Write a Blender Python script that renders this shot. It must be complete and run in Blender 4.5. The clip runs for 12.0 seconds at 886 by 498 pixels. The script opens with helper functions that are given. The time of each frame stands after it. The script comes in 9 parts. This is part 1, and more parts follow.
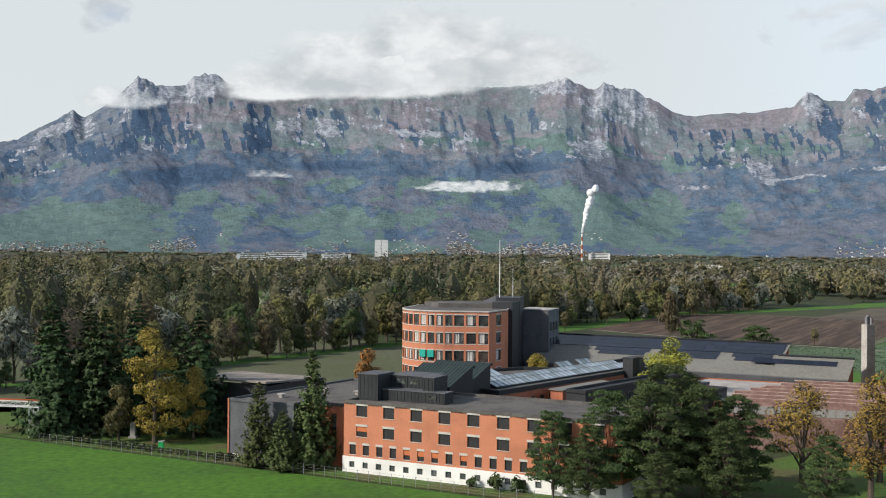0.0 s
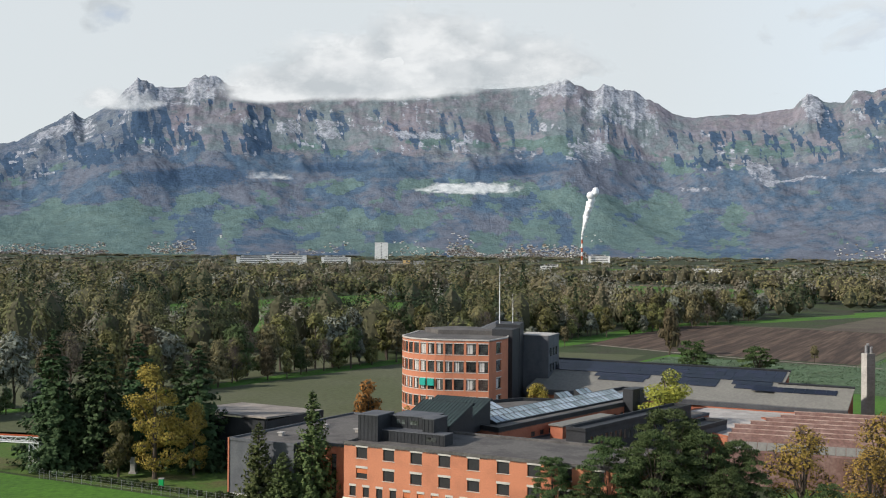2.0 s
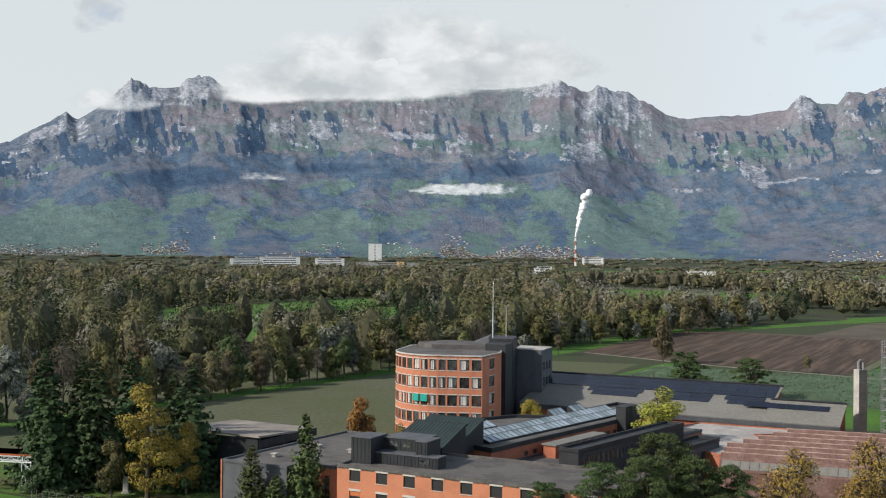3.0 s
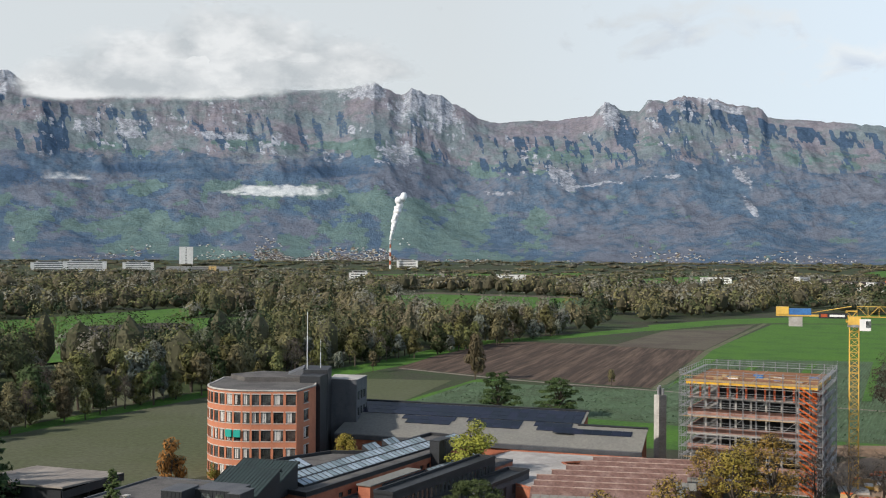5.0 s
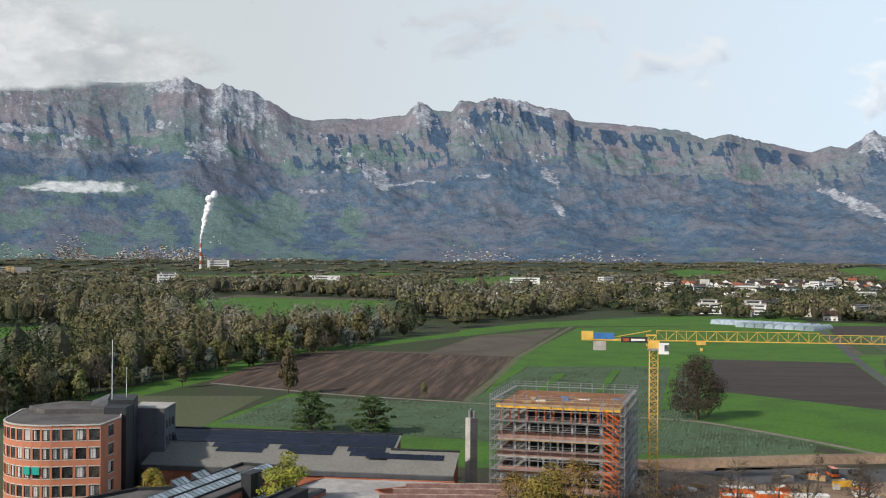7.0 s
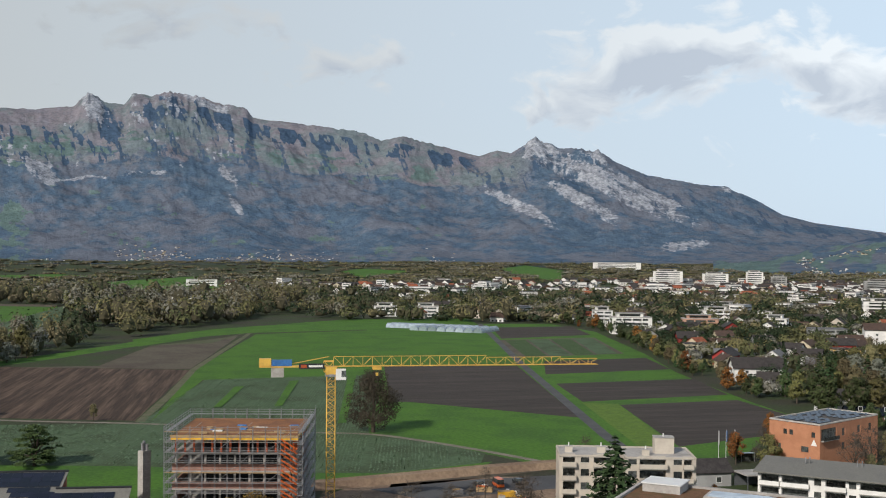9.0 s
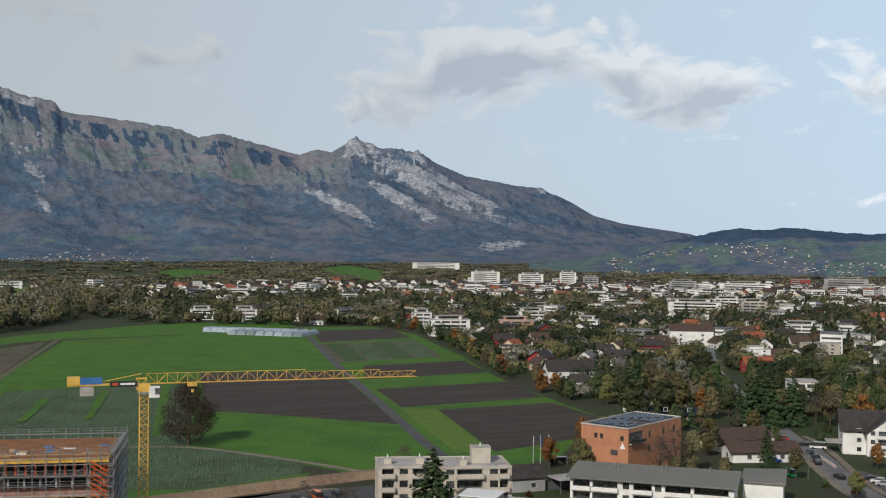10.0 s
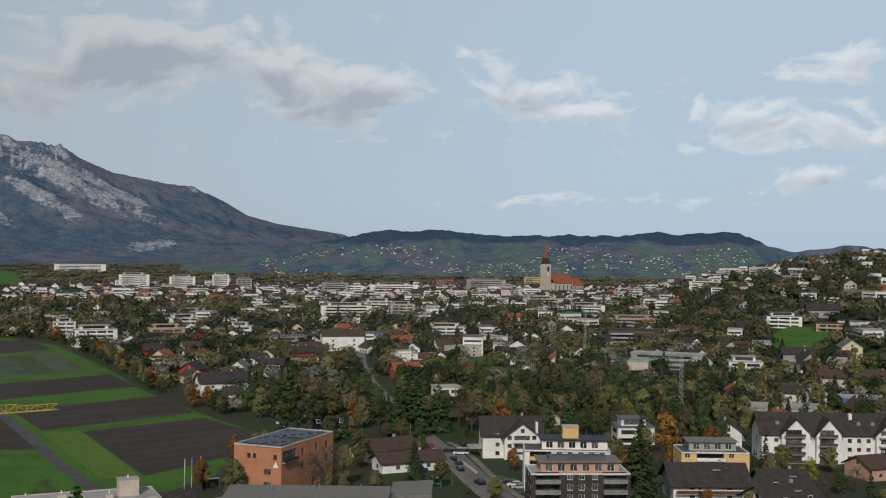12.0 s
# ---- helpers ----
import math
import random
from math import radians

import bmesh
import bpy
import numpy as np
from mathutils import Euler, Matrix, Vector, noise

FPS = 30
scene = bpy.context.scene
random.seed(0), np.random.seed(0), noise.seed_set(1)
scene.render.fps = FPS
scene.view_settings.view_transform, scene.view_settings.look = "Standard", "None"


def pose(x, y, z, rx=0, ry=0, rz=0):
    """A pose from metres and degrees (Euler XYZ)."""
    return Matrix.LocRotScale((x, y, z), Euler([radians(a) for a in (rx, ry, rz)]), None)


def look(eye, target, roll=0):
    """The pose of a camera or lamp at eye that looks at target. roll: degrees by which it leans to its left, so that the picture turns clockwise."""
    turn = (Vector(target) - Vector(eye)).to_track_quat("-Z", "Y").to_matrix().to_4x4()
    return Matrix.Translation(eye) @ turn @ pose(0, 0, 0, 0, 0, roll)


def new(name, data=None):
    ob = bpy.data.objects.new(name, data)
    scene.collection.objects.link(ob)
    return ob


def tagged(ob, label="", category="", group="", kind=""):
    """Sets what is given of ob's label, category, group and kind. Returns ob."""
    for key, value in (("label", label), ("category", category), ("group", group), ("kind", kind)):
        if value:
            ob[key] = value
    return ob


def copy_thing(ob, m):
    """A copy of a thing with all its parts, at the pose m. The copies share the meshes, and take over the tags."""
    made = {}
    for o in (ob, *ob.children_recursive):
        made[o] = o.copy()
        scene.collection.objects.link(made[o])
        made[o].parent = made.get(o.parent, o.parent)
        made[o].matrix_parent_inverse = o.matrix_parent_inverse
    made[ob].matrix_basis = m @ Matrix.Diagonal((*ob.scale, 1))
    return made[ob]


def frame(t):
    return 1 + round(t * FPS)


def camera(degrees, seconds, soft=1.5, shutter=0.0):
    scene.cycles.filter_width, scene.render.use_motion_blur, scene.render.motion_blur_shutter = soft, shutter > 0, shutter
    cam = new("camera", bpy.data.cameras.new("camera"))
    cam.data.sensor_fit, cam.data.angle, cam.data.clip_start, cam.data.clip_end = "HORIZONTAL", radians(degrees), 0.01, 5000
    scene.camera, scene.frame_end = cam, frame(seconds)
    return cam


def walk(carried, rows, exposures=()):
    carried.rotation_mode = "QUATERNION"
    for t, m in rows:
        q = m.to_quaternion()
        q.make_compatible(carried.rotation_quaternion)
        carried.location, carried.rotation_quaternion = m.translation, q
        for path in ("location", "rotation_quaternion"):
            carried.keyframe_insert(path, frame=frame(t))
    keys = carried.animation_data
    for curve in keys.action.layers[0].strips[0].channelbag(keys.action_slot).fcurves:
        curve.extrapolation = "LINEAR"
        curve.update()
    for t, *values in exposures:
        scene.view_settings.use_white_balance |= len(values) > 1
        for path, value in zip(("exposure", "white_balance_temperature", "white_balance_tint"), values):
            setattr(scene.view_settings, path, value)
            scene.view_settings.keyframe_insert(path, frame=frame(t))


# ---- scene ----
cam = camera(43.22, 12.0, soft=1.1)

# seconds, x, y, z, tilt, roll, turn: a drone that climbs on the spot and turns to its right
PATH = [
    (0.0, -0.02, 0.02, 30.49, 90.12, -0.44, 0.25),
    (0.5, -0.08, -0.02, 31.91, 90.11, -0.48, 0.25),
    (1.0, -0.07, -0.01, 33.32, 90.10, -0.48, 0.25),
    (1.5, -0.05, -0.01, 34.74, 90.11, -0.44, 0.25),
    (2.0, -0.05, -0.04, 36.17, 90.13, -0.43, 0.25),
    (2.5, -0.04, -0.08, 37.70, 90.13, -0.46, 0.21),
    (4.5, 0.08, -0.24, 44.32, 90.24, -0.35, -5.74),
    (5.0, 0.04, -0.24, 45.92, 90.20, -0.35, -9.53),
    (5.5, -0.03, -0.18, 47.47, 90.16, -0.35, -11.74),
    (6.0, -0.02, -0.09, 48.99, 90.13, -0.37, -13.57),
    (6.5, 0.05, 0.02, 50.49, 90.11, -0.37, -16.02),
    (8.5, 0.47, 0.54, 56.52, 90.04, -0.36, -30.85),
    (9.0, 0.53, 0.65, 58.05, 90.05, -0.41, -35.41),
    (9.5, 0.64, 0.72, 59.58, 90.05, -0.47, -39.93),
    (10.0, 0.78, 0.75, 61.11, 90.06, -0.51, -44.60),
    (10.5, 0.99, 0.70, 62.60, 90.08, -0.54, -49.98),
    (11.0, 1.10, 0.69, 64.04, 90.12, -0.58, -55.33),
    (11.5, 1.10, 0.75, 65.42, 90.18, -0.55, -60.49),
    (12.0, 0.94, 0.90, 66.73, 90.15, -0.57, -62.21),
]
walk(cam, [(r[0], pose(*r[1:])) for r in PATH], [(0.0, 0.1), (6.5, -0.03), (9.0, -0.34), (12.0, -0.92)])

# ---------------------------------------------------------------- light
SUN_AZ, SUN_EL = radians(250), radians(33)   # clockwise from +y, height


def build_world():
    w = bpy.data.worlds.new("sky")
    scene.world = w
    w.use_nodes = True
    nt = w.node_tree
    nt.nodes.clear()
    N, L = nt.nodes.new, nt.links.new

    def math(op, a, b=None, c=None, clamp=False):
        n = N("ShaderNodeMath")
        n.operation, n.use_clamp = op, clamp
        for i, v in enumerate((a, b, c)):
            if v is None:
                continue
            if isinstance(v, (int, float)):
                n.inputs[i].default_value = v
            else:
                L(v, n.inputs[i])
        return n.outputs[0]

    sky = N("ShaderNodeTexSky")
    sky.sky_type, sky.sun_disc = "NISHITA", False
    sky.sun_elevation, sky.sun_rotation = SUN_EL, SUN_AZ
    sky.air_density, sky.dust_density, sky.ozone_density = 1.0, 1.5, 1.5
    tc = N("ShaderNodeTexCoord")
    sep = N("ShaderNodeSeparateXYZ")
    warp = N("ShaderNodeTexNoise")
    warp.inputs["Scale"].default_value, warp.inputs["Detail"].default_value = 9.0, 5
    L(tc.outputs["Generated"], warp.inputs["Vector"])
    shift = N("ShaderNodeVectorMath")
    shift.operation = "MULTIPLY_ADD"
    L(warp.outputs["Color"], shift.inputs[0])
    shift.inputs[1].default_value = (0.05, 0.05, 0.035)
    L(tc.outputs["Generated"], shift.inputs[2])
    back = N("ShaderNodeVectorMath")
    back.operation = "SUBTRACT"
    L(shift.outputs[0], back.inputs[0])
    back.inputs[1].default_value = (0.025, 0.025, 0.0175)
    L(back.outputs[0], sep.inputs[0])
    az = math("MULTIPLY", math("ARCTAN2", sep.outputs[0], sep.outputs[1]), 57.2958)
    el = math("MULTIPLY", math("ARCSINE", sep.outputs[2]), 57.2958)
    comb = N("ShaderNodeCombineXYZ")
    L(math("MULTIPLY", az, 0.15), comb.inputs[0])
    L(math("MULTIPLY", el, 0.27), comb.inputs[1])
    n1 = N("ShaderNodeTexNoise")
    n1.inputs["Scale"].default_value, n1.inputs["Detail"].default_value, n1.inputs["Roughness"].default_value = 2.4, 9, 0.56
    n1.inputs["Distortion"].default_value = 0.4
    L(comb.outputs[0], n1.inputs["Vector"])
    n2 = N("ShaderNodeTexNoise")
    n2.inputs["Scale"].default_value, n2.inputs["Detail"].default_value, n2.inputs["Roughness"].default_value = 1.1, 6, 0.5
    L(comb.outputs[0], n2.inputs["Vector"])
    # cumulus: azimuth, height, half-widths in degrees
    total = low = None
    for a, e, sa, se, k in CLOUDS:
        sa, se = sa * 1.5, se * 1.95
        d2 = math("ADD", math("POWER", math("ABSOLUTE", math("DIVIDE", math("SUBTRACT", az, a), sa)), 2.0),
                  math("POWER", math("ABSOLUTE", math("DIVIDE", math("SUBTRACT", el, e), se)), 2.0))
        g = math("MULTIPLY", math("EXPONENT", math("MULTIPLY", d2, -1.0)), k)
        total = g if total is None else math("ADD", total, g)
        under = math("MULTIPLY", g, math("ADD", 0.45, math("DIVIDE", math("SUBTRACT", e, el), se * 1.6), None, True))
        low = under if low is None else math("ADD", low, under)
    above = N("ShaderNodeCombineXYZ")
    L(math("MULTIPLY", math("SUBTRACT", az, 0.5), 0.15), above.inputs[0])
    L(math("MULTIPLY", math("ADD", el, 0.55), 0.27), above.inputs[1])
    n3 = N("ShaderNodeTexNoise")
    n3.inputs["Scale"].default_value, n3.inputs["Detail"].default_value, n3.inputs["Roughness"].default_value = 2.4, 6, 0.5
    n3.inputs["Distortion"].default_value = 0.4
    L(above.outputs[0], n3.inputs["Vector"])
    wisp = math("MULTIPLY", math("SUBTRACT", n2.outputs["Fac"], 0.5, None, True), 1.2)
    ragged = math("SUBTRACT", n1.outputs["Fac"], 0.5)
    dens = math("ADD", math("MULTIPLY", total, 1.1), wisp)
    body = math("MULTIPLY", math("SUBTRACT", math("ADD", dens, math("MULTIPLY", ragged, 3.0)), 0.50), 2.2, None, True)
    over = math("SUBTRACT", n3.outputs["Fac"], 0.5)
    core = math("MULTIPLY", math("SUBTRACT", math("ADD", math("MULTIPLY", low, 1.35), math("MULTIPLY", over, 2.2)), 0.30), 1.5, None, True)
    # veil: thicker towards the left
    veil = N("ShaderNodeMapRange")
    veil.inputs[1].default_value, veil.inputs[2].default_value, veil.inputs[3].default_value, veil.inputs[4].default_value = 10, 70, VEIL[0], VEIL[1]
    L(az, veil.inputs[0])

    def mix(fac, a, b):
        n = N("ShaderNodeMix")
        n.data_type = "RGBA"
        for i, v in ((0, fac), (6, a), (7, b)):
            if isinstance(v, (int, float)):
                n.inputs[i].default_value = v
            elif isinstance(v, tuple):
                n.inputs[i].default_value = (*v, 1)
            else:
                L(v, n.inputs[i])
        return n.outputs[2]

    scl = N("ShaderNodeVectorMath")
    scl.operation = "SCALE"
    scl.inputs["Scale"].default_value = SKY_GAIN
    L(sky.outputs[0], scl.inputs[0])
    thin = N("ShaderNodeMapRange")
    thin.inputs[1].default_value, thin.inputs[2].default_value, thin.inputs[3].default_value, thin.inputs[4].default_value = 13, 36, 0.88, 0.12
    L(el, thin.inputs[0])
    col = mix(thin.outputs[0], scl.outputs[0], mix(veil.outputs[0], *VEIL_COL))
    col = mix(math("MULTIPLY", body, 0.85), col, mix(veil.outputs[0], *CLOUD_LIT))
    col = mix(math("MULTIPLY", math("MULTIPLY", core, body), 0.6), col, CLOUD_DARK)
    bg = N("ShaderNodeBackground")
    bg.inputs["Strength"].default_value = 1.0
    L(col, bg.inputs[0])
    out = N("ShaderNodeOutputWorld")
    L(bg.outputs[0], out.inputs[0])


CLOUDS = [(-17.0, 11.3, 1.2, 0.5, .6), (19, 11.6, 2.5, .7, .6), (24, 11, 2, .7, .6), (30.5, 9.3, 2.6, .7, .8),
          (44.0, 9.8, 2.5, 1.1, 1.05), (46.9, 9.2, 1.7, .9, 1.0), (41.5, 7.4, 1.7, .7, .6), (52.6, 9.5, 2.4, .8, .85), (55.9, 8.2, 2.6, .8, .95), (59.4, 7.5, 2.2, .7, .75),
          (67.4, 8.4, 1.8, .65, 1.0), (68.5, 6.9, 2, .45, .55), (74, 7.4, 1.5, .8, .6), (78.2, 6.8, 1.7, .6, .8), (82.5, 5.9, 2.2, .8, .7), (81.5, 9.3, 2.2, .5, .7), (81, 3.6, 2.6, .35, .75), (63.7, 10.2, 1.4, .6, .5), (69, 2.7, 6, .28, .5)]
VEIL, VEIL_COL = (0.0, 1.0), ((0.72, 0.765, 0.785), (0.89, 1.12, 1.36))
SKY_GAIN = 0.09
CLOUD_LIT, CLOUD_DARK = ((0.52, 0.56, 0.59), (1.36, 1.43, 1.48)), (0.44, 0.54, 0.70)
build_world()

sun_data = bpy.data.lights.new("sun", "SUN")
sun_data.energy, sun_data.angle, sun_data.color = 4.5, radians(1.5), (1.0, 0.93, 0.84)
sun = new("sun", sun_data)
sun.matrix_world = look((math.sin(SUN_AZ) * 100, math.cos(SUN_AZ) * 100, 100 * math.tan(SUN_EL)), (0, 0, 0))


# ---------------------------------------------------------------- materials
def mat(name, col, var=0.25, scale=0.5, fine=8.0, rough=0.85, bump=0.0, metal=0.0, col2=None, coords="Object", stretch=(1, 1, 1), rnd=0.0, spec=0.3, patch=(0.45, 0.6), turn=0):
    """A surface with two scales of variation: broad patches towards col2 and fine grain."""
    m = bpy.data.materials.new(name)
    m.use_nodes = True
    nt = m.node_tree
    N, L = nt.nodes.new, nt.links.new
    b = nt.nodes["Principled BSDF"]
    b.inputs["Roughness"].default_value, b.inputs["Metallic"].default_value = rough, metal
    b.inputs["Specular IOR Level"].default_value = spec
    if coords == "World":
        src = N("ShaderNodeNewGeometry").outputs["Position"]
    else:
        src = N("ShaderNodeTexCoord").outputs["Object"]
    mp = N("ShaderNodeMapping")
    mp.vector_type = "TEXTURE"
    mp.inputs["Rotation"].default_value = (0, 0, radians(turn))
    mp.inputs["Scale"].default_value = tuple(1 / v for v in stretch)
    L(src, mp.inputs[0])
    big, small = N("ShaderNodeTexNoise"), N("ShaderNodeTexNoise")
    for n, s, d in ((big, scale, 5), (small, fine, 3)):
        n.inputs["Scale"].default_value, n.inputs["Detail"].default_value, n.inputs["Roughness"].default_value = s, d, 0.6
        L(mp.outputs[0], n.inputs["Vector"])
    ramp = N("ShaderNodeMapRange")
    ramp.inputs[1].default_value, ramp.inputs[2].default_value = patch
    L(big.outputs["Fac"], ramp.inputs[0])
    mx = N("ShaderNodeMix")
    mx.data_type = "RGBA"
    L(ramp.outputs[0], mx.inputs[0])
    c2 = col2 or tuple(v * (1 - var) for v in col)
    mx.inputs[6].default_value, mx.inputs[7].default_value = (*col, 1), (*c2, 1)
    hsv = N("ShaderNodeHueSaturation")
    L(mx.outputs[2], hsv.inputs["Color"])
    val = N("ShaderNodeMapRange")
    val.inputs[1].default_value, val.inputs[2].default_value = 0.3, 0.7
    val.inputs[3].default_value, val.inputs[4].default_value = 1 - var, 1 + var
    L(small.outputs["Fac"], val.inputs[0])
    if rnd:
        oi = N("ShaderNodeObjectInfo")
        rr = N("ShaderNodeMapRange")
        rr.inputs[3].default_value, rr.inputs[4].default_value = 1 - rnd, 1 + rnd
        L(oi.outputs["Random"], rr.inputs[0])
        mu = N("ShaderNodeMath")
        mu.operation = "MULTIPLY"
        L(val.outputs[0], mu.inputs[0])
        L(rr.outputs[0], mu.inputs[1])
        L(mu.outputs[0], hsv.inputs["Value"])
        hr = N("ShaderNodeMapRange")
        hr.inputs[3].default_value, hr.inputs[4].default_value = 0.5 - rnd * 0.07, 0.5 + rnd * 0.07
        L(oi.outputs["Random"], hr.inputs[0])
        L(hr.outputs[0], hsv.inputs["Hue"])
    else:
        L(val.outputs[0], hsv.inputs["Value"])
    L(hsv.outputs[0], b.inputs["Base Color"])
    if bump:
        bp = N("ShaderNodeBump")
        bp.inputs["Strength"].default_value, bp.inputs["Distance"].default_value = 1.0, bump
        L(small.outputs["Fac"], bp.inputs["Height"])
        L(bp.outputs[0], b.inputs["Normal"])
    return m


M = {}
M["grass"] = mat("grass", (0.034, 0.052, 0.016), 0.3, 0.03, 0.8, 0.95, 0.15, col2=(0.040, 0.040, 0.024), coords="World")
M["meadow"] = mat("meadow", (0.057, 0.142, 0.012), 0.3, 0.05, 0.9, 0.95, 0.15, col2=(0.044, 0.112, 0.013), coords="World")
M["lawn"] = mat("lawn", (0.062, 0.115, 0.018), 0.3, 0.12, 2.0, 0.95, 0.1, col2=(0.085, 0.085, 0.03), coords="World")
M["winter_crop"] = mat("winter_crop", (0.075, 0.085, 0.04), 0.22, 0.02, 0.8, 0.95, 0.1, col2=(0.09, 0.095, 0.055), coords="World")
M["soil"] = mat("soil", (0.041, 0.033, 0.028), 0.25, 0.12, 0.7, 0.95, 0.2, col2=(0.055, 0.045, 0.038), coords="World", stretch=(0.1, 1, 1), turn=-22)
M["ploughed"] = mat("ploughed", (0.046, 0.029, 0.020), 0.4, 0.30, 0.9, 0.95, 0.3, col2=(0.108, 0.072, 0.050), coords="World", stretch=(0.05, 1, 1), turn=63)
M["stubble"] = mat("stubble", (0.10, 0.085, 0.06), 0.2, 0.04, 0.6, 0.95, 0.1, col2=(0.075, 0.06, 0.045), coords="World")
M["cabbage_soil"] = mat("cabbage_soil", (0.068, 0.110, 0.055), 0.3, 0.05, 0.8, 0.95, 0.1, col2=(0.05, 0.075, 0.035), coords="World")
M["track"] = mat("rutted_track", (0.12, 0.115, 0.07), 0.25, 0.2, 1.5, 0.95, 0.05, col2=(0.08, 0.095, 0.04), coords="World")
M["crop"] = mat("lush_crop", (0.10, 0.17, 0.022), 0.3, 0.3, 1.2, 0.95, 0.3, col2=(0.075, 0.135, 0.02), coords="World")
M["lettuce"] = mat("lettuce", (0.04, 0.075, 0.02), 0.3, 0.2, 1.0, 0.95, 0.15, col2=(0.05, 0.085, 0.03), coords="World")
M["gravel"] = mat("gravel", (0.22, 0.19, 0.155), 0.25, 0.15, 2.0, 0.95, 0.05, col2=(0.16, 0.14, 0.115), coords="World")
M["asphalt"] = mat("asphalt", (0.085, 0.085, 0.088), 0.18, 0.1, 3.0, 0.85, 0.02, col2=(0.065, 0.065, 0.068), coords="World")
M["pale_asphalt"] = mat("pale_asphalt", (0.17, 0.168, 0.168), 0.15, 0.1, 3.0, 0.85, 0.02, col2=(0.13, 0.13, 0.132), coords="World")
M["orange"] = mat("orange_brick", (0.50, 0.195, 0.11), 0.12, 0.25, 6.0, 0.9, 0.01, col2=(0.42, 0.165, 0.095))
M["brick"] = mat("dark_orange_brick", (0.40, 0.15, 0.088), 0.15, 0.25, 5.0, 0.9, 0.01, col2=(0.31, 0.105, 0.06))
M["white"] = mat("white_plaster", (0.76, 0.75, 0.725), 0.06, 0.25, 4.0, 0.85, 0.004, col2=(0.66, 0.65, 0.625))
M["roofgrey"] = mat("roof_felt", (0.115, 0.108, 0.102), 0.2, 0.2, 2.5, 0.9, 0.02, col2=(0.075, 0.07, 0.068))
M["black"] = mat("black_sheet", (0.022, 0.024, 0.027), 0.2, 0.3, 4.0, 0.55, 0.0, col2=(0.03, 0.032, 0.036))
M["slate"] = mat("slate_cladding", (0.10, 0.105, 0.115), 0.18, 0.3, 5.0, 0.7, 0.02, col2=(0.075, 0.08, 0.09))
# glass base colour is lifted to stand in for reflections on the panes
M["glass"] = mat("window_glass", (0.080, 0.088, 0.084), 0.5, 0.9, 2.0, 0.10, 0.0, spec=0.9, rnd=0.6, col2=(0.030, 0.033, 0.033))
M["yellow"] = mat("crane_yellow", (0.68, 0.43, 0.09), 0.1, 0.5, 4.0, 0.5, col2=(0.58, 0.36, 0.08))
M["concrete"] = mat("concrete", (0.40, 0.38, 0.35), 0.12, 0.3, 3.0, 0.9, 0.01, col2=(0.31, 0.295, 0.27))


# ---------------------------------------------------------------- helpers
def part(name, bm, material, parent=None, label=""):
    me = bpy.data.meshes.new(name)
    bm.to_mesh(me)
    bm.free()
    me.materials.append(material)
    ob = new(name, me)
    if parent is not None:
        ob.parent = parent
    if label:
        tagged(ob, label)
    return ob


def piece(name, me, parent, m):
    """An object on shared mesh data, posed in its parent."""
    ob = new(name, me)
    ob.parent = parent
    ob.matrix_local = m
    return ob


def mesh_of(name, bm, material):
    me = bpy.data.meshes.new(name)
    bm.to_mesh(me)
    bm.free()
    me.materials.append(material)
    return me


def from_data(name, verts, faces, material, parent=None, smooth=False):
    me = bpy.data.meshes.new(name)
    me.from_pydata([tuple(v) for v in verts], [], [tuple(int(i) for i in f) for f in faces])
    me.materials.append(material)
    if smooth:
        me.shade_smooth()
    ob = new(name, me)
    if parent is not None:
        ob.parent = parent
    return ob


def empty(name, m, label, category, group="", kind=""):
    e = new(name)
    e.empty_display_size = 0.5
    e.matrix_world = m
    return tagged(e, label, category, group, kind)


def box(bm, x0, x1, y0, y1, z0, z1):
    v = [bm.verts.new(p) for p in ((x0, y0, z0), (x1, y0, z0), (x1, y1, z0), (x0, y1, z0), (x0, y0, z1), (x1, y0, z1), (x1, y1, z1), (x0, y1, z1))]
    for f in ((3, 2, 1, 0), (4, 5, 6, 7), (0, 1, 5, 4), (1, 2, 6, 5), (2, 3, 7, 6), (3, 0, 4, 7)):
        bm.faces.new([v[i] for i in f])
    return bm


def boxm(*a):
    return box(bmesh.new(), *a)


def prism(bm, pts, z0, z1):
    """An upright prism on a plan outline, counter-clockwise; z0 and z1 may be lists."""
    n = len(pts)
    za = z0 if isinstance(z0, (list, tuple)) else [z0] * n
    zb = z1 if isinstance(z1, (list, tuple)) else [z1] * n
    lo = [bm.verts.new((p[0], p[1], z)) for p, z in zip(pts, za)]
    hi = [bm.verts.new((p[0], p[1], z)) for p, z in zip(pts, zb)]
    bm.faces.new(lo[::-1])
    bm.faces.new(hi)
    for i in range(n):
        j = (i + 1) % n
        bm.faces.new((lo[i], lo[j], hi[j], hi[i]))
    return bm


def extrude_profile(bm, prof, y0, y1):
    """A solid with a profile in x and z, drawn counter-clockwise seen from -y, between y0 and y1."""
    a = [bm.verts.new((x, y0, z)) for x, z in prof]
    b = [bm.verts.new((x, y1, z)) for x, z in prof]
    n = len(prof)
    bm.faces.new(a)
    bm.faces.new(b[::-1])
    for i in range(n):
        j = (i + 1) % n
        bm.faces.new((a[j], a[i], b[i], b[j]))
    return bm


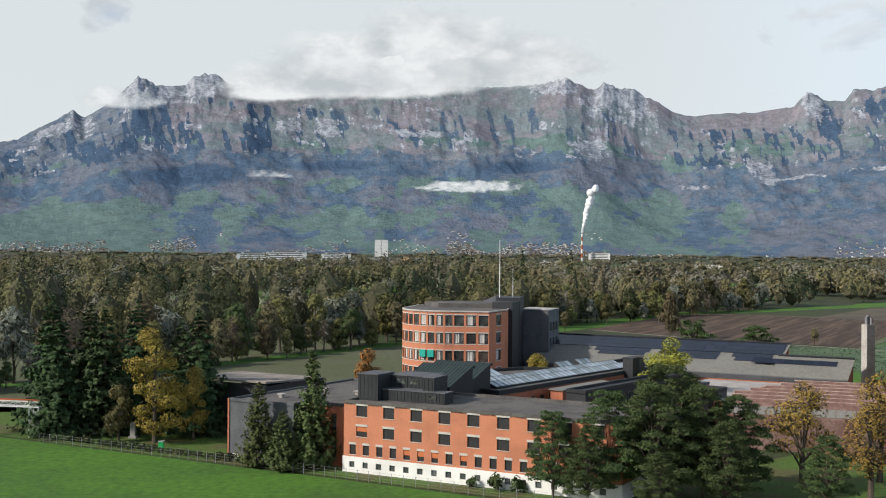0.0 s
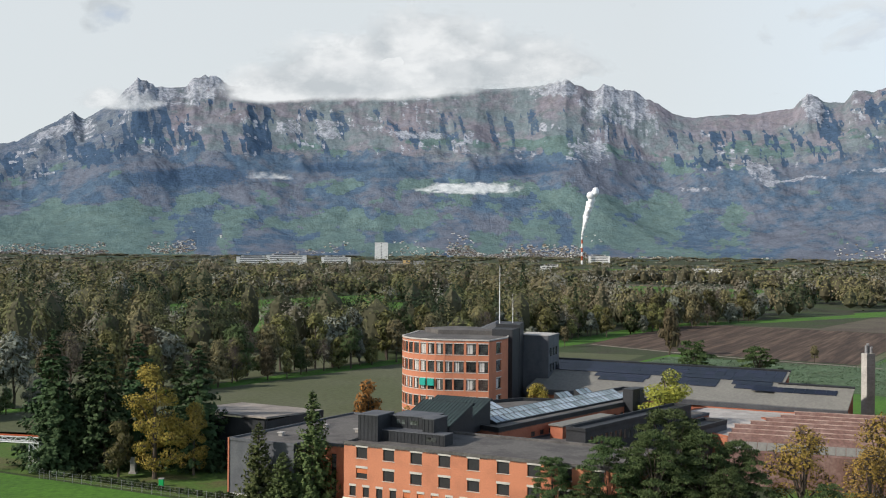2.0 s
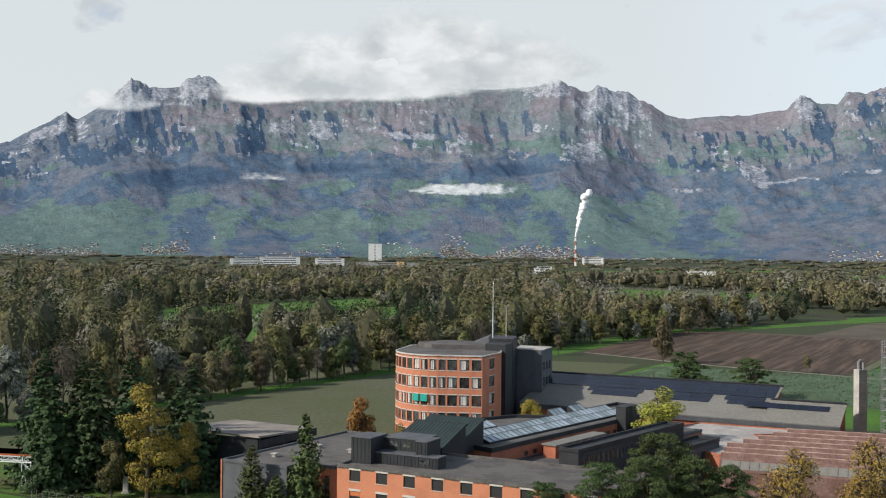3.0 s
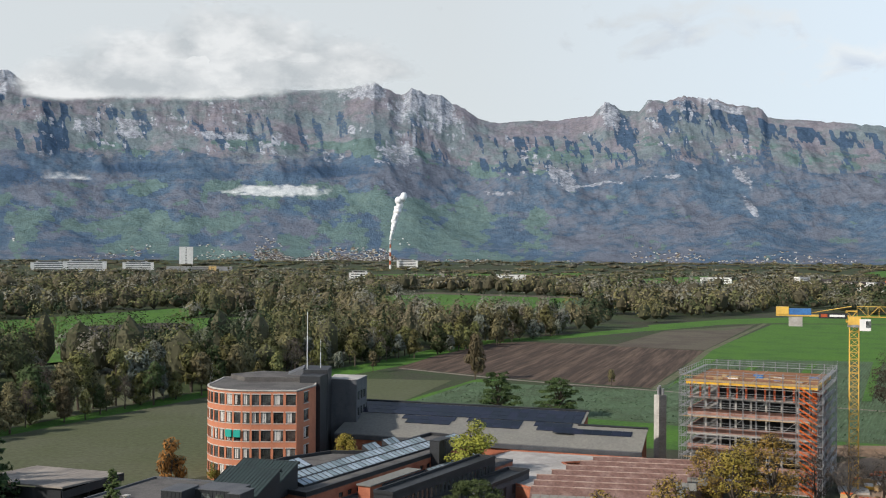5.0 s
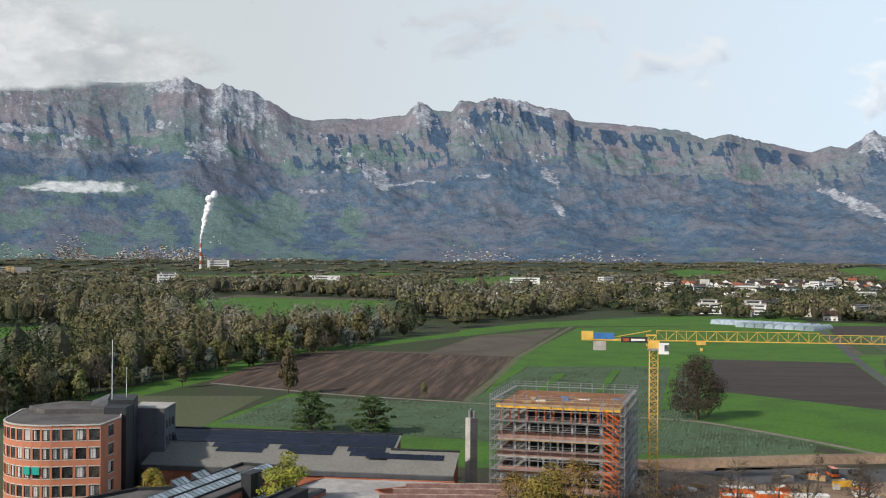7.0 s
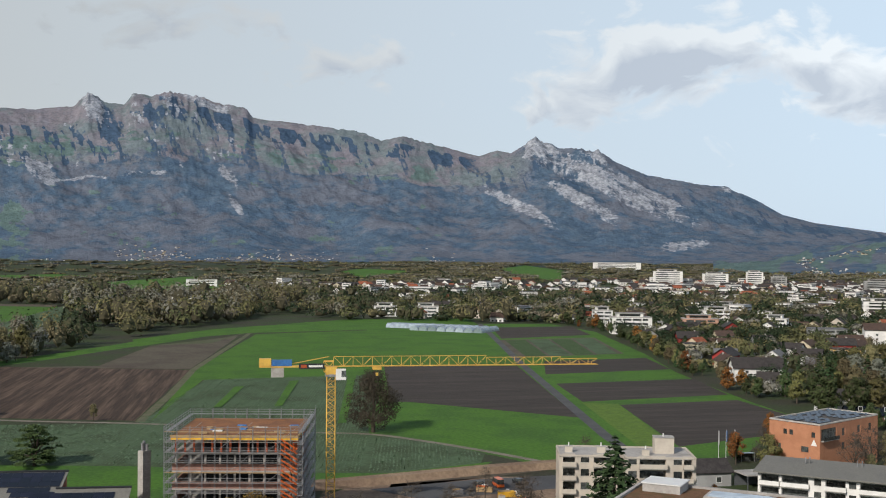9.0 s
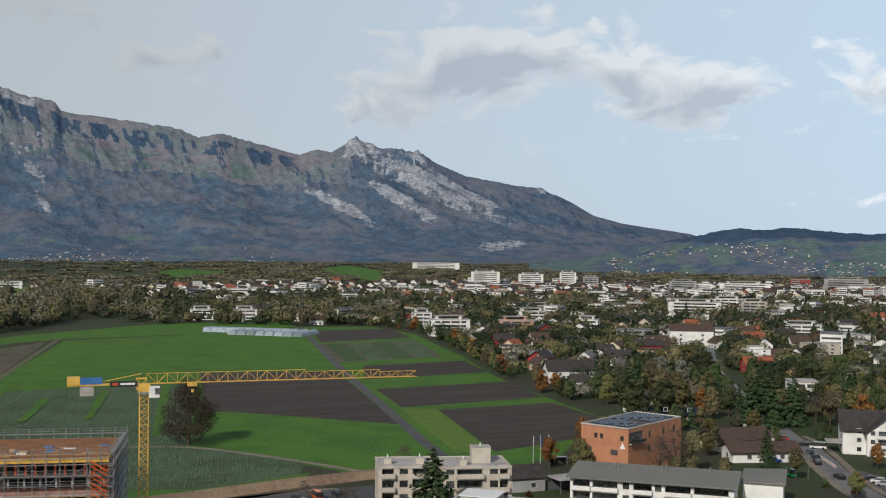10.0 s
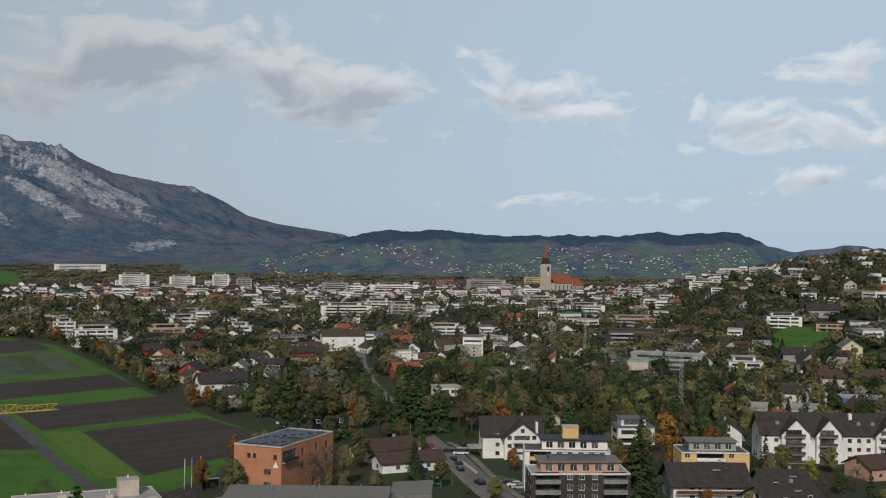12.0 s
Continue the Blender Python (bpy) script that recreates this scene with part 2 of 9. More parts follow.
def tube(bm, p, q, r, n=6, r2=None):
    """A rod from p to q."""
    p, q = Vector(p), Vector(q)
    d = q - p
    if d.length < 1e-6:
        return bm
    m = d.to_track_quat("Z", "Y").to_matrix()
    r2 = r if r2 is None else r2
    ra = [bm.verts.new(p + m @ Vector((r * math.cos(t), r * math.sin(t), 0))) for t in (2 * math.pi * i / n for i in range(n))]
    rb = [bm.verts.new(q + m @ Vector((r2 * math.cos(t), r2 * math.sin(t), 0))) for t in (2 * math.pi * i / n for i in range(n))]
    bm.faces.new(ra[::-1])
    bm.faces.new(rb)
    for i in range(n):
        j = (i + 1) % n
        bm.faces.new((ra[i], ra[j], rb[j], rb[i]))
    return bm


def smoothstep(a, b, x):
    t = np.clip((x - a) / (b - a), 0, 1)
    return t * t * (3 - 2 * t)


def vnoise(x, y, seed=0):
    """Smooth value noise on numpy arrays, -1 to 1."""
    xi, yi = np.floor(x).astype(np.int64), np.floor(y).astype(np.int64)
    fx, fy = x - xi, y - yi
    fx, fy = fx * fx * fx * (fx * (fx * 6 - 15) + 10), fy * fy * fy * (fy * (fy * 6 - 15) + 10)

    def h(a, b):
        v = (a * 374761393 + b * 668265263 + seed * 982451653) & 0x7FFFFFFF
        v = ((v ^ (v >> 13)) * 1274126177) & 0x7FFFFFFF
        return ((v ^ (v >> 16)) & 0xFFFF) / 32767.5 - 1

    return (h(xi, yi) * (1 - fx) + h(xi + 1, yi) * fx) * (1 - fy) + (h(xi, yi + 1) * (1 - fx) + h(xi + 1, yi + 1) * fx) * fy


def fbm(x, y, octaves=5, gain=0.5, ridged=False, seed=0):
    t, amp, s = 0, 1.0, 0
    for o in range(octaves):
        n = vnoise(x * 2 ** o + 17.3 * o, y * 2 ** o - 9.1 * o, seed + o)
        t = t + amp * ((1 - 2 * np.abs(n)) if ridged else n)
        s += amp
        amp *= gain
    return t / s


def ground_z(x, y):
    d = np.hypot(x, y)
    az = np.degrees(np.arctan2(x, y))
    z = 20 * smoothstep(1200, 3600, d)
    hill = smoothstep(69, 84, az) * (1 - smoothstep(150, 175, az)) * smoothstep(600, 1500, d) * 66 * (1 - smoothstep(1700, 2400, d))
    return z + hill


def gz(x, y):
    return float(ground_z(np.float64(x), np.float64(y)))


def polar_sheet(name, azs, rads, height, material, smooth=True):
    A, R = np.meshgrid(np.radians(azs), rads)
    X, Y = R * np.sin(A), R * np.cos(A)
    Z = height(X, Y)
    n, k = len(azs), len(rads)
    verts = np.stack([X.ravel(), Y.ravel(), Z.ravel()], 1)
    i = np.arange(k - 1)[:, None] * n + np.arange(n - 1)[None, :]
    faces = np.stack([i, i + n, i + n + 1, i + 1], -1).reshape(-1, 4)
    return from_data(name, verts, faces[:, ::-1], material, smooth=smooth)


# ---------------------------------------------------------------- ground
rads = np.concatenate([[0.01, 60, 120, 180, 240, 300, 400, 500, 600], np.arange(700, 4951, 100)])
tagged(polar_sheet("ground", np.arange(-180, 181, 2.0), rads, ground_z, M["grass"]), "flat green valley floor of grass", "ground", kind="structure")


def field(name, pts, key, lift, label, category="field"):
    bm = bmesh.new()
    vs = [bm.verts.new((x, y, gz(x, y) + lift)) for x, y in pts]
    f = bm.faces.new(vs)
    if f.normal.z < 0:
        f.normal_flip()
    bm.normal_update()
    if bm.faces[:][0].normal.z < 0:
        bmesh.ops.reverse_faces(bm, faces=bm.faces)
    return tagged(part(name, bm, M[key]), label, category, kind="structure")


field("meadow", [(-140, 60), (60, 60), (45, 118), (1, 140.5), (-21, 152.5), (-62, 174.5), (-140, 216)], "meadow", 0.04, "mown bright green meadow before the factory")
field("crop_field", [(-130, 200), (-62, 288), (-16, 358), (18, 412), (70, 396), (36, 322), (20, 260), (-30, 215)], "winter_crop", 0.05, "grey-green field of young winter crop")
field("ploughed_field", [(56, 442), (78, 489), (119, 558), (141, 564), (212, 505), (134, 366), (98, 396)], "ploughed", 0.05, "freshly ploughed brown field")
field("stubble_field", [(146, 558), (181, 545), (241, 636), (320, 684), (306, 660), (213, 508)], "stubble", 0.055, "pale brown harrowed field")
field("stubble_field", [(243, 642), (300, 668), (336, 706), (318, 684), (282, 640)], "winter_crop", 0.06, "narrow strip of brown-green stubble")
field("cabbage_field", [(77, 391), (133, 359), (203, 466), (270, 444), (186, 301), (193, 280), (196, 254), (186, 243), (158, 245), (140, 257), (106, 290), (77, 311), (46, 338), (62, 365)], "cabbage_soil", 0.05, "field of grey-green cabbages")
field("meadow", [(138, 362), (216, 508), (337, 692), (425, 684), (363, 581), (300, 472), (269, 442), (200, 463)], "meadow", 0.06, "bright green meadow")
field("soil_field", [(300, 472), (357, 437), (265, 290), (237, 356), (231, 359)], "soil", 0.075, "dark bare soil field")
field("meadow", [(233, 360), (265, 289), (245, 255), (202, 233), (194, 279), (187, 300), (210, 320)], "meadow", 0.07, "bright green meadow")
field("meadow", [(428, 683), (474, 614), (386, 476), (330, 508)], "meadow", 0.065, "bright green meadow")
field("soil_field", [(384, 448), (444, 433), (412, 385), (344, 400)], "soil", 0.05, "dark bare soil strip")
field("soil_field", [(324, 370), (390, 350), (359, 304), (294, 320)], "soil", 0.05, "dark bare soil strip")
field("soil_field", [(300, 306), (349, 291), (331, 251), (297, 229), (251, 231)], "soil", 0.05, "dark bare soil strip")
field("soil_field", [(518, 665), (579, 644), (533, 572), (458, 577)], "soil", 0.05, "dark bare soil strip")
field("crop_strip", [(292, 318), (301, 308), (252, 234), (241, 238)], "crop", 0.055, "strip of lush light-green crop")
for i in range(4):
    f0, f1 = i / 4 + 0.015, (i + 1) / 4 - 0.015
    field("lettuce_field", [(450 + 64 * f0, 565 - 16 * f0), (450 + 64 * f1, 565 - 16 * f1), (391 + 59 * f1, 472 - 12 * f1), (391 + 59 * f0, 472 - 12 * f0)], "cabbage_soil" if i % 2 else "lettuce", 0.05, "strip of dark green lettuce")
field("lettuce_rim", [(447, 570), (518, 553), (452, 458), (386, 470)], "stubble", 0.04, "pale brown rows between lettuce strips")
for p, q in (((203, 432), (170, 380)), ((232, 438), (190, 371)), ((265, 444), (189, 323))):
    field("grass_lane", [(p[0] - 2.2, p[1]), (p[0] + 2.2, p[1]), (q[0] + 1.6, q[1]), (q[0] - 1.6, q[1])], "meadow", 0.30, "green lane between cabbage beds")
field("meadow", [(200, 205), (262, 214), (331, 250), (349, 284), (368, 316), (404, 374), (460, 449), (555, 591), (583, 672), (530, 702), (430, 700), (290, 470), (228, 362), (180, 300), (196, 250)], "meadow", 0.025, "green meadow strips between the fields")
field("meadow", [(41, 335), (62, 370), (80, 400), (92, 398), (77, 388), (62, 362), (46, 338), (77, 311), (106, 290), (140, 257), (158, 245), (190, 243), (180, 236), (120, 240), (70, 262)], "meadow", 0.04, "green meadow beside the cabbages")
field("soil_bank", [(147, 229), (197, 225), (201, 231), (154, 237)], "stubble", 0.06, "bare earth bank by the building site")
field("factory_lawn", [(-140, 218), (-62, 175.5), (-21, 153.5), (1, 141.5), (45, 119), (70, 130), (62, 178), (30, 150), (-14, 160), (-34, 172), (-30, 200), (-60, 215), (-100, 222)], "lawn", 0.05, "uneven lawn round the factory")
field("courtyard", [(45, 119), (110, 120), (125, 178), (100, 190), (80, 205), (62, 178), (66, 132)], "asphalt", 0.05, "grey asphalt yard behind the pines", "road")
for pts in ([(-52, 767), (-6, 951), (-30, 950), (-180, 725), (-110, 444), (-68, 479), (-19, 488), (10, 556), (-4, 781)], [(84, 707), (130, 1149), (193, 1255), (331, 1124), (216, 732), (181, 685), (141, 669)], [(404, 1203), (579, 1724), (815, 1915), (529, 1241)], [(180, 2000), (620, 2100), (650, 1960), (200, 1880)],
            [(1193, 2057), (1351, 2226), (1358, 2001), (1063, 1751)], [(1257, 1428), (1585, 2035), (1926, 2325), (1683, 1892)], [(430, 1350), (640, 1600), (760, 1500), (520, 1240)], [(539, 1590), (729, 1808), (690, 1500)]):
    field("meadow", pts, "meadow", 0.9, "distant green meadow among the woods")
field("crop_field", [(-195, 180), (-97, 252), (-62, 302), (-20, 370), (-58, 405), (-105, 336), (-215, 232)], "winter_crop", 0.06, "grey-green crop field behind the trees")
field("crop_field", [(-27, 699), (-4, 781), (20, 640), (8, 556), (-19, 488), (-40, 560)], "winter_crop", 1.0, "distant grey-green crop field")
field("soil_field", [(-99, 692), (-59, 723), (-36, 708), (-43, 476), (-68, 479)], "soil", 1.05, "distant dark soil field")
field("crop_field", [(274, 1113), (325, 1087), (270, 918), (215, 871)], "cabbage_soil", 0.14, "field beside the barns")
field("stubble_field", [(130, 1149), (193, 1255), (331, 1124), (318, 1085), (190, 1200)], "stubble", 1.1, "pale strip along a distant field")
field("crop_field", [(200, 840), (310, 1060), (331, 1100), (216, 735)], "cabbage_soil", 1.1, "distant blue-green cabbage field")
field("village_green", [(533, 271), (612, 306), (660, 316), (592, 276), (586, 257), (541, 239), (507, 246)], "lawn", 0.1, "green orchard meadow in the village")
field("sports_meadow", [(803, 168), (868, 163), (856, 123), (813, 119), (722, 117), (701, 130), (753, 149)], "meadow", 1.2, "bright green meadow on the slope")
field("slope_meadow", [(692, 98), (744, 97), (764, 84), (692, 76)], "meadow", 0.6, "green meadow among hillside houses")


def road(name, pts, width, key, lift, label, category="road"):
    """A ribbon along a line."""
    bm = bmesh.new()
    rows = []
    P = [Vector(p) for p in pts]
    for i, p in enumerate(P):
        d = (P[min(i + 1, len(P) - 1)] - P[max(i - 1, 0)]).normalized()
        n = Vector((-d.y, d.x)) * width / 2
        rows.append([bm.verts.new((q.x, q.y, gz(q.x, q.y) + lift)) for q in (p - n, p + n)])
    for a, b in zip(rows, rows[1:]):
        bm.faces.new((a[0], b[0], b[1], a[1]))
    bm.normal_update()
    if bm.faces[:][0].normal.z < 0:
        bmesh.ops.reverse_faces(bm, faces=bm.faces[:])
    return tagged(part(name, bm, M[key]), label, category, kind="structure")


def curve_line(pts, n=8):
    """Points of a smooth line through pts."""
    P = [Vector(p) for p in pts]
    out = []
    for i in range(len(P) - 1):
        a, b, c, d = P[max(i - 1, 0)], P[i], P[i + 1], P[min(i + 2, len(P) - 1)]
        for k in range(n):
            t = k / n
            out.append(0.5 * ((2 * b) + (c - a) * t + (2 * a - 5 * b + 4 * c - d) * t * t + (3 * b - a - 3 * c + d) * t ** 3))
    return out + [P[-1]]


road("field_margin", [(-130, 205), (-98, 240), (-61, 290), (-15, 362), (44, 444), (68, 480), (112, 562), (160, 592), (232, 650), (300, 716), (430, 742)], 17, "meadow", 0.03, "strip of rough grass at the field edge", "field")
field("meadow", [(236, 640), (300, 690), (336, 704), (430, 690), (535, 705), (565, 760), (470, 800), (330, 748), (250, 690)], "meadow", 0.035, "green pasture before the tree belt")
road("field_road", [(205, 186), (246, 257), (290, 326), (357, 431), (476, 612), (535, 702)], 4.0, "asphalt", 0.08, "straight paved farm road between fields")
road("farm_track", curve_line([(57, 440), (96, 392), (131, 361), (154, 337), (171, 314), (186, 299), (193, 279), (198, 256), (202, 229)]), 2.6, "gravel", 0.09, "narrow gravel farm track")
road("farm_track", [(134, 362), (170, 425), (214, 506), (336, 700)], 3.2, "track", 0.08, "pale rutted track between the fields")
road("village_road", curve_line([(262, 100), (278, 128), (330, 170), (345, 185), (424, 249), (524, 325), (640, 400)]), 7.0, "pale_asphalt", 0.10, "grey asphalt village road with a bend")

# ---------------------------------------------------------------- mountains
# the crest: azimuths in degrees, heights in metres
CREST_AZ = [-40, -30, -21.9, -21.15, -18.59, -18.07, -16.75, -15.56, -14.74, -13.24, -12.83, -11.81, -11.16, -7.92, -3.04, 1.88, 4.76, 5.91, 6.42, 7.34, 8.04, 8.61, 9.46, 9.88, 10.5, 11.29, 12.06, 13.49, 15.12, 17.12, 17.77, 18.29,
            18.52, 19.45, 19.85, 20.8, 21.34, 22.99, 23.76, 24.8, 25.41, 25.7, 28.34, 31.21, 32.22, 33.23, 35.11, 37.23, 38.15, 38.87, 40.11, 41.32, 43.26, 44.23, 45.72, 48.36, 49.59, 51.09, 52.29, 53.74, 57.01, 61]
CREST_H = [300, 330, 440, 451, 574, 547, 619, 721, 690, 695, 736, 742, 707, 696, 724, 716, 727, 746, 726, 700, 730, 701, 700, 672, 652, 605, 588, 597, 599, 619, 673, 654,
           638, 630, 672, 667, 682, 683, 655, 642, 629, 595, 570, 544, 505, 527, 493, 449, 475, 464, 525, 485, 470, 416, 369, 329, 319, 264, 207, 175, 135, 25]
GRID = np.arange(-44, 66, 0.1)
BELL = np.exp(-(np.arange(-60, 61) / 26.0) ** 2)
SMOOTH_H = np.convolve(np.pad(np.interp(GRID, CREST_AZ, CREST_H), 60, mode="edge"), BELL / BELL.sum(), "valid") - 12


def ridge_line(az, bare=False):
    return np.interp(az, GRID, SMOOTH_H) if bare else np.interp(az, CREST_AZ, CREST_H) - 12


def mountain_height(X, Y):
    d, az = np.hypot(X, Y), np.degrees(np.arctan2(X, Y))
    wob = 60 * fbm(az * 0.3, d * 0.001, 2, seed=5)
    s = np.clip((d + wob - 3350) / (4660 - 3350), 0, 1.12)
    line = ridge_line(az)
    low = ridge_line(az, True)
    proud = line - low
    jag = 13 * fbm(az * 2.6, d * 0.008, 4, 0.6, True, 3) * np.clip(0.25 + proud / 30, 0.12, 1) * np.clip(line / 500, 0.1, 1)
    top = low + (proud + jag) * smoothstep(0.70, 1.0, s) - 4
    z = top * np.where(s <= 1, 0.16 * s + 0.84 * s ** 1.7, 1 - (s - 1) * 3)
    high = np.clip(top / 500, 0.1, 1)
    u = az * 70
    z = z + 58 * fbm(u * 0.0028 + d * 0.0012, d * 0.0022 - u * 0.0006, 5, 0.5, False, 8) * np.sin(np.pi * np.clip(s, 0, 1)) * high * (0.35 + s)
    # gullies that run down the slope
    z = z + 9 * fbm(az * 0.5 + d * 0.0022 + 0.3 * fbm(az * 0.4, d * 0.002, 2, seed=72), d * 0.0022 - az * 0.1, 4, 0.5, True, 71) * smoothstep(0.25, 0.6, s) * (1 - smoothstep(0.93, 1.0, s)) * high
    z = z + 9 * fbm(u * 0.016, d * 0.016, 4, 0.6, True, 21) * smoothstep(0.3, 0.9, s) * (1 - 0.7 * smoothstep(0.95, 1.0, s)) * high
    return np.maximum(z, -5) + 17


def mountain_material():
    m = bpy.data.materials.new("mountain")
    m.use_nodes = True
    nt = m.node_tree
    N, L = nt.nodes.new, nt.links.new
    b = nt.nodes["Principled BSDF"]
    b.inputs["Roughness"].default_value, b.inputs["Specular IOR Level"].default_value = 1.0, 0.0
    pos = N("ShaderNodeNewGeometry").outputs["Position"]

    def noise_of(scale, detail=6, rough=0.6, stretch=(1, 1, 1)):
        mp = N("ShaderNodeMapping")
        mp.inputs["Scale"].default_value = stretch
        L(pos, mp.inputs[0])
        n = N("ShaderNodeTexNoise")
        n.inputs["Scale"].default_value, n.inputs["Detail"].default_value, n.inputs["Roughness"].default_value = scale, detail, rough
        L(mp.outputs[0], n.inputs["Vector"])
        return n.outputs["Fac"]

    def rng(v, a, c, lo=0.0, hi=1.0):
        n = N("ShaderNodeMapRange")
        n.inputs[1].default_value, n.inputs[2].default_value, n.inputs[3].default_value, n.inputs[4].default_value = a, c, lo, hi
        L(v, n.inputs[0])
        return n.outputs[0]

    def mix(f, a, c):
        n = N("ShaderNodeMix")
        n.data_type = "RGBA"
        L(f, n.inputs[0])
        for i, v in ((6, a), (7, c)):
            if isinstance(v, tuple):
                n.inputs[i].default_value = (*v, 1)
            else:
                L(v, n.inputs[i])
        return n.outputs[2]

    def attr(name):
        a = N("ShaderNodeAttribute")
        a.attribute_name = name
        return a.outputs["Fac"]

    def add(a, c, k=1.0):
        n = N("ShaderNodeMath")
        n.operation = "MULTIPLY_ADD"
        L(c, n.inputs[0])
        n.inputs[1].default_value = k
        L(a, n.inputs[2])
        return n.outputs[0]

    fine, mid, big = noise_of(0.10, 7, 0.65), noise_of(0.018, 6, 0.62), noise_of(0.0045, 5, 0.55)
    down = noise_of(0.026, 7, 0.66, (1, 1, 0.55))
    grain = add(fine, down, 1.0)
    forest = mix(rng(mid, 0.35, 0.65), HAZED_FOREST[0], HAZED_FOREST[1])
    forest = mix(rng(add(big, mid, 0.6), 0.74, 0.90), forest, HAZED_FOREST[2])
    alpine = mix(rng(mid, 0.38, 0.62), HAZED_ALPINE[0], HAZED_ALPINE[1])
    alpine = mix(rng(add(big, mid, 0.5), 0.66, 0.84), alpine, HAZED_ALPINE[2])
    meadow = mix(rng(mid, 0.36, 0.64), HAZED_MEADOW[0], HAZED_MEADOW[1])
    rockc = mix(rng(grain, 0.80, 1.16), HAZED_ROCK[0], HAZED_ROCK[1])
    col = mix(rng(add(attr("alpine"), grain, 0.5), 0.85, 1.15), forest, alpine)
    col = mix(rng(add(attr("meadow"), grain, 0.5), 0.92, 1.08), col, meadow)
    col = mix(rng(add(attr("wood"), grain, 0.6), 1.02, 1.18), col, HAZED_WOOD)
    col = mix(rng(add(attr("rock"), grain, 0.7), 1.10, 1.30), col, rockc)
    hs = N("ShaderNodeHueSaturation")
    L(rng(grain, 0.75, 1.25, 0.74, 1.26), hs.inputs["Value"])
    L(col, hs.inputs["Color"])
    L(hs.outputs[0], b.inputs["Base Color"])
    bp = N("ShaderNodeBump")
    bp.inputs["Strength"].default_value, bp.inputs["Distance"].default_value = 0.7, 10
    L(add(fine, mid, 1.0), bp.inputs["Height"])
    L(bp.outputs[0], b.inputs["Normal"])
    return m


# bluish distance haze is mixed into all these base colours
HAZED_FOREST = [(0.074, 0.118, 0.180), (0.094, 0.138, 0.190), (0.134, 0.152, 0.192)]
HAZED_WOOD = (0.056, 0.092, 0.148)
HAZED_ALPINE = [(0.188, 0.188, 0.222), (0.218, 0.196, 0.218), (0.154, 0.190, 0.208)]
HAZED_MEADOW = [(0.104, 0.160, 0.162), (0.126, 0.184, 0.175)]
HAZED_ROCK = [(0.18, 0.20, 0.24), (0.35, 0.37, 0.41)]
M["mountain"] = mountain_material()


def set_attr(ob, name, values):
    a = ob.data.attributes.new(name, "FLOAT", "POINT")
    a.data.foreach_set("value", np.clip(values, 0, 2).astype(np.float32))


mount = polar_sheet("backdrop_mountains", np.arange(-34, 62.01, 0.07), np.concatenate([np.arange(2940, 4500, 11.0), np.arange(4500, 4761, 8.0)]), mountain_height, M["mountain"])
co = np.empty(len(mount.data.vertices) * 3, np.float32)
mount.data.vertices.foreach_get("co", co)
co = co.reshape(-1, 3).astype(np.float64)
md, maz = np.hypot(co[:, 0], co[:, 1]), np.degrees(np.arctan2(co[:, 0], co[:, 1]))
rel = (co[:, 2] - 17) / np.maximum(ridge_line(maz) * 0.5 + ridge_line(maz, True) * 0.5, 150)


def window(v, a, b, soft):
    return smoothstep(a - soft, a + soft, v) * (1 - smoothstep(b - soft, b + soft, v))


# along the slope and up it, in units that keep patches wider than high
su, sv = maz * 0.55, rel * 11.0
patch = fbm(su, sv, 5, 0.55, seed=31)
scrub = fbm(su * 3.6, sv * 3.2, 4, 0.6, seed=32)
streak = fbm(maz * 2.4 + rel * 5, rel * 5 - maz * 0.2, 5, 0.6, seed=37)
cliff = fbm(maz * 5.5, rel * 7, 4, 0.6, seed=33)
band = fbm(maz * 0.8, rel * 26 + 0.6 * maz, 4, 0.55, seed=34)
east = smoothstep(9, 25, maz)
share = (1 - east) * np.interp(rel, [0, 0.1, 0.24, 0.36, 0.44, 0.52, 0.60, 0.70], [0.44, 0.46, 0.52, 0.62, 0.82, 0.92, 0.6, 0.2]) + east * np.interp(rel, [0, 0.08, 0.2, 0.3, 0.45, 0.6, 0.7], [0.66, 0.82, 0.95, 1.1, 1.1, 0.9, 0.3])
big_wood = np.exp(-((maz + 13.0) / 3.4) ** 2 - ((rel - 0.40) / 0.075) ** 2) + 0.8 * np.exp(-((maz + 5.5) / 3.0) ** 2 - ((rel - 0.47) / 0.05) ** 2) + 0.8 * np.exp(-((maz - 3.5) / 3.5) ** 2 - ((rel - 0.46) / 0.06) ** 2)
glade = np.exp(-((maz - 6.0) / 1.1) ** 2 - ((rel - 0.31) / 0.05) ** 2) + np.exp(-((maz - 9.0) / 1.6) ** 2 - ((rel - 0.12) / 0.06) ** 2)
trees_w = smoothstep(-0.05, 0.05, 0.95 * patch + 0.42 * scrub + 0.62 * (2 * share - 1) + 0.8 * big_wood - 0.8 * glade - 0.5 * window(maz, -40, -14, 2) * (1 - smoothstep(0.2, 0.34, rel)))
tree_line = smoothstep(0.50, 0.60, rel + 0.12 * patch + 0.05 * scrub - 0.05 * east) * (1 - smoothstep(37, 41, maz) * 0.75)
set_attr(mount, "alpine", tree_line * (1 - 0.55 * window(maz, -40, -13.5, 1.5)))
alp = window(rel, 0.60, 0.78, 0.05) * window(maz, 12, 36, 2) * smoothstep(-0.02, 0.22, patch + 0.3 * scrub)
set_attr(mount, "meadow", np.clip((1 - trees_w) * (1 - smoothstep(0.56, 0.64, rel + 0.1 * patch)) * (1 - 0.8 * smoothstep(33, 40, maz)) + 0.85 * alp, 0, 1) * (1 - 0.25 * east))
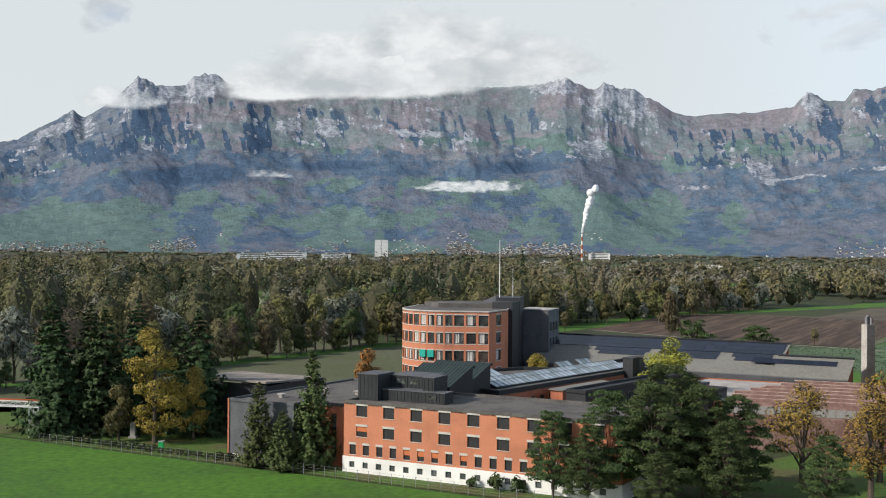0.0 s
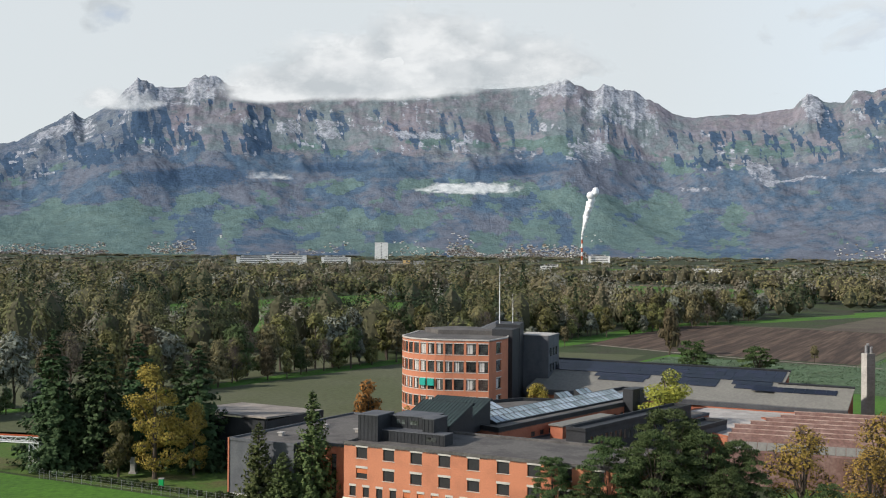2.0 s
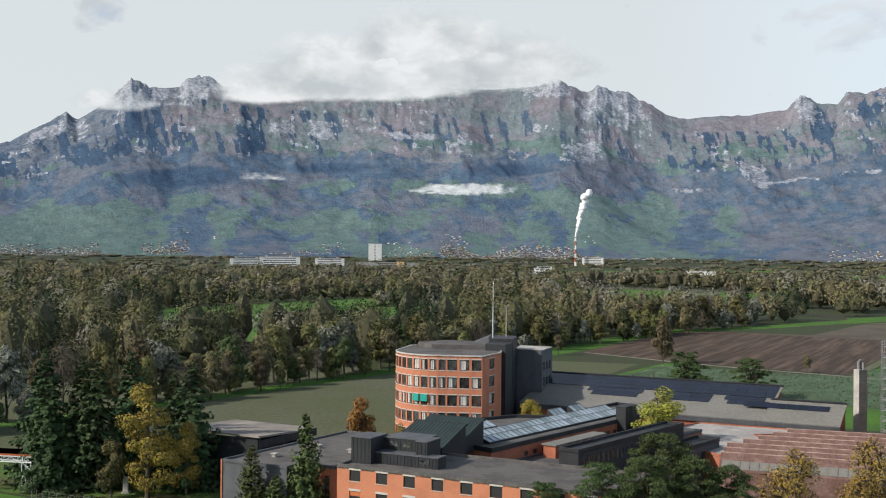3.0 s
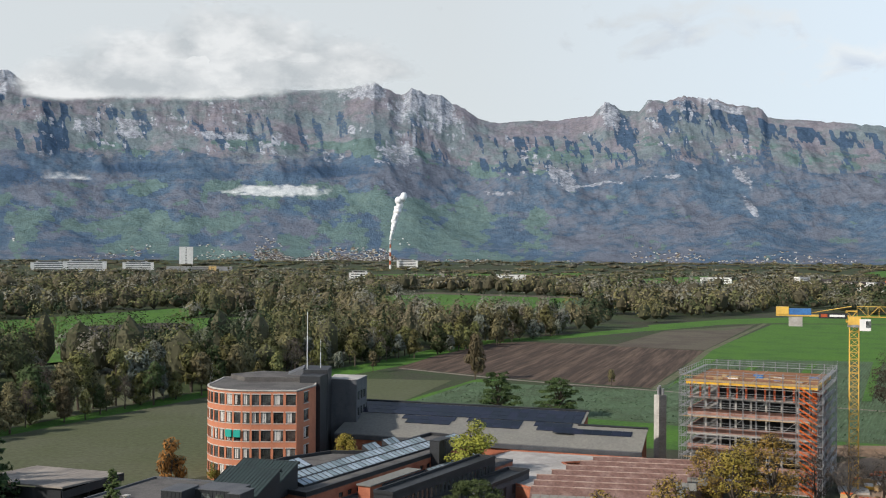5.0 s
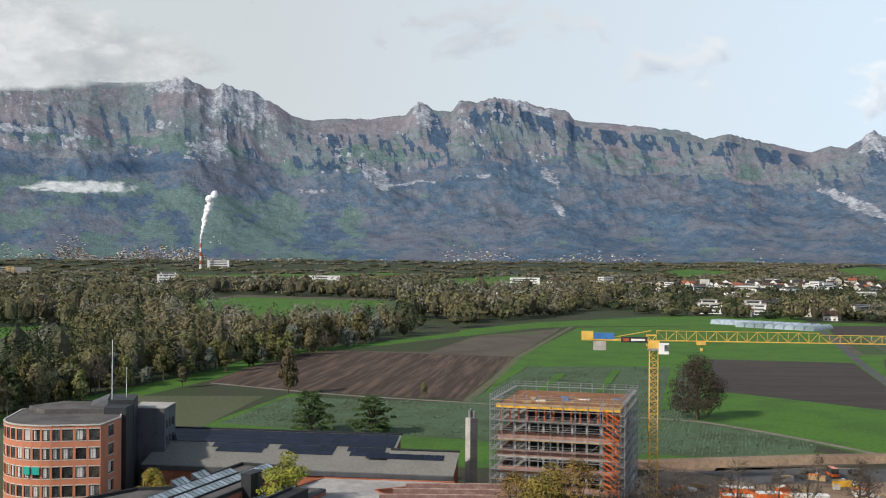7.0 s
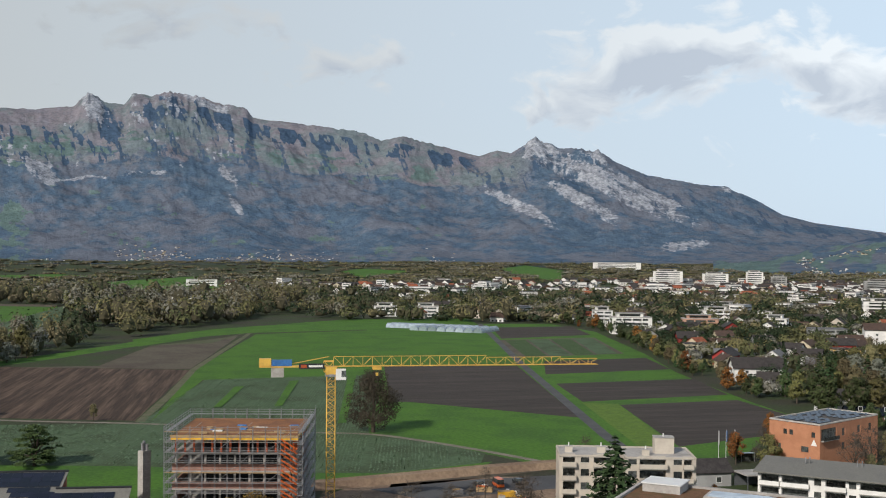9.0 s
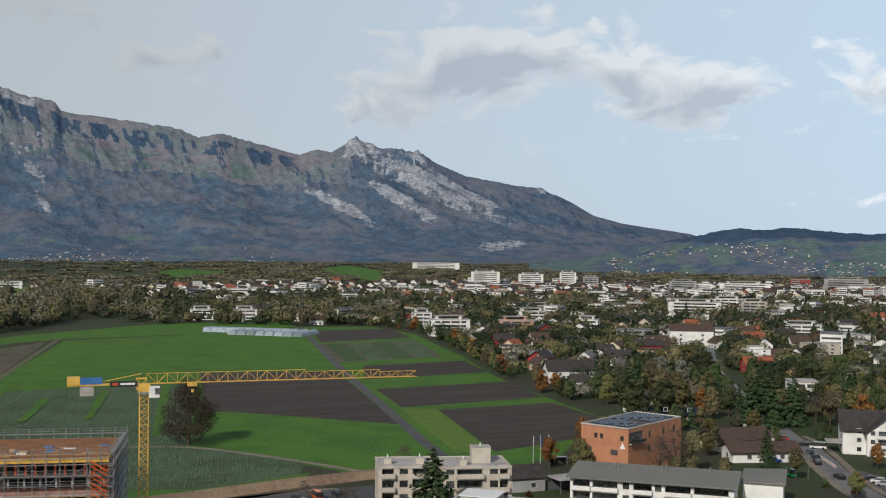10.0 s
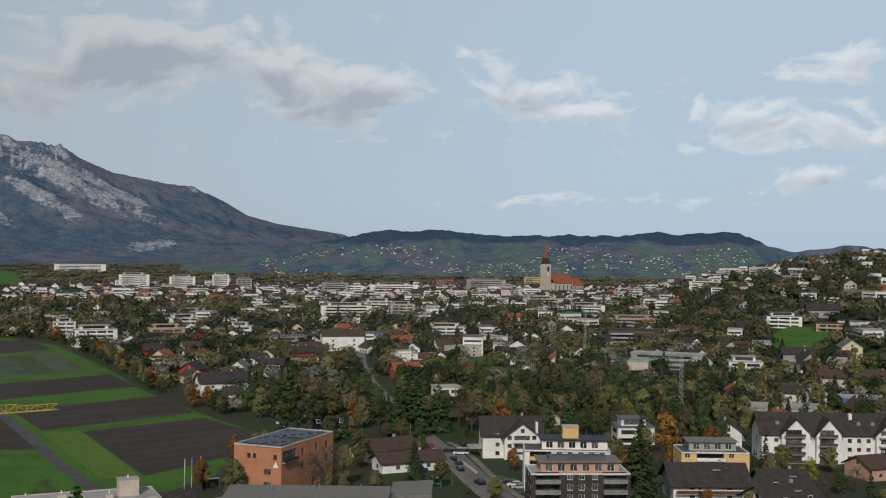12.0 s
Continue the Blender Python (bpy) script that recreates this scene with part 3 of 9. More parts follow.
fingers = smoothstep(0.02, 0.22, streak) * window(rel, 0.54, 0.86, 0.05) * (0.55 + 0.55 * window(maz, -30, -7, 2) + 0.3 * window(maz, 12, 19, 1))
fingers = np.maximum(fingers, 0.95 * window(maz, 22.5, 37, 1.5) * window(rel, 0.80, 0.93, 0.025) * smoothstep(-0.12, 0.1, streak))
for a, r, ha, hr in ((17.6, 0.86, 1.5, 0.12), (20.6, 0.90, 1.0, 0.10), (22.6, 0.90, 1.3, 0.10), (-15.5, 0.66, 3.8, 0.10), (-1.6, 0.66, 1.0, 0.06), (13.0, 0.62, 2.5, 0.05)):
    fingers = np.maximum(fingers, np.exp(-((maz - a) / ha) ** 4 - ((rel - r) / hr) ** 4) * smoothstep(-0.22, 0.08, streak + 0.25 * scrub))
set_attr(mount, "wood", np.clip(np.maximum(fingers, trees_w * big_wood * 0.9), 0, 1))
# bare rock: azimuth, relative height, half-length, half-width, lean
SLABS = [(44.0, 0.70, 4.4, 0.13, -0.050), (42.6, 0.49, 2.0, 0.08, -0.075), (45.6, 0.74, 2.4, 0.08, -0.07), (39.3, 0.44, 2.0, 0.06, -0.10), (47.6, 0.19, 1.3, 0.06, 0.03), (24.5, 0.50, 0.62, 0.05, -0.10), (24.9, 0.31, 0.45, 0.04, -0.12),
         (7.1, 0.58, 1.2, 0.07, 0.0), (15.6, 0.52, 0.8, 0.08, -0.1), (12.6, 0.42, 1.0, 0.02, 0.0), (20.5, 0.475, 1.3, 0.012, 0.0), (17.2, 0.46, 1.6, 0.012, 0.0), (-1.4, 0.66, 1.6, 0.03, 0.0), (-8.3, 0.74, 0.6, 0.05, 0.0), (-6.2, 0.70, 0.7, 0.08, 0.0),
         (-14.0, 0.93, 2.6, 0.09, 0.0), (-19.0, 0.90, 1.6, 0.07, 0.0), (8.7, 0.90, 1.9, 0.13, -0.02), (5.3, 0.96, 1.5, 0.04, 0.0), (18.1, 0.90, 0.55, 0.10, 0.0), (23.9, 0.96, 0.8, 0.03, 0.0)]
slab = np.zeros(len(co))
for a, r, ha, hr, lean in SLABS:
    du = (maz - a) / ha
    slab = np.maximum(slab, np.exp(-du ** 4 - ((rel - r - lean * (maz - a)) / hr) ** 4))
proud = np.clip((ridge_line(maz) - ridge_line(maz, True)) / 30, 0, 1)
rocks = 0.78 * slab * (0.72 + 0.8 * np.maximum(cliff, band)) + 0.8 * proud * smoothstep(0.88, 0.97, rel + 0.08 * cliff)
rocks = rocks + 0.62 * smoothstep(0.22, 0.42, 0.7 * band + 0.6 * cliff) * window(rel, 0.50, 0.93, 0.05) * (1 - 0.8 * smoothstep(24, 27, maz))
set_attr(mount, "rock", np.clip(rocks, 0, 1.2))
tagged(mount, "hazy alpine mountain range with rocky crests", "mountain", kind="structure")


# wooded hill with villages in the valley
def hill_height(X, Y):
    d, az = np.hypot(X, Y), np.degrees(np.arctan2(X, Y))
    crest = np.interp(az, [50, 54, 57, 59.5, 62, 66, 70, 75, 77, 78.5, 80.5, 90], [6, 42, 78, 97, 101, 84, 92, 101, 99, 62, 12, 0]) + 11 * fbm(az * 1.3, d * 0.004, 5, 0.6, seed=9)
    s = smoothstep(2350, 3050, d) * (1 - smoothstep(3100, 3500, d))
    return ground_z(X, Y) - 2 + np.maximum(crest + 8, 0) * s + 5 * s * fbm(az * 0.9, d * 0.006, 4, seed=12)


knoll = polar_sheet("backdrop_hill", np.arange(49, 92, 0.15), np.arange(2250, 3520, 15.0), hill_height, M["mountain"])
co = np.empty(len(knoll.data.vertices) * 3, np.float32)
knoll.data.vertices.foreach_get("co", co)
co = co.reshape(-1, 3).astype(np.float64)
kd, kaz = np.hypot(co[:, 0], co[:, 1]), np.degrees(np.arctan2(co[:, 0], co[:, 1]))
zero = np.zeros(len(co))
set_attr(knoll, "alpine", zero)
set_attr(knoll, "rock", zero)
set_attr(knoll, "wood", 0.8 * smoothstep(84, 100, co[:, 2] + 16 * fbm(kaz * .8, kd * .005, 4, seed=3)))
set_attr(knoll, "meadow", 0.68 * (1 - smoothstep(80, 96, co[:, 2] + 20 * fbm(kaz * .8, kd * .005, 4, seed=3))) * smoothstep(-0.12, 0.12, fbm(kaz * 0.7, kd * 0.006, 5, 0.6, seed=2) + 0.1))
tagged(knoll, "low wooded hill with meadows", "hill", kind="structure")
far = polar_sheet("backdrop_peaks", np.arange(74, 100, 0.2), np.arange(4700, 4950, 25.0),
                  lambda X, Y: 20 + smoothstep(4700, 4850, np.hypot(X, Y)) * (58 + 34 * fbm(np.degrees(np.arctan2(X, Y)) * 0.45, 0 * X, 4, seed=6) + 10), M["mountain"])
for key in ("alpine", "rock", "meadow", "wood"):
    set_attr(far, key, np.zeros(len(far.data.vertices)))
tagged(far, "distant blue peaks", "mountain", kind="structure")
# ---------------------------------------------------------------- trees
def leaf_mat(name, c1, c2, spread=0.35):
    """Foliage whose clumps differ one from another."""
    m = bpy.data.materials.new(name)
    m.use_nodes = True
    nt = m.node_tree
    N, L = nt.nodes.new, nt.links.new
    b = nt.nodes["Principled BSDF"]
    b.inputs["Roughness"].default_value, b.inputs["Specular IOR Level"].default_value = 0.8, 0.15
    g, oi = N("ShaderNodeNewGeometry"), N("ShaderNodeObjectInfo")
    mx = N("ShaderNodeMix")
    mx.data_type = "RGBA"
    mx.inputs[6].default_value, mx.inputs[7].default_value = (*c1, 1), (*c2, 1)
    r0 = N("ShaderNodeMapRange")
    r0.inputs[3].default_value, r0.inputs[4].default_value = 0.25, 0.75
    L(g.outputs["Random Per Island"], r0.inputs[0])
    L(r0.outputs[0], mx.inputs[0])
    hs = N("ShaderNodeHueSaturation")
    L(mx.outputs[2], hs.inputs["Color"])
    r1 = N("ShaderNodeMapRange")
    r1.inputs[3].default_value, r1.inputs[4].default_value = 1 - spread, 1 + spread
    L(oi.outputs["Random"], r1.inputs[0])
    r2 = N("ShaderNodeMapRange")
    r2.inputs[3].default_value, r2.inputs[4].default_value = 0.48, 0.52
    L(oi.outputs["Random"], r2.inputs[0])
    L(r1.outputs[0], hs.inputs["Value"])
    L(r2.outputs[0], hs.inputs["Hue"])
    L(hs.outputs[0], b.inputs["Base Color"])
    return m


LEAF = {
    "olive": leaf_mat("olive_leaves", (0.108, 0.112, 0.042), (0.172, 0.160, 0.062)),
    "green": leaf_mat("green_leaves", (0.034, 0.052, 0.020), (0.068, 0.090, 0.034)),
    "silver": leaf_mat("silver_leaves", (0.115, 0.125, 0.098), (0.22, 0.23, 0.185)),
    "brown": leaf_mat("brown_leaves", (0.122, 0.106, 0.056), (0.175, 0.150, 0.078)),
    "rust": leaf_mat("rust_leaves", (0.20, 0.098, 0.028), (0.34, 0.165, 0.042)),
    "yellow": leaf_mat("yellow_leaves", (0.15, 0.115, 0.03), (0.36, 0.265, 0.055), 0.15),
    "lime": leaf_mat("lime_leaves", (0.15, 0.155, 0.03), (0.30, 0.27, 0.05), 0.2),
    "spruce": leaf_mat("spruce_needles", (0.028, 0.052, 0.022), (0.060, 0.096, 0.038), 0.2),
    "pine": leaf_mat("pine_needles", (0.030, 0.050, 0.018), (0.082, 0.108, 0.040), 0.2),
    "cypress": leaf_mat("cypress_sprays", (0.055, 0.075, 0.026), (0.105, 0.13, 0.046), 0.15),
    "twig": leaf_mat("bare_twigs", (0.070, 0.058, 0.048), (0.14, 0.118, 0.095), 0.2),
    "dark_twig": leaf_mat("dark_twigs", (0.035, 0.030, 0.022), (0.075, 0.062, 0.042), 0.1),
    # dark tone of the crown hulls: painted shade between the leaves
    "inner": leaf_mat("crown_shade", (0.062, 0.062, 0.036), (0.098, 0.092, 0.056), 0.1),
    "cabbage": leaf_mat("cabbage_leaves", (0.085, 0.135, 0.080), (0.15, 0.215, 0.135), 0.1),
}
M["bark"] = mat("bark", (0.085, 0.068, 0.052), 0.3, 0.6, 6.0, 0.95, 0.03, col2=(0.05, 0.04, 0.032), stretch=(1, 1, 0.3))
M["birch"] = mat("pale_bark", (0.42, 0.40, 0.36), 0.3, 0.8, 5.0, 0.9, 0.0, col2=(0.18, 0.165, 0.15))


def quads(P, size, rng, flat=0.0, aspect=1.0, out=None, up=0.0, wild=0.55):
    """Leaf clumps: bent quads at the points P, of random turn or facing along out. flat: 0 any way up, 1 level."""
    n = len(P)
    nrm = rng.normal(size=(n, 3))
    if out is None:
        nrm[:, 2] = np.abs(nrm[:, 2]) + flat * 3
    else:
        nrm = out * 1.5 + nrm * wild
        nrm[:, 2] += 0.35 + flat
    nrm /= np.linalg.norm(nrm, axis=1)[:, None]
    t = rng.normal(size=(n, 3)) + np.array([0, 0, up])
    a = np.cross(nrm, t)
    a /= np.linalg.norm(a, axis=1)[:, None] + 1e-9
    b = np.cross(nrm, a)
    s = (size * rng.uniform(0.6, 1.35, n))[:, None]
    V = np.stack([P - a * s, P - b * s * aspect + nrm * s * 0.3, P + a * s, P + b * s * aspect + nrm * s * 0.25], 1).reshape(-1, 3)
    F = np.arange(4 * n).reshape(n, 4)
    return V, F


phi = (1 + 5 ** 0.5) / 2
ICO = np.array([(a * s, b * t * phi, 0) if k == 0 else (0, a * s, b * t * phi) if k == 1 else (b * t * phi, 0, a * s) for k in range(3) for a in (1,) for b in (1,) for s in (-1, 1) for t in (-1, 1)]) / math.sqrt(1 + phi * phi)
ICO_F = [(i, j, k) for i in range(12) for j in range(i + 1, 12) for k in range(j + 1, 12) if max(np.linalg.norm(ICO[i] - ICO[j]), np.linalg.norm(ICO[j] - ICO[k]), np.linalg.norm(ICO[i] - ICO[k])) < 1.1]


def crown_blobs(rng, h0, h1, r, n, lump=0.42, top=0.75):
    """Centres and radii of the lumps that a broad crown is made of."""
    C, R = [], []
    for _ in range(n):
        f = rng.uniform(0, 1)
        prof = math.sin(math.pi * min(1, 0.12 + 0.88 * f ** top)) ** 0.6
        a, rr = rng.uniform(0, 2 * math.pi), r * prof * math.sqrt(rng.uniform(0.1, 1)) * 0.72
        C.append((rr * math.cos(a), rr * math.sin(a), h0 + (h1 - h0) * f * 0.92))
        R.append(r * lump * rng.uniform(0.6, 1.15))
    return np.array(C), np.array(R)


def limbs(bm, rng, h, r0, targets, lean=0.0, fork=0.35):
    """A tapered trunk with limbs that reach towards the targets."""
    tops = [Vector((0, 0, -0.3))]
    k = 5
    for i in range(1, k + 1):
        f = i / k
        tops.append(Vector((lean * f * h * 0.1 + rng.uniform(-1, 1) * 0.012 * h, rng.uniform(-1, 1) * 0.012 * h, h * 0.82 * f)))
    for i in range(k):
        tube(bm, tops[i], tops[i + 1], r0 * (1.15 - i / k), 7, r0 * (1.15 - (i + 1) / k))
    for t in targets:
        t = Vector(t)
        f = min(0.95, max(fork * 0.6, (t.z / h) * rng.uniform(0.45, 0.7)))
        j = min(k - 1, int(f * k))
        a = tops[j].lerp(tops[j + 1], f * k - j)
        mid = a.lerp(t, 0.5) + Vector((0, 0, (t - a).length * 0.08))
        rr = r0 * (1 - f) * 0.55 + 0.02
        tube(bm, a, mid, rr, 4, rr * 0.6)
        tube(bm, mid, t, rr * 0.6, 4, rr * 0.2)


def make_tree(kind, seed, h, r, leaves, size, base=0.25, trunk=0.30, nblob=22, lump=0.42, bark="bark", twigs=0, top=0.75, flat=0.0, aspect=1.0, up=0.0, limb=10, core=False):
    """A broad-leaved tree as trunk and crown meshes."""
    rng = np.random.default_rng(seed)
    C, R = crown_blobs(rng, h * base, h, r, nblob, lump, top)
    bm = bmesh.new()
    limbs(bm, rng, h, trunk, C[: min(nblob, limb)])
    if twigs:
        for c, q in zip(C, R):
            for _ in range(twigs):
                d = Vector(rng.normal(size=3)).normalized()
                d.z = abs(d.z) * 0.7 + 0.15
                p = Vector(c) + d * q * 0.2
                tube(bm, Vector(c) - d * q * 0.25, p + d * q * 0.9, 0.05, 3, 0.015)
    tm = mesh_of("trunk", bm, M[bark])
    inner = []
    # dark hulls inside the lumps put shade behind the sprays
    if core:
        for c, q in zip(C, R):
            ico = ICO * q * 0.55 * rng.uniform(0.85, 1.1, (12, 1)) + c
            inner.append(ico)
    w = R ** 2 / (R ** 2).sum()
    idx = rng.choice(len(C), leaves, p=w)
    d = rng.normal(size=(leaves, 3))
    d /= np.linalg.norm(d, axis=1)[:, None]
    d[:, 2] *= 0.8
    P = C[idx] + d * (R[idx] * rng.uniform(0.55, 1.05, leaves) ** 0.6)[:, None]
    P[:, 2] = np.maximum(P[:, 2], h * base * 0.45)
    far_c = P - np.array([0, 0, h * (base + 1) / 2])
    far_c /= np.linalg.norm(far_c, axis=1)[:, None] + 1e-6
    V, F = quads(P, size, rng, flat, aspect, d * 0.6 + far_c * 0.5, up)
    cm = bpy.data.meshes.new("crown")
    faces = F.tolist()
    nv = len(V)
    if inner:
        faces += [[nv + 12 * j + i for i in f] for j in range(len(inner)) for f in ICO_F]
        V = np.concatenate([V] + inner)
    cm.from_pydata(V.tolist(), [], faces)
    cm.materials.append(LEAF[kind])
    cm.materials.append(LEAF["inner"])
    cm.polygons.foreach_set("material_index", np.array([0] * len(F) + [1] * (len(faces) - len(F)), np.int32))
    return tm, cm


def make_conifer(kind, seed, h, r, leaves, size, base=0.08, trunk=0.22, droop=0.25, layers=22, power=0.9):
    rng = np.random.default_rng(seed)
    bm = bmesh.new()
    tube(bm, (0, 0, -0.3), (0, 0, h * 0.97), trunk, 7, 0.03)
    P = []
    per = max(6, int(leaves / (layers * 9)))
    tips = []
    for i in range(layers):
        f = (i + rng.uniform(-0.3, 0.3)) / layers
        f = min(max(f, 0), 0.985)
        z, rad = h * (base + (1 - base) * f), r * (1 - f) ** power
        nb = max(4, int(9 * (1 - f * 0.5)))
        for b in range(nb):
            a, ln = rng.uniform(0, 2 * math.pi), rad * rng.uniform(0.62, 1.12)
            k = max(3, int(per * (0.35 + ln / r)))
            u = rng.uniform(0.12, 1, k) ** 0.75
            side = rng.normal(0, 0.13, k) * ln * (1.1 - u)
            x, y = u * ln, side
            zz = z - droop * ln * u ** 1.6 + rng.normal(0, 0.05, k) * rad + 0.12 * ln * (u > 0.9)
            P.append(np.stack([x * math.cos(a) - y * math.sin(a), x * math.sin(a) + y * math.cos(a), zz], 1))
            if i % 3 == 0:
                tips.append((Vector((0, 0, z)), Vector((0.7 * ln * math.cos(a), 0.7 * ln * math.sin(a), z - droop * ln * 0.5))))
    for p, q in tips:
        tube(bm, p, q, 0.05, 3, 0.02)
    tm = mesh_of("trunk", bm, M["bark"])
    P = np.concatenate(P)
    P = np.concatenate([P, np.stack([np.zeros(12), np.zeros(12), np.linspace(h * 0.93, h, 12)], 1)])
    rad = np.stack([P[:, 0], P[:, 1], np.full(len(P), r * 0.35)], 1)
    rad /= np.linalg.norm(rad, axis=1)[:, None] + 1e-6
    V, F = quads(P, size, rng, 0.2, 1.7, rad, 0.6)
    cm = bpy.data.meshes.new("crown")
    cm.from_pydata(V.tolist(), [], F.tolist())
    cm.materials.append(LEAF[kind])
    return tm, cm


def make_pine(seed, h, r, leaves, size, base=0.35, trunk=0.28, nblob=30):
    """A pine with flat tufted tiers on crooked limbs."""
    rng = np.random.default_rng(seed)
    C, R = [], []
    for i in range(nblob):
        f = i / nblob
        a = i * 2.4 + rng.uniform(-0.4, 0.4)
        rr = r * (1 - 0.62 * f ** 1.5) * rng.uniform(0.35, 0.9)
        C.append((rr * math.cos(a), rr * math.sin(a), h * (base + (0.97 - base) * f)))
        R.append(r * rng.uniform(0.15, 0.29) * (1 - 0.35 * f))
    C, R = np.array(C), np.array(R)
    bm = bmesh.new()
    limbs(bm, rng, h, trunk, C[::2], lean=0.5)
    tm = mesh_of("trunk", bm, M["bark"])
    idx = rng.choice(len(C), leaves, p=R ** 2 / (R ** 2).sum())
    d = rng.normal(size=(leaves, 3))
    d /= np.linalg.norm(d, axis=1)[:, None]
    d[:, 2] = np.abs(d[:, 2]) * 0.50 - 0.12
    P = C[idx] + d * (R[idx] * rng.uniform(0.45, 1.05, leaves))[:, None]
    rad = P - np.array([0, 0, h * 0.4])
    rad /= np.linalg.norm(rad, axis=1)[:, None] + 1e-6
    V, F = quads(P, size, rng, 0.1, 4.0, d * 0.25 + rad * 0.15, 0.3)
    cm = bpy.data.meshes.new("crown")
    cm.from_pydata(V.tolist(), [], F.tolist())
    cm.materials.append(LEAF["pine"])
    return tm, cm


TREES = {}


def tree_proto(key):
    if key in TREES:
        return TREES[key]
    k, v, far_off = key
    s = 100 + 17 * v + sum(ord(c) for c in k)
    if k == "spruce":
        t = make_conifer("spruce", s, 16, 4.5, 10500, 0.17, layers=34, power=0.75, base=0.06)
    elif k == "fir":
        t = make_conifer("spruce", s, 16, 3.9, 1500 if far_off else 2600, 0.36 if far_off else 0.28, layers=26, power=0.8)
    elif k == "cypress":
        t = make_conifer("cypress", s, 16, 3.4, 13000, 0.13, base=0.02, layers=48, droop=-0.25, power=0.62)
    elif k == "pine":
        t = make_pine(s, 15, 7.2, 24000, 0.058, base=0.20, nblob=84)
    elif k == "field_pine":
        t = make_pine(s, 9, 5.0, 4500, 0.10, base=0.12, nblob=44)
    elif k == "big_yellow":
        t = make_tree("yellow", s, 17, 5.4, 9500, 0.105, base=0.12, nblob=50, lump=0.26, twigs=5, aspect=1.4)
    elif k == "thin_yellow":
        t = make_tree("yellow", s, 11, 4.4, 3000, 0.09, base=0.25, nblob=34, lump=0.28, twigs=7, aspect=1.4)
    elif k == "lime":
        t = make_tree("lime", s, 12, 3.6, 1500 if far_off else 7500, 0.28 if far_off else 0.11, base=0.1, nblob=26, lump=0.38)
    elif k == "bare":
        t = make_tree("twig", s, 12, 4.6, 700 if far_off else 1100, 0.08 if far_off else 0.05, base=0.3, nblob=30, lump=0.36, twigs=2 if far_off else 5, trunk=0.22, aspect=4.5, up=1.5)
    elif k == "chestnut":
        t = make_tree("dark_twig", s, 16, 8.6, 9000, 0.10, base=0.14, nblob=60, lump=0.28, twigs=6, trunk=0.5, aspect=2.6, up=0.8)
    elif k == "poplar":
        t = make_tree("lime" if v == 2 else "olive", s, 19, 2.3, 2200, 0.16, base=0.08, nblob=24, lump=0.55, twigs=2, aspect=2.2, up=1.5)
    elif k == "bush":
        t = make_tree("green", s, 2.6, 1.7, 420, 0.22, base=0.1, nblob=8, lump=0.5, trunk=0.08)
    elif k == "birch":
        t = make_tree("olive", s, 14, 3.2, 900, 0.12, base=0.3, nblob=22, lump=0.4, bark="birch", twigs=5, trunk=0.16, aspect=2.2, up=1.0)
    elif k in ("brown", "olive", "silver", "green", "rust"):
        many, big = (0.5, 1.6) if far_off else (1.15, 1.0)
        t = make_tree(k, s, (14, 16, 12.5)[v % 3], (4.6, 5.2, 4.4)[v % 3], int((1900, 2100, 1700)[v % 3] * many), (0.145, 0.14, 0.15)[v % 3] * big, base=(0.22, 0.3, 0.14)[v % 3],
                      nblob=30, lump=0.36, twigs=(1 if far_off else 3) if k in ("brown", "olive") else 0, aspect=3.8, up=1.4, limb=6, core=True)
    TREES[key] = t
    return t


TREE_WORDS = {"spruce": ("dark green spruce tree", "spruce_tree"), "fir": ("tall dark green fir tree", "fir_tree"), "cypress": ("slender green cypress-like conifer", "conifer"), "pine": ("broad dark green pine tree", "pine_tree"),
              "field_pine": ("low spreading pine at the field edge", "pine_tree"), "big_yellow": ("tall tree with golden autumn leaves", "autumn_tree"),
              "thin_yellow": ("half-bare tree with sparse yellow leaves", "autumn_tree"), "lime": ("yellow-green autumn tree", "autumn_tree"), "bare": ("bare grey-brown tree without leaves", "bare_tree"),
              "chestnut": ("large round tree with dark brown twigs", "field_tree"), "poplar": ("tall narrow poplar tree", "poplar_tree"), "bush": ("dense green garden bush", "bush"),
              "birch": ("thin birch with pale trunk", "birch_tree"), "brown": ("brownish autumn tree", "tree"), "olive": ("olive-green autumn tree", "tree"), "silver": ("silvery grey-green willow", "willow_tree"),
              "green": ("dark green leafy tree", "tree"), "rust": ("rust-orange autumn tree", "autumn_tree")}


def plant(k, x, y, h=None, v=0, group="", where="", wide=1.0):
    """Sets a tree of the kind k on the ground, h metres high."""
    tm, cm = tree_proto((k, v, k in ("brown", "olive", "silver", "green", "rust", "fir", "lime", "bare") and math.hypot(x, y) > 360))
    full = {"spruce": 16, "fir": 16, "cypress": 16, "pine": 15, "field_pine": 9, "big_yellow": 17, "thin_yellow": 11, "lime": 12, "bare": 12, "chestnut": 16, "poplar": 19, "bush": 2.6, "birch": 14}.get(k, (14, 16, 12.5)[v % 3])
    s = (h or full) / full
    a = random.uniform(0, 360)
    label, name = TREE_WORDS[k]
    e = empty(name, pose(x, y, gz(x, y), 0, 0, a) @ Matrix.Diagonal((s * wide, s * wide, s, 1)), label + (" " + where if where else ""), "bush" if k == "bush" else "tree", group)
    for n, me in (("trunk", tm), ("crown", cm)):
        o = new(n, me)
        o.parent = e
    return e


def in_poly(x, y, poly):
    c, n = False, len(poly)
    for i in range(n):
        (x1, y1), (x2, y2) = poly[i], poly[(i + 1) % n]
        if (y1 > y) != (y2 > y) and x < (x2 - x1) * (y - y1) / (y2 - y1) + x1:
            c = not c
    return c


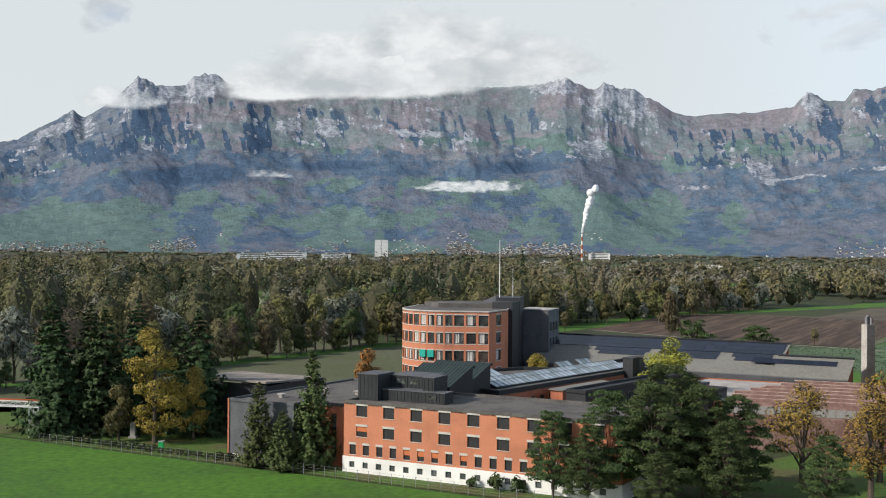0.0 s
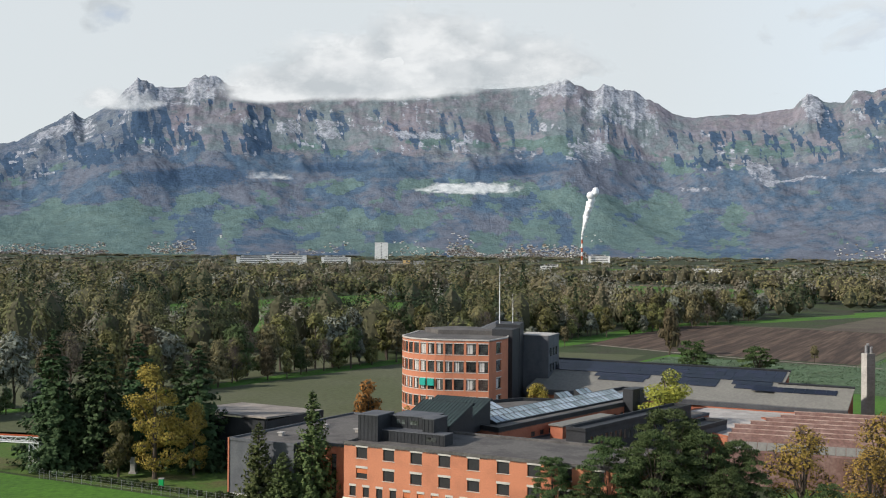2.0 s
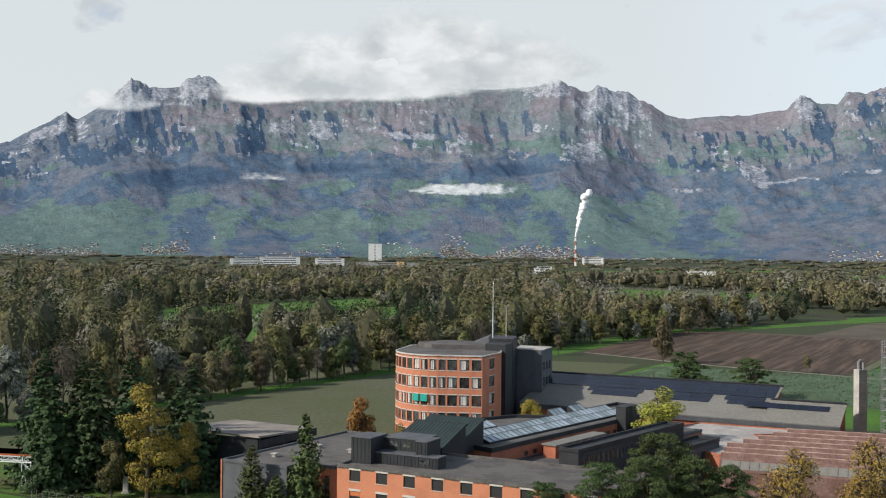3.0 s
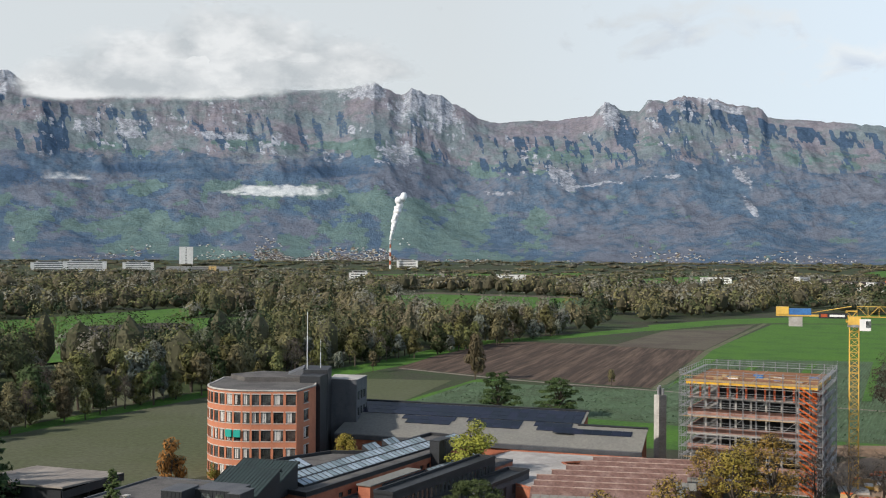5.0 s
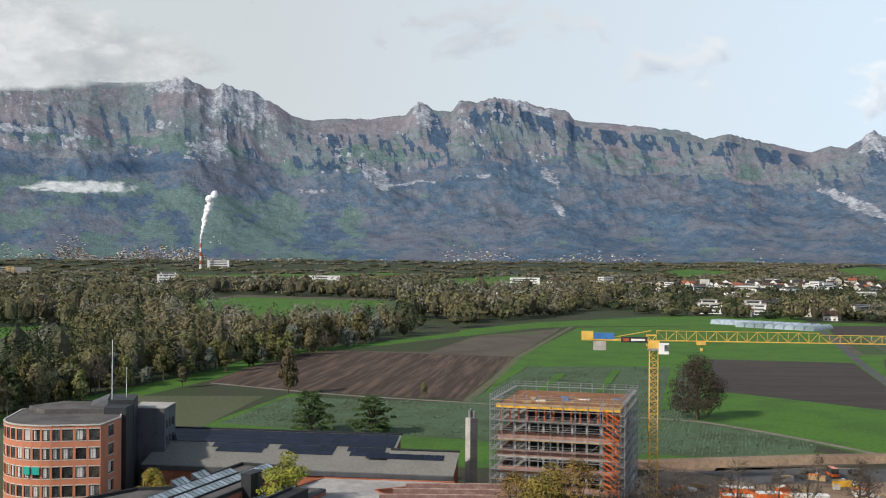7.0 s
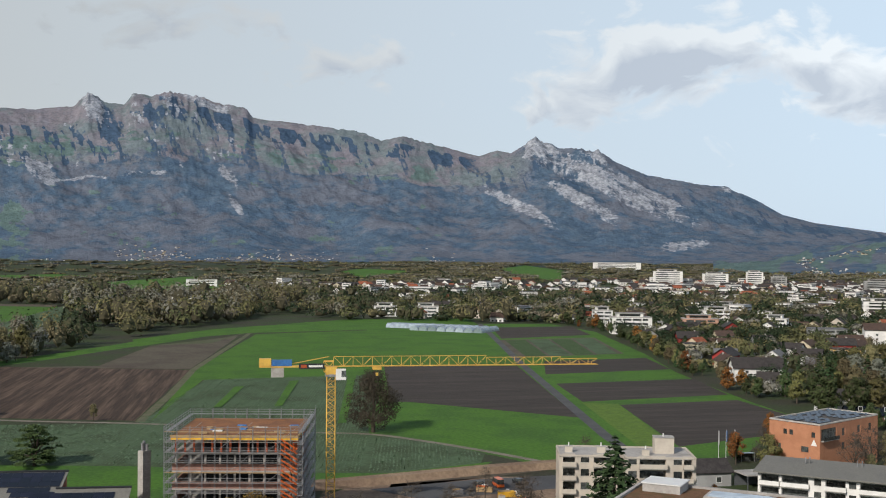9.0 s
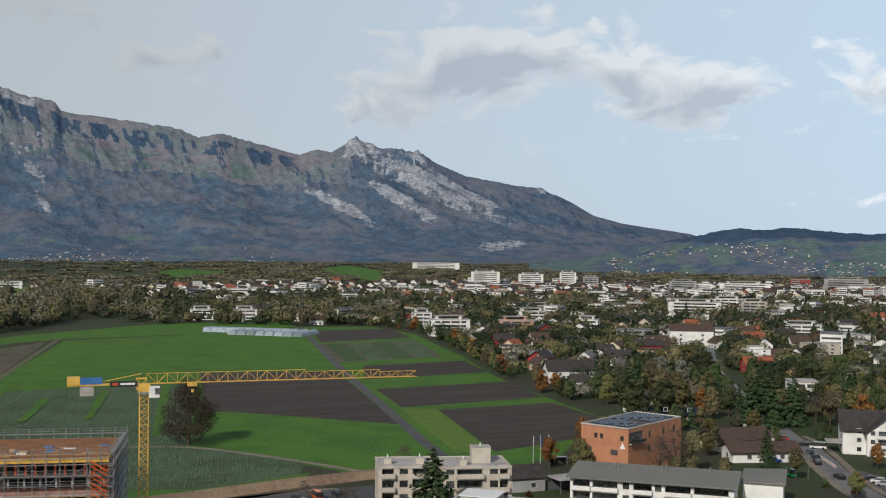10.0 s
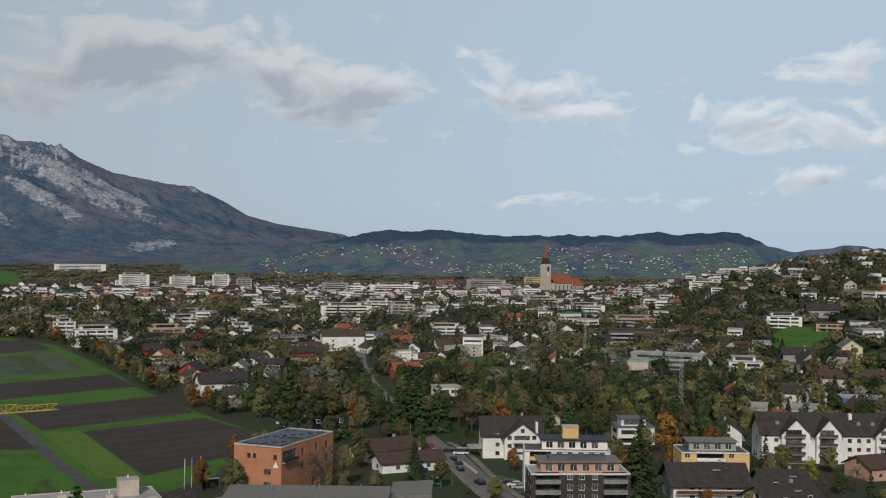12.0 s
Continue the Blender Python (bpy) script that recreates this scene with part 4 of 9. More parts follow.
# trees round the factory
for x, y, h, k in ((-66, 187, 18.5, "spruce"), (-60, 188, 17.5, "spruce"), (-63, 181, 15, "spruce"), (-56, 183, 17, "spruce"), (-41, 184, 17, "spruce"), (-45, 189, 15, "spruce"), (-52.5, 190, 18, "spruce")):
    plant(k, x, y, h * 1.22, int(x) % 2, "spruces by the lawn", "on the factory lawn", 1.15)
plant("big_yellow", -46, 176, 19, 0, where="on the factory lawn", wide=1.05)
plant("big_yellow", -40.5, 179, 12, 1, where="on the factory lawn")
plant("olive", -52, 177, 9, 0, where="on the factory lawn")
plant("cypress", -26.5, 157.5, 12.0, 0, "conifers by the slate wall", "before the slate-clad wing", 1.25)
plant("cypress", -22.6, 154.6, 8.3, 1, "conifers by the slate wall", "before the slate-clad wing", 1.7)
plant("cypress", -18.8, 156.6, 16.6, 0, "conifers by the slate wall", "before the slate-clad wing", 1.1)
for x, y, h, v, w in ((13.2, 138.5, 11, 0, 0.8), (17.0, 134, 10, 1, 0.75), (20, 137.0, 14.0, 1, 0.85), (25, 135, 15.0, 0, 0.9), (31.5, 138, 14.5, 1, 0.95), (28.5, 143, 16.5, 0, 1.0), (36.5, 140, 13, 0, .9), (33, 132, 11, 0, .8), (44.5, 131, 9.5, 1, .85), (24, 127, 8, 1, .8)):
    plant("pine", x, y, h, v, "pines before the factory", "before the orange factory", w)
plant("thin_yellow", 46.5, 146, 14, 0, "yellow trees by the yard", "by the factory yard", 1.1)
plant("thin_yellow", 53, 140, 12, 1, "yellow trees by the yard", "by the factory yard", 1.2)
plant("thin_yellow", 58, 150, 15, 0, "yellow trees by the yard", "by the factory yard")
plant("lime", 39.5, 203, 16.0, 0, where="in the factory court", wide=1.3)
plant("big_yellow", 17.5, 217, 11, 1, where="beside the round tower", wide=1.35)
plant("rust", -14.5, 206, 12.0, 0, where="beside the crop field", wide=0.9)
plant("lime", -7.0, 207, 8.0, 0, where="beside the round tower", wide=0.8)
plant("field_pine", 69.4, 314.5, 12.0, 0, where="at the cabbage field", wide=1.25)
plant("field_pine", 84.4, 304.7, 11.0, 1, where="at the cabbage field", wide=1.4)
plant("brown", 79, 398, 17, 0, where="at the ploughed field", wide=0.8)
plant("brown", 122, 372, 6, 1, where="by the farm track")
plant("brown", 45, 428, 8, 1, where="by the farm track")
plant("chestnut", 188.5, 302.5, 20, 0, where="by the farm track", wide=1.05)
for x, y, h in ((91, 198, 14), (88, 196, 13), (95.5, 195, 15), (85, 201, 12)):
    plant("thin_yellow", x * 0.93, y * 0.93, h, int(y) % 2, "yellow trees by the yard", "before the scaffolded building", 1.15)
for i, (x, y, h) in enumerate(((99, 186, 11), (105, 185, 12.5), (113, 187, 11), (118, 182, 10), (125, 186, 12.5), (131, 181, 11.5), (139, 183, 11), (148, 179, 12), (156, 186, 10))):
    plant("bare", x, y, h, i % 2, "bare trees by the building site", "along the building site")
plant("spruce", 159, 163.5, 21, 0, where="before the beige apartment house", wide=1.5)

# belt of riverside trees beyond the fields
BELT = [(-170, 170), (-95, 240), (-62, 292), (-16, 364), (35, 446), (62, 474), (158, 597), (297, 738), (530, 940)]
random.seed(4)
kinds = ["olive"] * 6 + ["brown"] * 5 + ["green"] * 2 + ["silver"] * 3 + ["bare"] * 2 + ["birch"]
for (x0, y0), (x1, y1) in zip(BELT, BELT[1:]):
    ln = math.hypot(x1 - x0, y1 - y0)
    nx, ny = -(y1 - y0) / ln, (x1 - x0) / ln
    steps = int(ln / 6.2)
    for i in range(steps):
        for row, far_off in enumerate((1.5, 10)):
            f = (i + random.uniform(0, 1)) / steps
            off = far_off + random.uniform(-3, 4)
            x, y = x0 + (x1 - x0) * f + nx * off, y0 + (y1 - y0) * f + ny * off
            d = math.hypot(x, y)
            if d > 640 or d > 500 and random.random() < 0.45:
                continue
            k = random.choice(kinds)
            if 390 < y < 560 and random.random() < 0.25:
                k = "olive"
            plant(k, x, y, random.uniform(11, 18) if row else random.uniform(5, 15), random.randrange(2 if k in ("bare", "birch") else 3), "riverside trees", "in the riverside tree belt", random.uniform(0.85, 1.15))
# ---------------------------------------------------------------- building kit
M["lintel"] = mat("pale_concrete", (0.50, 0.47, 0.43), 0.10, 0.5, 5.0, 0.9, 0.004, col2=(0.42, 0.39, 0.355))
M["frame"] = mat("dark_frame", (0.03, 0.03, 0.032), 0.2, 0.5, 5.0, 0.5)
M["wframe"] = mat("white_frame", (0.7, 0.7, 0.69), 0.05, 0.5, 5.0, 0.5)
M["solar"] = mat("solar_panel", (0.012, 0.016, 0.028), 0.2, 0.15, 1.0, 0.22, 0.0, spec=0.45, rnd=0.3, col2=(0.018, 0.023, 0.036))
M["zinc"] = mat("grey_sheet_roof", (0.185, 0.18, 0.16), 0.16, 0.12, 2.0, 0.75, 0.01, col2=(0.17, 0.165, 0.15))
M["seam"] = mat("green_black_seam_roof", (0.035, 0.052, 0.050), 0.2, 0.25, 3.0, 0.55, 0.0, col2=(0.028, 0.04, 0.04))
M["skyglass"] = mat("skylight_glass", (0.30, 0.37, 0.41), 0.2, 0.3, 1.2, 0.15, spec=0.5, rnd=0.35, col2=(0.20, 0.25, 0.285))
M["palegrey"] = mat("pale_gravel_roof", (0.40, 0.38, 0.36), 0.12, 0.15, 1.6, 0.95, 0.01, col2=(0.30, 0.285, 0.27))
M["shedroof"] = mat("weathered_sheet_roof", (0.30, 0.265, 0.23), 0.2, 0.10, 1.5, 0.85, 0.02, col2=(0.17, 0.152, 0.138), stretch=(1, 0.3, 1), patch=(0.42, 0.6))
M["blind"] = mat("orange_blind", (0.50, 0.15, 0.06), 0.1, 0.5, 6.0, 0.8)
M["tealblind"] = mat("teal_awning", (0.02, 0.32, 0.26), 0.1, 0.5, 6.0, 0.8)
M["steel"] = mat("galvanised_steel", (0.32, 0.32, 0.325), 0.15, 0.6, 5.0, 0.5, metal=0.5, col2=(0.24, 0.24, 0.245))
M["sawroof"] = mat("dull_red_roof", (0.15, 0.085, 0.07), 0.25, 0.3, 2.0, 0.85, 0.0, col2=(0.21, 0.135, 0.115))
M["coping"] = mat("pink_coping", (0.42, 0.31, 0.26), 0.15, 0.5, 4.0, 0.9, col2=(0.28, 0.18, 0.15))
M["curtain"] = mat("pale_curtain", (0.55, 0.53, 0.5), 0.1, 0.5, 4.0, 0.9)


def wall_skin(bm, x0, x1, z0, z1, holes, depth=0.25):
    """A wall's outer skin at y=0 along x, with openings (x, z, w, h) that have reveals running inward (+y)."""
    xs = sorted({x0, x1, *[h[0] for h in holes], *[h[0] + h[2] for h in holes]})
    zs = sorted({z0, z1, *[h[1] for h in holes], *[h[1] + h[3] for h in holes]})
    for xa, xb in zip(xs, xs[1:]):
        for za, zb in zip(zs, zs[1:]):
            cx, cz = (xa + xb) / 2, (za + zb) / 2
            if any(h[0] < cx < h[0] + h[2] and h[1] < cz < h[1] + h[3] for h in holes):
                continue
            bm.faces.new([bm.verts.new(p) for p in ((xa, 0, za), (xb, 0, za), (xb, 0, zb), (xa, 0, zb))])
    for x, z, w, h in holes:
        for q in (((x, 0, z), (x, depth, z), (x, depth, z + h), (x, 0, z + h)), ((x + w, depth, z), (x + w, 0, z), (x + w, 0, z + h), (x + w, depth, z + h)),
                  ((x, depth, z), (x, 0, z), (x + w, 0, z), (x + w, depth, z)), ((x, 0, z + h), (x, depth, z + h), (x + w, depth, z + h), (x + w, 0, z + h))):
            bm.faces.new([bm.verts.new(p) for p in q])
    return bm


FRAMES = {}


def window_meshes(w, h, style):
    key = (round(w, 2), round(h, 2), style)
    if key not in FRAMES:
        bars, fm = {"dark": (2, "frame"), "dark3": (3, "frame"), "white": (2, "wframe"), "plain": (1, "frame")}[style]
        t = 0.07
        bm = bmesh.new()
        box(bm, 0, w, 0, 0.06, 0, t)
        box(bm, 0, w, 0, 0.06, h - t, h)
        for i in range(bars + 1):
            x = (w - t) * i / bars
            box(bm, x, x + t, 0.002, 0.062, t, h - t)
        fmesh = mesh_of("window", bm, M[fm])
        pane = mesh_of("pane", boxm(t * 0.5, w - t * 0.5, 0.03, 0.05, t * 0.5, h - t * 0.5), M["glass"])
        FRAMES[key] = (fmesh, pane)
    return FRAMES[key]


SLABS = {}


def slab_mesh(name, w, d, h, key):
    k = (name, round(w, 2), round(d, 2), round(h, 2), key)
    if k not in SLABS:
        SLABS[k] = mesh_of(name, boxm(0, w, 0, d, 0, h), M[key])
    return SLABS[k]


def set_window(parent, m, x, z, w, h, style="dark", depth=0.14, lintel=0.0, sill=0.0, blind=0.0, blind_key="blind", lintel_key="lintel", curtain=0.0):
    """A window in a wall whose frame is m (x along, y inward): frame, pane and, where asked, lintel, sill and blind."""
    f, p = window_meshes(w, h, style)
    win = piece("window", f, parent, m @ pose(x, depth, z))
    piece("pane", p, win, Matrix())
    if lintel:
        piece("lintel", slab_mesh("lintel", w + 0.16, 0.10, lintel, lintel_key), win, pose(-0.08, -depth - 0.04, h))
    if sill:
        piece("sill", slab_mesh("sill", w + 0.16, 0.12, sill, lintel_key), win, pose(-0.08, -depth - 0.07, -sill))
    if curtain:
        piece("curtain", slab_mesh("curtain", w * curtain, 0.01, h * 0.86, "curtain"), win, pose(0.1, 0.015, h * 0.07))
    if blind:
        piece("blind", slab_mesh("blind", w - 0.06, 0.03, h * blind, blind_key), win, pose(0.03, -0.05, h * (1 - blind) if blind < 1 else 0))
    return win


def house_walls(parent, outline, z0, z1, key, holes_by_side=None, name="wall", depth=0.25, style="dark", lintel=0.0, sill=0.0, label=""):
    """Walls round a plan outline (counter-clockwise): one mesh a side, with its windows. holes_by_side: side -> list of (x, z, w, h[, blind])."""
    out = []
    n = len(outline)
    for i in range(n):
        p, q = Vector(outline[i]), Vector(outline[(i + 1) % n])
        d = q - p
        ln = d.length
        m = pose(p.x, p.y, 0, 0, 0, math.degrees(math.atan2(d.y, d.x)))
        holes = (holes_by_side or {}).get(i, [])
        bm = wall_skin(bmesh.new(), 0, ln, z0, z1, [h[:4] for h in holes], depth)
        w = part(name, bm, M[key], parent, label)
        w.matrix_local = m
        for h in holes:
            set_window(w, Matrix(), h[0], h[1], h[2], h[3], style, depth * 0.6, lintel, sill, h[4] if len(h) > 4 else 0, curtain=(0.3 + 0.5 * random.random()) if style == "dark3" and random.random() < 0.5 else (0.18 + 0.2 * random.random()) if style == "dark" and random.random() < 0.45 else 0)
        out.append(w)
    return out


def flat_roof(parent, outline, z, key, rim=0.35, rim_key="black", width=0.35, name="roof"):
    """A flat roof with a raised rim."""
    bm = bmesh.new()
    prism(bm, outline, z - 0.3, z)
    r = part(name, bm, M[key], parent)
    if rim:
        bm = bmesh.new()
        n = len(outline)
        for i in range(n):
            p, q = Vector(outline[i]), Vector(outline[(i + 1) % n])
            d = (q - p).normalized()
            nn = Vector((-d.y, d.x)) * width
            o = Vector((d.y, -d.x)) * 0.06
            a, b = p + o - d * 0.03, q + o + d * 0.03
            lo = [a, b, b + nn, a + nn]
            prism(bm, [(v.x, v.y) for v in lo], z - 0.12 + 0.001 * i, z + rim + 0.001 * i)
        part("roof_rim", bm, M[rim_key], parent)
    return r


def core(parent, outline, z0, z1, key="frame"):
    """A solid block whose dark colour stands in for unlit rooms behind the openings."""
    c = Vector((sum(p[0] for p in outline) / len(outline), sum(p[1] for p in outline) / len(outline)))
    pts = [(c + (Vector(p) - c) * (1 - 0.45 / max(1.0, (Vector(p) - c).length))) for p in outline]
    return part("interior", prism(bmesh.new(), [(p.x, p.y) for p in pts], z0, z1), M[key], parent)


# ---------------------------------------------------------------- the factory
FA = -27.3
fac = empty("office_wing", pose(-14.2, 154.5, 0, 0, 0, FA), "orange factory wing with white base and rows of windows", "building")
U, D = 40.0, 15.0
out = [(0, 0), (U, 0), (U, D), (0, D)]
rows = []
for i in range(9):
    x = 2.0 + 4.25 * i
    rows += [(x, 7.75, 1.75, 1.5), (x, 5.0, 1.75, 1.4) if i else (x, 5.0, 1.75, 1.4, 0.5)]
for i in range(18):
    x = 0.95 + 2.13 * i
    rows.append((x, 2.5, 1.0, 1.35) if i not in (4, 5, 6, 8) else (x, 2.5, 1.0, 1.35, 0.55))
house_walls(fac, out, 2.2, 9.75, "orange", {0: rows, 1: [(2 + 3.2 * i, z, 1.6, 1.5) for i in range(4) for z in (7.6, 4.6)]}, lintel=0.30, sill=0.08)
low = [(-0.12, -0.12), (U + 0.12, -0.12), (U + 0.12, D), (-0.12, D)]
house_walls(fac, low, 0, 2.2, "white", {0: [(1.1 + 2.13 * i, 0.75, 0.85, 0.8) for i in range(18)]}, name="base_wall", style="plain", label="white painted basement wall")
part("base_ledge", boxm(-0.12, U + 0.12, -0.12, 0.0, 2.196, 2.2), M["white"], fac)
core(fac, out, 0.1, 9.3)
flat_roof(fac, out, 9.6, "roofgrey", 0.32, "roofgrey", 0.4)

# black sheet-metal plant rooms on its roof
plantroom = empty("roof_plant_room", pose(-14.2, 154.5, 9.6, 0, 0, FA), "black sheet-metal plant room on the roof", "roof structure")
for x0, x1, y0, y1, h in ((0.4, 3.6, 3.0, 7.5, 3.6), (3.6, 9.6, 6.6, 11.5, 3.3), (9.6, 11.4, 5.0, 9.0, 3.4), (3.6, 13.5, 4.2, 6.6, 1.5)):
    part("casing", boxm(x0, x1, y0, y1, 0, h), M["black"], plantroom)
    part("cap", boxm(x0 - 0.08, x1 + 0.08, y0 - 0.08, y1 + 0.08, h, h + 0.12), M["slate"], plantroom)
    n = int((x1 - x0) / 0.55)
    for i in range(n):
        x = x0 + (i + 0.5) * (x1 - x0) / n
        part("rib", boxm(x - 0.03, x + 0.03, y0 - 0.05, y0 - 0.002, 0.05, h - 0.05), M["black"], plantroom)
for x in (4.6, 6.8):
    part("vent", boxm(x, x + 1.3, 6.52, 6.58, 2.2, 2.8), M["glass"], plantroom)
part("vent", boxm(10.6, 12.2, 4.12, 4.18, 0.5, 1.1), M["glass"], plantroom)

# dark green standing-seam shed roofs
for x0, x1, y0, y1, za, zb in ((0.5, 9.2, 14.2, 22.0, 10.6, 13.0), (-1.5, 8.2, 23.2, 30.5, 10.4, 12.6)):
    th = empty("seam_roof_hall", pose(-14.2, 154.5, 0, 0, 0, FA), "lean-to roof light hall with green-black standing-seam roof", "roof structure", "seam roof halls")
    extrude = bmesh.new()
    a = [(y0, 8.2), (y1, 8.2), (y1, zb - 0.1), (y0, za - 0.1)]
    lo = [extrude.verts.new((x0 + 0.2, y, z)) for y, z in a]
    hi = [extrude.verts.new((x1 - 0.2, y, z)) for y, z in a]
    extrude.faces.new(lo)
    extrude.faces.new(hi[::-1])
    for i in range(4):
        j = (i + 1) % 4
        extrude.faces.new((lo[j], lo[i], hi[i], hi[j]))
    part("body", extrude, M["black"], th)
    sl = math.atan2(zb - za, y1 - y0)
    r = part("roof", boxm(x0, x1, 0, math.hypot(y1 - y0, zb - za) + 0.3, 0, 0.15), M["seam"], th)
    r.matrix_local = pose(0, y0 - 0.1, za, math.degrees(sl))
    n = int((x1 - x0) / 0.6)
    sm = mesh_of("seam", boxm(-0.025, 0.025, 0, math.hypot(y1 - y0, zb - za) + 0.3, 0.15, 0.22), M["seam"])
    for i in range(n + 1):
        piece("seam", sm, r, pose(x0 + 0.03 + (x1 - x0 - 0.06) * i / n, 0, 0))
    part("ridge_cap", boxm(x0 - 0.1, x1 + 0.1, y1 - 0.1, y1 + 0.25, zb - 0.2, zb + 0.2), M["black"], th)

# slate-clad wing
wing = empty("slate_wing", pose(-14.2, 154.5, 0, 0, 0, FA), "low wing clad in grey slate with a flat felt roof", "building")
wo = [(-19.4, -0.6), (-8, -0.6), (-8, 2.6), (0.0, 2.6), (0.0, 30), (-17.4, 30)]
house_walls(wing, wo[:2] + [(-8, 2.6), (-8, 30), (-17.4, 30)], 0.9, 8.6, "slate", {}, name="slate_wall")
part("plinth", prism(bmesh.new(), [(-19.5, -0.7), (-7.9, -0.7), (-7.9, 2), (-19.4, 2)], 0, 0.9), M["white"], wing)
rw = part("link_wall", wall_skin(bmesh.new(), 0, 8, 0, 8.6, [(1.6, 1.2, 0.9, 6.2), (4.2, 1.2, 0.9, 6.2)], 0.3), M["brick"], wing, "recessed brick link wall")
rw.matrix_local = pose(-8, 2.6, 0)
for x in (1.6, 4.2):
    for z in (1.2, 3.3, 5.4):
        set_window(rw, Matrix(), x, z, 0.9, 1.95, "plain", 0.2)
# black block in place of the unlit inside behind the link windows
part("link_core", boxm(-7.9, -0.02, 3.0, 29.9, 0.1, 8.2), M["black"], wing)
flat_roof(wing, wo, 8.62, "roofgrey", 0.28, "slate", 0.3)
part("corner_trim", boxm(-19.55, -19.3, -0.75, -0.5, 0.9, 8.9), M["brick"], wing)
for x, y in ((-14.5, 5.5), (-11, 9), (-6.5, 14), (-4, 17), (-8, 21), (-13, 15)):
    v = empty("roof_vent", pose(-14.2, 154.5, 8.62, 0, 0, FA) @ pose(x, y, 0), "small grey roof vent with cap", "roof vent", "roof vents")
    part("block", boxm(-0.3, 0.3, -0.3, 0.3, 0, 0.45), M["concrete"], v)
    part("cap", boxm(-0.48, 0.48, -0.48, 0.48, 0.45, 0.58), M["palegrey"], v)

# old shed with a weathered roof
shed = empty("storage_shed", pose(-25.5, 190, 0, 0, 0, 151), "open storage shed with weathered grey-brown sheet roof", "shed")
bm = bmesh.new()
for x0, x1 in ((0, 17),):
    pr = [(-7, 8.0), (9, 8.7), (9, 9.0), (-7, 8.3)]
    a = [bm.verts.new((x0 - 0.5, y, z)) for y, z in pr]
    b = [bm.verts.new((x1 + 0.5, y, z)) for y, z in pr]
    bm.faces.new(a)
    bm.faces.new(b[::-1])
    for i in range(4):
        j = (i + 1) % 4
        bm.faces.new((a[j], a[i], b[i], b[j]))
bmesh.ops.recalc_face_normals(bm, faces=bm.faces[:])
part("roof", bm, M["shedroof"], shed)
part("fascia", boxm(-0.55, -0.5, -7, 9, 7.0, 8.3), M["black"], shed)
part("back_wall", boxm(0.2, 16.8, -6.4, -6.2, 0, 7.9), M["black"], shed)
part("back_wall", boxm(0.2, 16.8, 8.3, 8.5, 3.0, 8.4), M["black"], shed)
pm = mesh_of("post", boxm(-0.15, 0.15, -0.15, 0.15, 0, 8.3), M["slate"])
for x in (0.4, 5.7, 11, 16.6):
    for y in (-5.8, 8.2):
        piece("post", pm, shed, pose(x, y, 0))
part("stored_timber", boxm(2, 15, -3, 5, 0.0, 2.0), M["bark"], shed)

# ---------------------------------------------------------------- workshop wing with saw-tooth roof lights
WA = 51.7
wk = empty("workshop_wing", pose(7, 183, 0, 0, 0, WA), "brick workshop wing with long glazed roof lights", "building")
# local x runs along the wing, -y towards the yard
wo = [(-8, -7.5), (52, -7.5), (52, 4.5), (27, 4.5), (24, 10), (14, 13.5), (4, 13), (-6, 9.5)]
house_walls(wk, wo, 0, 8.4, "brick", {0: [(9 + 2.6 * i, 6.6, 1.2, 0.8) for i in range(16)]}, style="plain", depth=0.25)
core(wk, wo, 0.1, 8.1)
flat_roof(wk, wo, 8.6, "roofgrey", 0.55, "black", 0.5)


def roof_light(parent_m, x0, x1, y0, w, z, rise, label):
    """A long lean-to roof light: casing, bars and panes."""
    e = empty("roof_light", parent_m @ pose(x0, y0, z), label, "roof light", "roof lights")
    ln = x1 - x0
    bm = bmesh.new()
    pr = [(0, 0), (w, 0), (w, rise), (0, 0.25)]
    a = [bm.verts.new((0, y, q)) for y, q in pr]
    b = [bm.verts.new((ln, y, q)) for y, q in pr]
    bm.faces.new(a)
    bm.faces.new(b[::-1])
    for i in range(4):
        j = (i + 1) % 4
        bm.faces.new((a[j], a[i], b[i], b[j]))
    bmesh.ops.recalc_face_normals(bm, faces=bm.faces[:])
    part("casing", bm, M["black"], e)
    sl = math.atan2(rise - 0.25, w)
    hyp = math.hypot(w, rise - 0.25)
    n = max(2, int(ln / 1.45))
    pm = mesh_of("pane", boxm(0.06, ln / n - 0.32, 0.12, hyp - 0.25, 0.02, 0.07), M["skyglass"])
    for i in range(n):
        piece("pane", pm, e, pose(ln * i / n, 0, 0.25, math.degrees(sl)))
    return e


WM = pose(7, 183, 0, 0, 0, WA)
roof_light(WM, 1, 44, 0.6, 1.9, 8.6, 1.0, "long black roof light with pale blue panes")
roof_light(WM, -3, 51, -3.6, 2.0, 8.6, 1.0, "long black roof light with pale blue panes")
roof_light(WM, 7, 12, 5.5, 3.0, 8.6, 1.3, "short roof light with two rows of panes")
roof_light(WM, 27, 31.5, 2.8, 2.2, 8.6, 1.6, "short brick-sided roof light")
roof_light(WM, 34, 38.5, 2.8, 2.2, 8.6, 1.6, "short brick-sided roof light")
vent = empty("ventilation_box", WM @ pose(31, -9.2, 0), "black boxy ventilation tower", "roof structure")
part("casing", boxm(0, 2.2, 0, 2.0, 6.0, 11.4), M["black"], vent)
part("casing", boxm(2.6, 4.4, 0, 2.0, 6.0, 11.2), M["slate"], vent)
part("cap", boxm(-0.1, 4.5, -0.1, 2.1, 11.4, 11.55), M["black"], vent)
duct = empty("roof_duct", WM @ pose(3, 7.6, 8.6), "pale metal duct on the roof", "duct")
